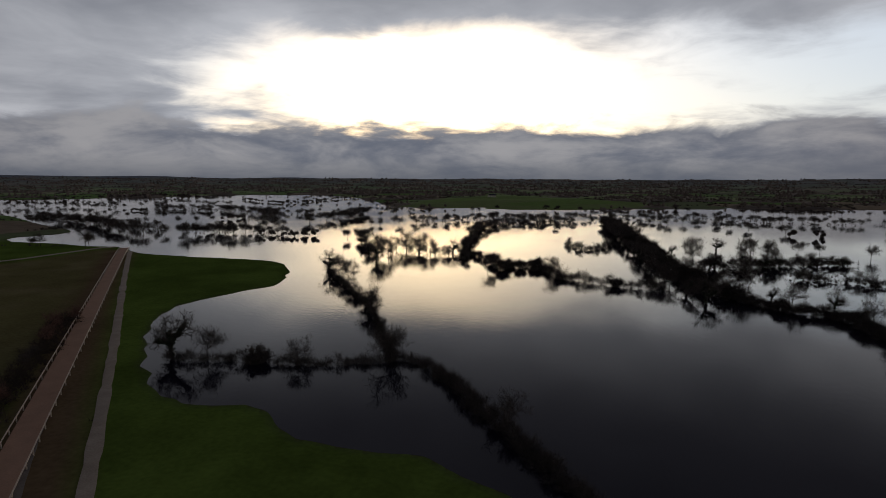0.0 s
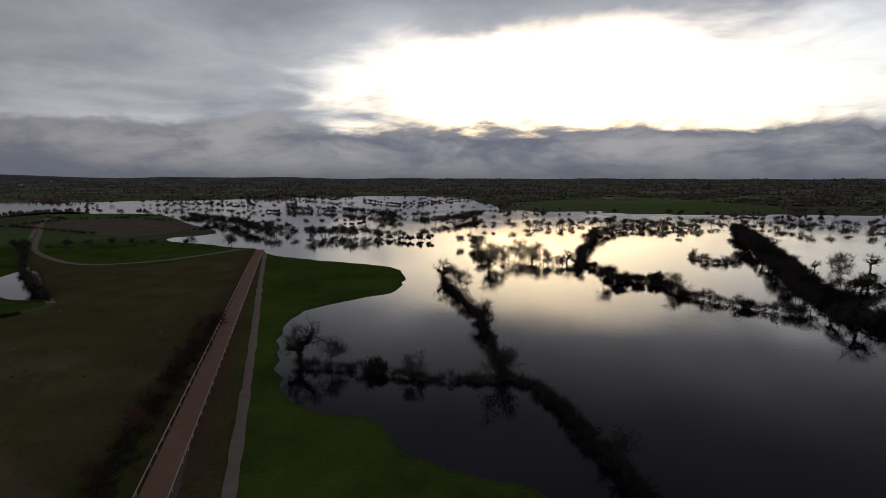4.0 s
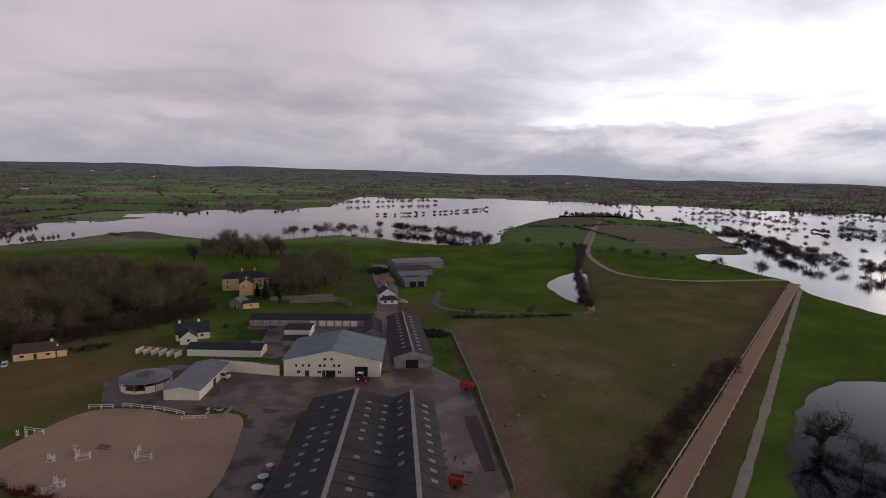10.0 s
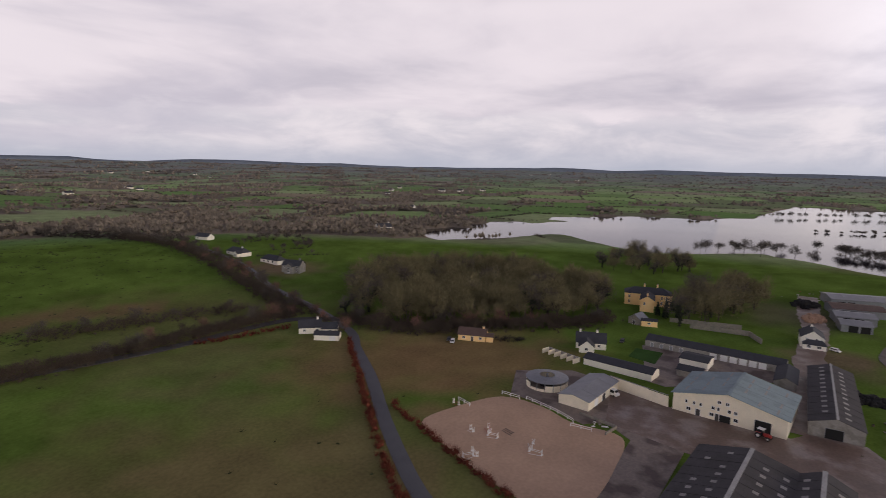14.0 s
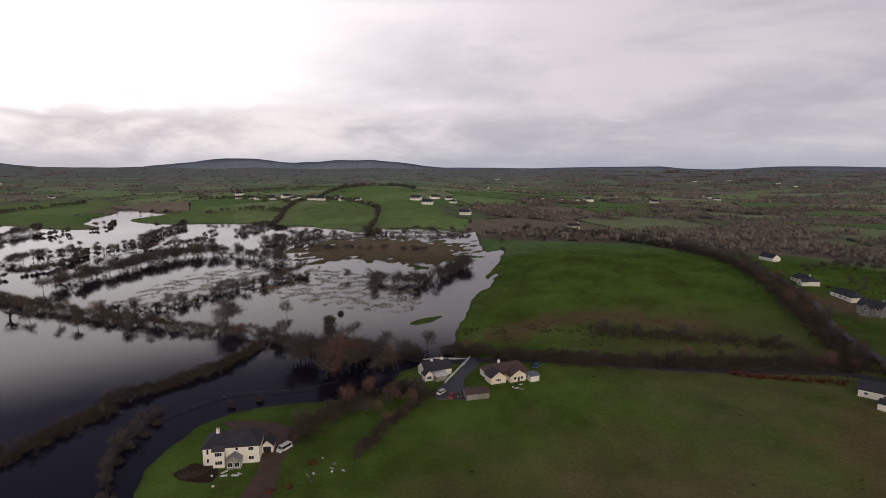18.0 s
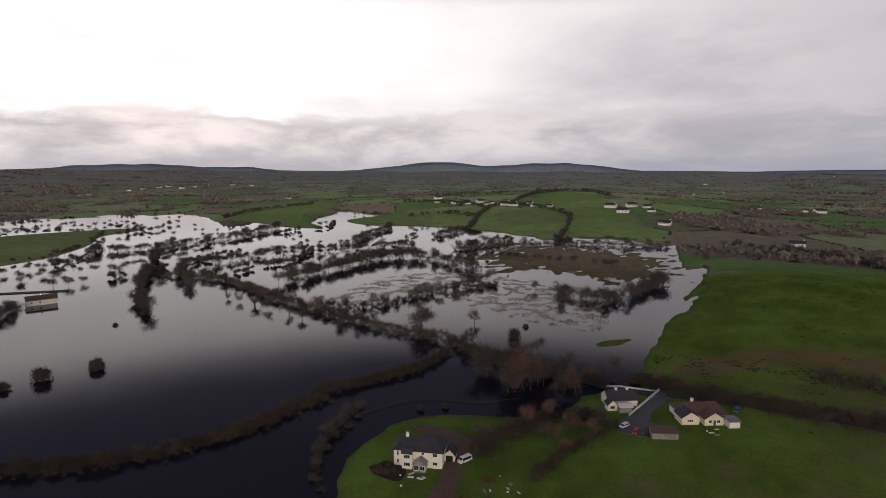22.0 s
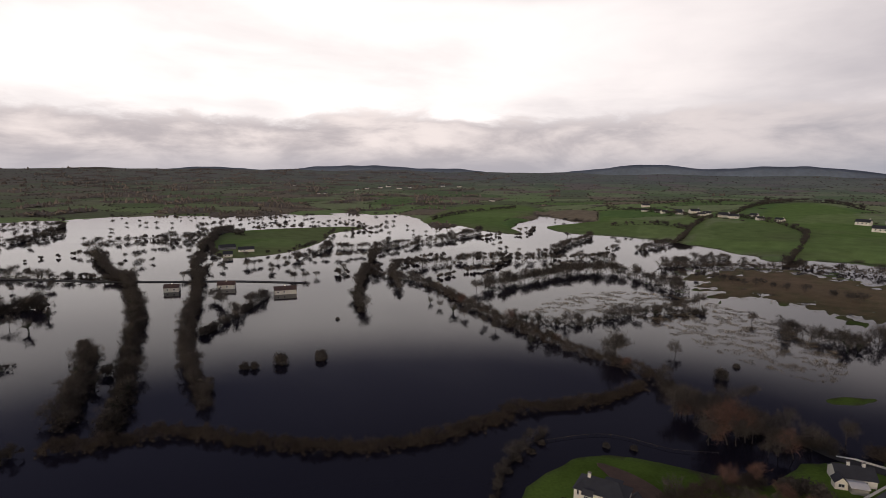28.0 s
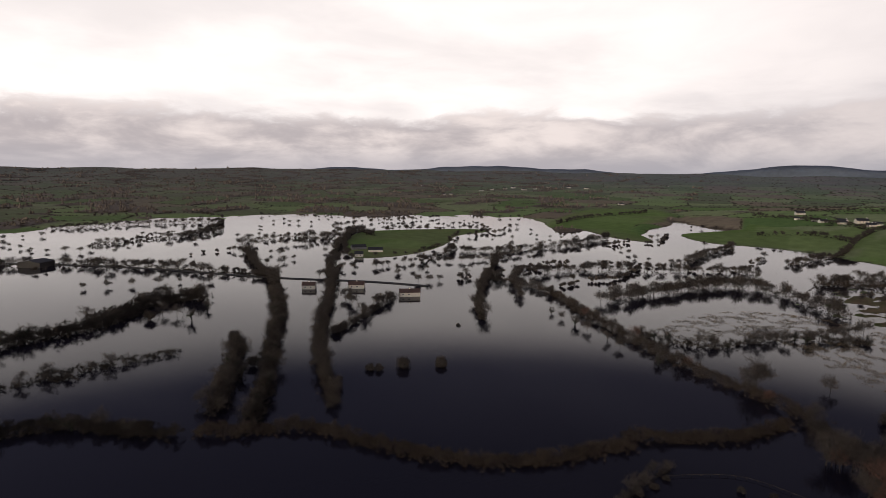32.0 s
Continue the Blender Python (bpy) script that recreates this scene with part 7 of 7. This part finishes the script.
trailer(-110.7, 6.9, 75, 2.2, 3.2, 2.2, "red farm trailer parked beside the cattle shed")


# ---------------------------------------------------------------- rails, fences and arena things
def rail_fence(name, label, pts, h=1.15, gap=4.0, post=0.09, rails=(1.0,), mat=None, step=None, thick=0.06, group="fences"):
    line = smooth_line(pts, gap)
    z = np.maximum(height(line[:, 0], line[:, 1]), 0.1)
    root = thing(name, pose(line[0, 0], line[0, 1], 0), label, "fence", group)
    o = Vector((line[0, 0], line[0, 1], 0))
    pm = bpy.data.meshes.new("post")
    bm = box(-post, post, -post, post, -0.4, h)
    bm.to_mesh(pm)
    bm.free()
    pm.materials.append(mat or M_WHITEWOOD)
    for i, p in enumerate(line):
        part("post", pm, None, root, at=Matrix.Translation((p[0] - o.x, p[1] - o.y, z[i])))
    for i in range(len(line) - 1):
        a, b = Vector((*line[i], z[i])) - o, Vector((*line[i + 1], z[i + 1])) - o
        d_ = b - a
        m = Matrix.Translation(a) @ d_.to_track_quat("X", "Z").to_matrix().to_4x4()
        for r in rails:
            part("rail", box(-0.02, d_.length + 0.02, -thick, thick, r * h - 0.07, r * h + 0.07, m), mat or M_WHITEWOOD, root)
    return root


def offset(pts, d_):
    p = smooth_line(pts, 12.0)
    t = np.gradient(p, axis=0)
    t /= np.hypot(*t.T)[:, None]
    return [tuple(q) for q in p + np.stack([-t[:, 1], t[:, 0]], 1) * d_]


rail_fence("gallop_rail", "cream running rail along the gallop track", offset(TRACK_ROAD, 2.8), 1.2, 5.0, 0.10, (1.0,), M_CREAMWOOD, thick=0.10)
rail_fence("gallop_rail", "cream running rail along the gallop track", offset(TRACK_ROAD, -2.8), 1.2, 5.0, 0.10, (1.0,), M_CREAMWOOD, thick=0.10)
rail_fence("arena_rail", "white rail at the arena's edge", [(-150.5, -94.2), (-150.8, -87.7)], 1.2, 3.2, rails=(1.0, 0.5))
rail_fence("arena_rail", "white rail at the arena's edge", [(-152, -85.6), (-149.1, -72.8), (-146.3, -66.2)], 1.2, 3.2, rails=(1.0, 0.5))
rail_fence("arena_rail", "short white rail at the arena's edge", [(-143.4, -65.7), (-144.3, -59.5)], 1.2, 3.0, rails=(1.0, 0.5))
rail_fence("arena_rail", "short white rail beside the arena", [(-136.7, -102.4), (-135.2, -96.8)], 1.2, 2.6, rails=(1.0, 0.5))
rail_fence("flood_fence", "dark post fence standing in the flood near the house", [(108.9, -156), (90.2, -186.9), (64.8, -194.5), (51.8, -203.9)], 0.7, 3.0, 0.08, (0.9,), M_BARK, thick=0.05)


def jump(x, y, rot, w, label, mat, rails=2):
    root = thing("show_jump", pose(x, y, ground_at(x, y) + 0.17, 0, 0, rot), label, "show jump", "show jumps")
    for s in (-1, 1):
        st = bmesh.new()
        for u in (-0.3, 0.3):
            add_box(st, s * w / 2 - 0.05 + 0, s * w / 2 + 0.05, u - 0.05, u + 0.05, 0, 1.5)
        for zz in (0.3, 0.7, 1.1):
            add_box(st, s * w / 2 - 0.03, s * w / 2 + 0.03, -0.25, 0.25, zz, zz + 0.08)
        add_box(st, s * w / 2 - 0.3, s * w / 2 + 0.3, -0.4, 0.4, 0, 0.08)
        part("stand", st, M_WHITEWOOD, root)
    for k in range(rails):
        part("pole", cylinder(0.06, 0.06, -w / 2, w / 2, 8, pose(0, 0.07, 0.5 + 0.45 * k, 0, 90, 0)), mat, root)
    part("ground_pole", cylinder(0.06, 0.06, -w / 2, w / 2, 8, pose(0.3, -1.0, 0.07, 0, 90, 12)), mat, root)


jump(-125.4, -82.8, 40, 3.4, "red and white show jump on the arena sand", M_REDPAINT)
jump(-122.8, -79.9, 100, 3.0, "small white show jump on the arena sand", M_WHITEWOOD)
jump(-121.9, -86.5, 60, 1.8, "low white jump stand on the arena sand", M_WHITEWOOD, 1)
jump(-124.9, -68.3, 20, 3.6, "white show jump with wings on the arena sand", M_WHITEWOOD)
jump(-122.4, -65.9, 95, 3.6, "white show jump with wings on the arena sand", M_WHITEWOOD)
jump(-109.3, -78.8, 150, 3.0, "white show jump near the arena hedge", M_WHITEWOOD)
jump(-111.6, -78.3, 60, 3.0, "white show jump near the arena hedge", M_WHITEWOOD)
jump(-133.7, -101.1, 80, 2.4, "red and white low jump on the arena sand", M_REDPAINT, 1)
for k in range(3):
    root = thing("ground_pole", pose(-127.1 - 0.9 * k, -78.0, ground_at(-127.1, -78.0) + 0.24, 0, 90, 75), "dark pole lying on the arena sand", "pole", "show jumps")
    part("pole", cylinder(0.07, 0.07, -1.8, 1.8, 8), M_DOOR, root)


def tank(x, y, r, h, mat, label):
    root = thing("water_tank", pose(x, y, ground_at(x, y) + 0.14), label, "tank", "tanks")
    part("wall", cylinder(r, r, -0.1, h, 18), mat, root)
    part("lid", cylinder(r * 1.04, r * 0.3, h, h + 0.35, 18), M_WHITEWOOD, root)


tank(-118.1, -35.4, 0.9, 1.0, M_GREYWALL, "small pale round tank beside the cattle shed")
tank(-113.1, -35.6, 1.2, 1.1, M_GARDENGREEN, "green round tank beside the cattle shed")
tank(-108.9, -35.7, 1.2, 1.1, M_GARDENGREEN, "green round tank with white lid beside the shed")


def junk_heap(x, y, n, spread, label, mats, seed):
    """Farm clutter: planks, drums and sheet metal lying in a heap, one thing each."""
    rng = random.Random(seed)
    for k in range(n):
        px, py = x + rng.gauss(0, spread), y + rng.gauss(0, spread)
        root = thing(rng.choice(["plank_stack", "feed_drum", "metal_sheet"]), pose(px, py, ground_at(px, py) + 0.14, 0, 0, rng.uniform(0, 360)) @ Matrix.Scale(rng.uniform(0.45, 0.75), 4), label, "farm clutter", "farm clutter")
        if "drum" in root.name:
            part("drum", cylinder(0.5, 0.5, -0.05, 1.0, 12), rng.choice(mats), root)
            part("rim", cylinder(0.54, 0.54, 0.96, 1.03, 12), M_TYRE, root)
        elif "plank" in root.name:
            for j in range(3):
                part("plank", box(-1.4, 1.4, -0.5 + 0.34 * j, -0.2 + 0.34 * j, 0, 0.3 + 0.1 * (j % 2)), rng.choice(mats), root)
        else:
            part("sheet", slab([(-1, -0.6, 0.15), (1, -0.6, 0.25), (1, 0.6, 0.5), (-1, 0.6, 0.35)], 0.05), rng.choice(mats), root)
            part("trestle", box(-0.8, 0.8, -0.3, 0.3, -0.1, 0.1), M_WOOD, root)


junk_heap(-120.5, 6.1, 12, 3.0, "weathered farm clutter beside the cattle shed", [M_WOOD, M_GREYSHEET, M_GREYWALL], 1)
junk_heap(-210.7, 11.1, 10, 4.0, "farm clutter heaped along the silage wall", [M_WOOD, M_GREYSHEET, M_BROWN_ROOF], 2)
junk_heap(-409.7, -26.4, 16, 7.0, "farm clutter heaped beside the hay barns", [M_WOOD, M_GREYSHEET, M_WHITEWOOD, M_REDPAINT], 3)
junk_heap(-149.5, -61.5, 8, 1.6, "pale clutter inside the yard planter", [M_WHITEWOOD, M_WOOD], 4)
junk_heap(64.4, -131.3, 7, 2.2, "pale garden clutter on the terrace of the white house", [M_WHITEWOOD, M_WOOD], 5)
junk_heap(39, -136.4, 8, 4.0, "pale garden clutter on the lawn", [M_WHITEWOOD, M_WOOD, M_BROWN_ROOF], 6)
junk_heap(-19.4, -200.1, 6, 2.5, "garden clutter before the bungalow", [M_WHITEWOOD, M_WOOD], 7)


def dung_mound(x, y, rx, ry, h, label, mat):
    rng = np.random.RandomState(int(abs(x)))
    n = 50
    a, r = rng.uniform(0, 6.28, n), np.sqrt(rng.uniform(0, 1, n))
    c = np.c_[np.cos(a) * r * rx, np.sin(a) * r * ry, h * 0.5 * (1 - r**2)]
    rad = np.full((n, 3), 1.4) * rng.uniform(0.6, 1.2, (n, 1))
    ob = new("dung_mound", mesh_np("dung_mound", *blobs(rng, c, rad, ICO2), mat))
    ob.matrix_basis = pose(x, y, ground_at(x, y))
    tagged(ob, label, "muck heap", "farm clutter")


dung_mound(-227.5, 2.1, 5, 9, 2.2, "dark heap of dung in the farmyard", M_SHADE_MUCK)
dung_mound(-379, -29.2, 12, 7, 3.0, "dark heap of silage beside the hay barns", M_SHADE_MUCK)
dung_mound(-344.6, -21.8, 10, 5, 2.2, "brown heap of soil beside the hay barns", M_TRACK)
dung_mound(74.9, -134, 3.0, 2.0, 0.25, "low brown heap of clippings in the garden bed", M_BED)
for n_, (x, y) in enumerate([(-193.9, 24.6), (-185.6, 36.1), (-254.3, 84.8), (-209.5, 56), (-190.6, 93), (-161.2, 37.7), (-140.8, 23.4), (-147, 27.2)]):
    rb = np.random.RandomState(n_)
    ob = new("boulder", mesh_np("boulder", *blobs(rb, np.zeros((1, 3)), np.array([[0.9, 0.6, 0.45]]), ICO2), M_STONE))
    ob.matrix_basis = pose(x, y, ground_at(x, y) + 0.15, 0, 0, 40 * n_)
    tagged(ob, "pale boulder lying in the rough brown field", "boulder", "boulders")


# ---------------------------------------------------------------- single trees and woods
TREE_LIST = [
    ('ivy', -127, 102.6, 14.5),
    ('ivy', -171.6, 235.7, 13.6),
    ('ivy', -106.4, 169, 11.7),
    ('ivy', -170.4, 280.6, 15.2),
    ('ash', -117.6, 105.4, 10.2),
    ('ash', -145.9, 214.7, 12.3),
    ('ash', -157.3, 227.1, 11.7),
    ('ash', -100.1, 279.2, 11.1),
    ('ash', 0.6, 347.3, 16.4),
    ('ash', 28.1, 371.3, 15.9),
    ('ash', 41.1, 365.7, 14.0),
    ('ash', -172.8, 299, 14.3),
    ('ash', -167.5, 331, 14.3),
    ('ash', -185.2, 306.1, 14.8),
    ('ash', -181.9, 339.8, 14.1),
    ('oak', -71.4, 124.4, 11.9),
    ('oak', -30.8, 99.5, 7.9),
    ('oak', -92.1, 111.9, 8.3),
    ('oak', 19.9, 273.3, 15.8),
    ('ivy', 59.6, 201.4, 12.5),
    ('willow', 78.3, 195.4, 9.4),
    ('willow', -78.3, 297.4, 7.2),
    ('willow', -92.3, 280, 6.9),
    ('willow', -103.5, 109.5, 6.1),
    ('ash', -399, 344, 10.7),
    ('ash', -392, 348, 11.6),
    ('ash', -385, 350, 11.5),
    ('ash', -377, 353, 10.5),
    ('ash', -370, 356, 11.4),
    ('ash', -362, 360, 11.3),
    ('ash', -343, 369, 10.2),
    ('ash', -377, 241, 12.5),
    ('ash', -418, 236, 9.7),
    ('oak', -399, 258, 10.9),
    ('oak', -778, 343, 10.5),
    ('oak', -759, 370, 10.4),
    ('oak', -489, 172, 5.7),
    ('ash', -561, -131, 15.0),
    ('ash', -579, -105, 13.6),
    ('ash', -579, -97, 16.3),
    ('ash', -578, -83, 16.2),
    ('ash', -601, -73, 13.9),
    ('ash', -600, -58, 13.8),
    ('ash', -599, -44, 11.0),
    ('oak', 128.9, -273.8, 17),
    ('bush', 75.8, -286.1, 6.7),
    ('bush', 75.6, -310.2, 2.9),
    ('bush', 253.3, -142, 6.9),
    ('bush', 259, -124.2, 4.5),
    ('bush', 256.3, -128.4, 4.5),
    ('bush', 242.2, -159.8, 5.1),
    ('bush', 305.1, -216.8, 2.5),
    ('bush', 246.8, -162.9, 5.2),
    ('ash', 130.8, -280.4, 17),
    ('ash', 106.6, -306.1, 10.2),
    ('ash', 57.8, -263.9, 10.4),
    ('ash', 18.5, -245.9, 11.3),
]
FAR_HOUSES = [(502, -1169), (466, -1155), (421, -1149), (392, -1150), (362, -1130), (319, -1102), (276, -1122), (112, -1096), (76, -1120), (48, -1116), (11, -910), (-128, -3027), (-171, -2351), (-145, -1209), (-190, -1228), (-231, -1248), (-257, -1251), (-335, -1341), (-421, -1314), (-658, -1601), (-650, -1515), (-138, -755), (-1338, -2530), (-1282, -2294), (-1057, -2737), (-1270, -2856), (-871, -4022), (447, -1137), (412, -1126), (364, -1109), (323, -1105), (302, -1091), (257, -1084), (225, -1077), (544, -1269), (1947, -1515), (1982, -1602), (2009, -1703), (2054, -1792), (1902, -1724), (1942, -1829), (1974, -1952), (1942, -2057), (1846, -2075), (1809, -1220), (1815, -1260), (84, -1037), (37, -1063), (-53, -2168), (1121, -1422), (1759, -2592), (2344, -1457), (-1110, -1070), (-1269, -1207), (-1405, -1297), (-762, -678), (-1357, -1077), (-1419, -1050), (-1519, -1033), (-3267, -1843), (-3548, -1850), (-2730, -1262), (-3590, 555), (-3544, 641), (-3487, 707), (-3480, 941), (-3196, 970), (-3816, 1311), (-453, -446), (-4000, 1587), (-3655, 1604), (-487, 1378), (-437, 1737)]
# round bushes at the edge of the lawn, their feet in the water
for x, y in [(103.0, -164.4), (102.2, -156.2), (102.3, -148.3), (100.3, -139.2), (97.6, -130.3), (93.6, -122.0), (84.2, -179.4), (75.7, -184.7)]:
    plant("bush", x, y, 2.6, group="bushes round the lawn")
# single trees along the water
for kind, x, y, h in TREE_LIST:
    plant(kind, x, y, h)


def wood(pts, n, kinds, h0, h1, seed, group):
    rng = np.random.RandomState(seed)
    poly = np.array(pts, float)
    lo, hi = poly.min(0), poly.max(0)
    k = 0
    while k < n:
        x, y = rng.uniform(lo[0], hi[0]), rng.uniform(lo[1], hi[1])
        if inside(np.array([x]), np.array([y]), poly)[0]:
            plant(kinds[rng.randint(len(kinds))], x, y, rng.uniform(h0, h1), group=group)
            k += 1


wood([(-177.6, -203.8), (-183.7, -174.5), (-196.9, -157.7), (-224.2, -138.8), (-247.6, -115.1), (-268.7, -106.8), (-300.0, -114.2), (-327.9, -151.2), (-332.2, -203.0), (-306.5, -249.7), (-272.5, -266.5), (-226.0, -247.1)], 270, ["wood", "wood", "wood", "wood", "ivy"], 11, 20, 1, "trees of the wood")
wood([(-277.4, -78.4), (-274.6, -66.9), (-331.2, -53.1), (-373.4, -40.9), (-380.4, -66.9), (-340.9, -79.6), (-298, -75.9)], 46, ["wood", "wood", "ivy"], 12, 20, 2, "trees round the country house")
wood([(-433, -189), (-392.7, -146.2), (-438, -104), (-485, -128), (-501, -187)], 30, ["wood", "ivy", "ash"], 10, 17, 3, "trees by the lake")
wood([(48.1, -207.5), (31.5, -214.1), (26.7, -231.5), (48.3, -246), (77.6, -238), (76.5, -206.4)], 24, ["birch", "ash", "ash"], 9, 15, 4, "birches by the flooded lane")
wood([(37.1, -159.9), (48.5, -178.1), (31.4, -197.4), (17.5, -191.1), (23.1, -169)], 12, ["birch", "willow", "ash"], 4, 8, 5, "trees behind the white house")
plant("conifer", -344.1, -67.5, 13, group="garden trees")
plant("conifer", -290.9, -82.4, 10, group="garden trees")
plant("conifer", -293, -87.3, 8, group="garden trees")
plant("conifer", -295.2, -77.2, 8, group="garden trees")


def rush_tufts():
    """Dark tufts of rush over the rise beyond the lane and over the worn fields."""
    rng = np.random.RandomState(44)
    c = []
    for cx, cy, rx, ry, n in ((-98, -443, 150, 110, 900), (-172.5, 54.8, 45, 50, 25), (-81.6, -101.3, 80, 60, 20), (-25.3, -272, 70, 14, 260)):
        p = rng.normal(size=(n * 3, 2)) * np.array([rx, ry]) * 0.55 + np.array([cx, cy])
        keep = (wob(p[:, 0], p[:, 1], 30, 45) > 0.1) & (shore(p[:, 0], p[:, 1]) > 4)
        c.append(p[keep][:n])
    p = np.vstack(c)
    z = height(p[:, 0], p[:, 1])
    size = rng.uniform(0.3, 1.0, len(p))
    rad = np.c_[size * rng.uniform(0.8, 2.0, len(p)), size, size * 0.35]
    at = np.c_[p, z + 0.05]
    mesh = join(blobs(rng, at, rad * 0.7, OCTA), twig_cloud(rng, at, rad, 8, 0.7, 0.05))
    tagged(new("rush_tufts", mesh_np("rush_tufts", *mesh, M_RUSH)), "dark green tufts of rush scattered over the pasture", "rushes", kind="stuff")


rush_tufts()


# ---------------------------------------------------------------- distant houses
def far_house():
    root = thing("distant_house", AWAY, "small white farmhouse among distant fields", "house")
    bm = bmesh.new()
    add_box(bm, -7, 7, -4, 4, -2, 3.2)
    part("wall", bm, M_WHITE, root)
    part("roof_slope", slab([(-7.4, -4.4, 3.2), (7.4, -4.4, 3.2), (7.4, 0, 6.2), (-7.4, 0, 6.2)], 0.2), M_SLATE, root)
    part("roof_slope", slab([(7.4, 4.4, 3.2), (-7.4, 4.4, 3.2), (-7.4, 0, 6.2), (7.4, 0, 6.2)], 0.2), M_SLATE, root)
    for s in (-1, 1):
        bm = bmesh.new()
        v = [bm.verts.new(p) for p in ((s * 7, -4, 3.1), (s * 7, 4, 3.1), (s * 7, 0, 6.1))]
        bm.faces.new(v)
        part("gable", bm, M_WHITE, root)
    part("chimney", box(5.2, 6.2, -0.4, 0.4, 5.4, 7.2), M_WHITE, root)
    for u in (-4, 0, 4):
        part("window", box(u - 0.6, u + 0.6, -4.04, -4.0, 1.2, 2.4), M_GLASS, root)
    return root


FAR_HOUSE = far_house()
TREES["house"] = [FAR_HOUSE]
hr = random.Random(4)
for x, y in FAR_HOUSES:
    toward = math.degrees(math.atan2(y, x)) - 90
    copy_thing(FAR_HOUSE, pose(x, y, ground_at(x, y) + 0.3, 0, 0, toward + hr.uniform(-35, 35)) @ Matrix.Scale(hr.uniform(0.9, 1.5), 4))["group"] = "distant houses"


for kinds in TREES.values():
    for proto in kinds:
        for ob in (*proto.children_recursive, proto):
            bpy.data.objects.remove(ob)
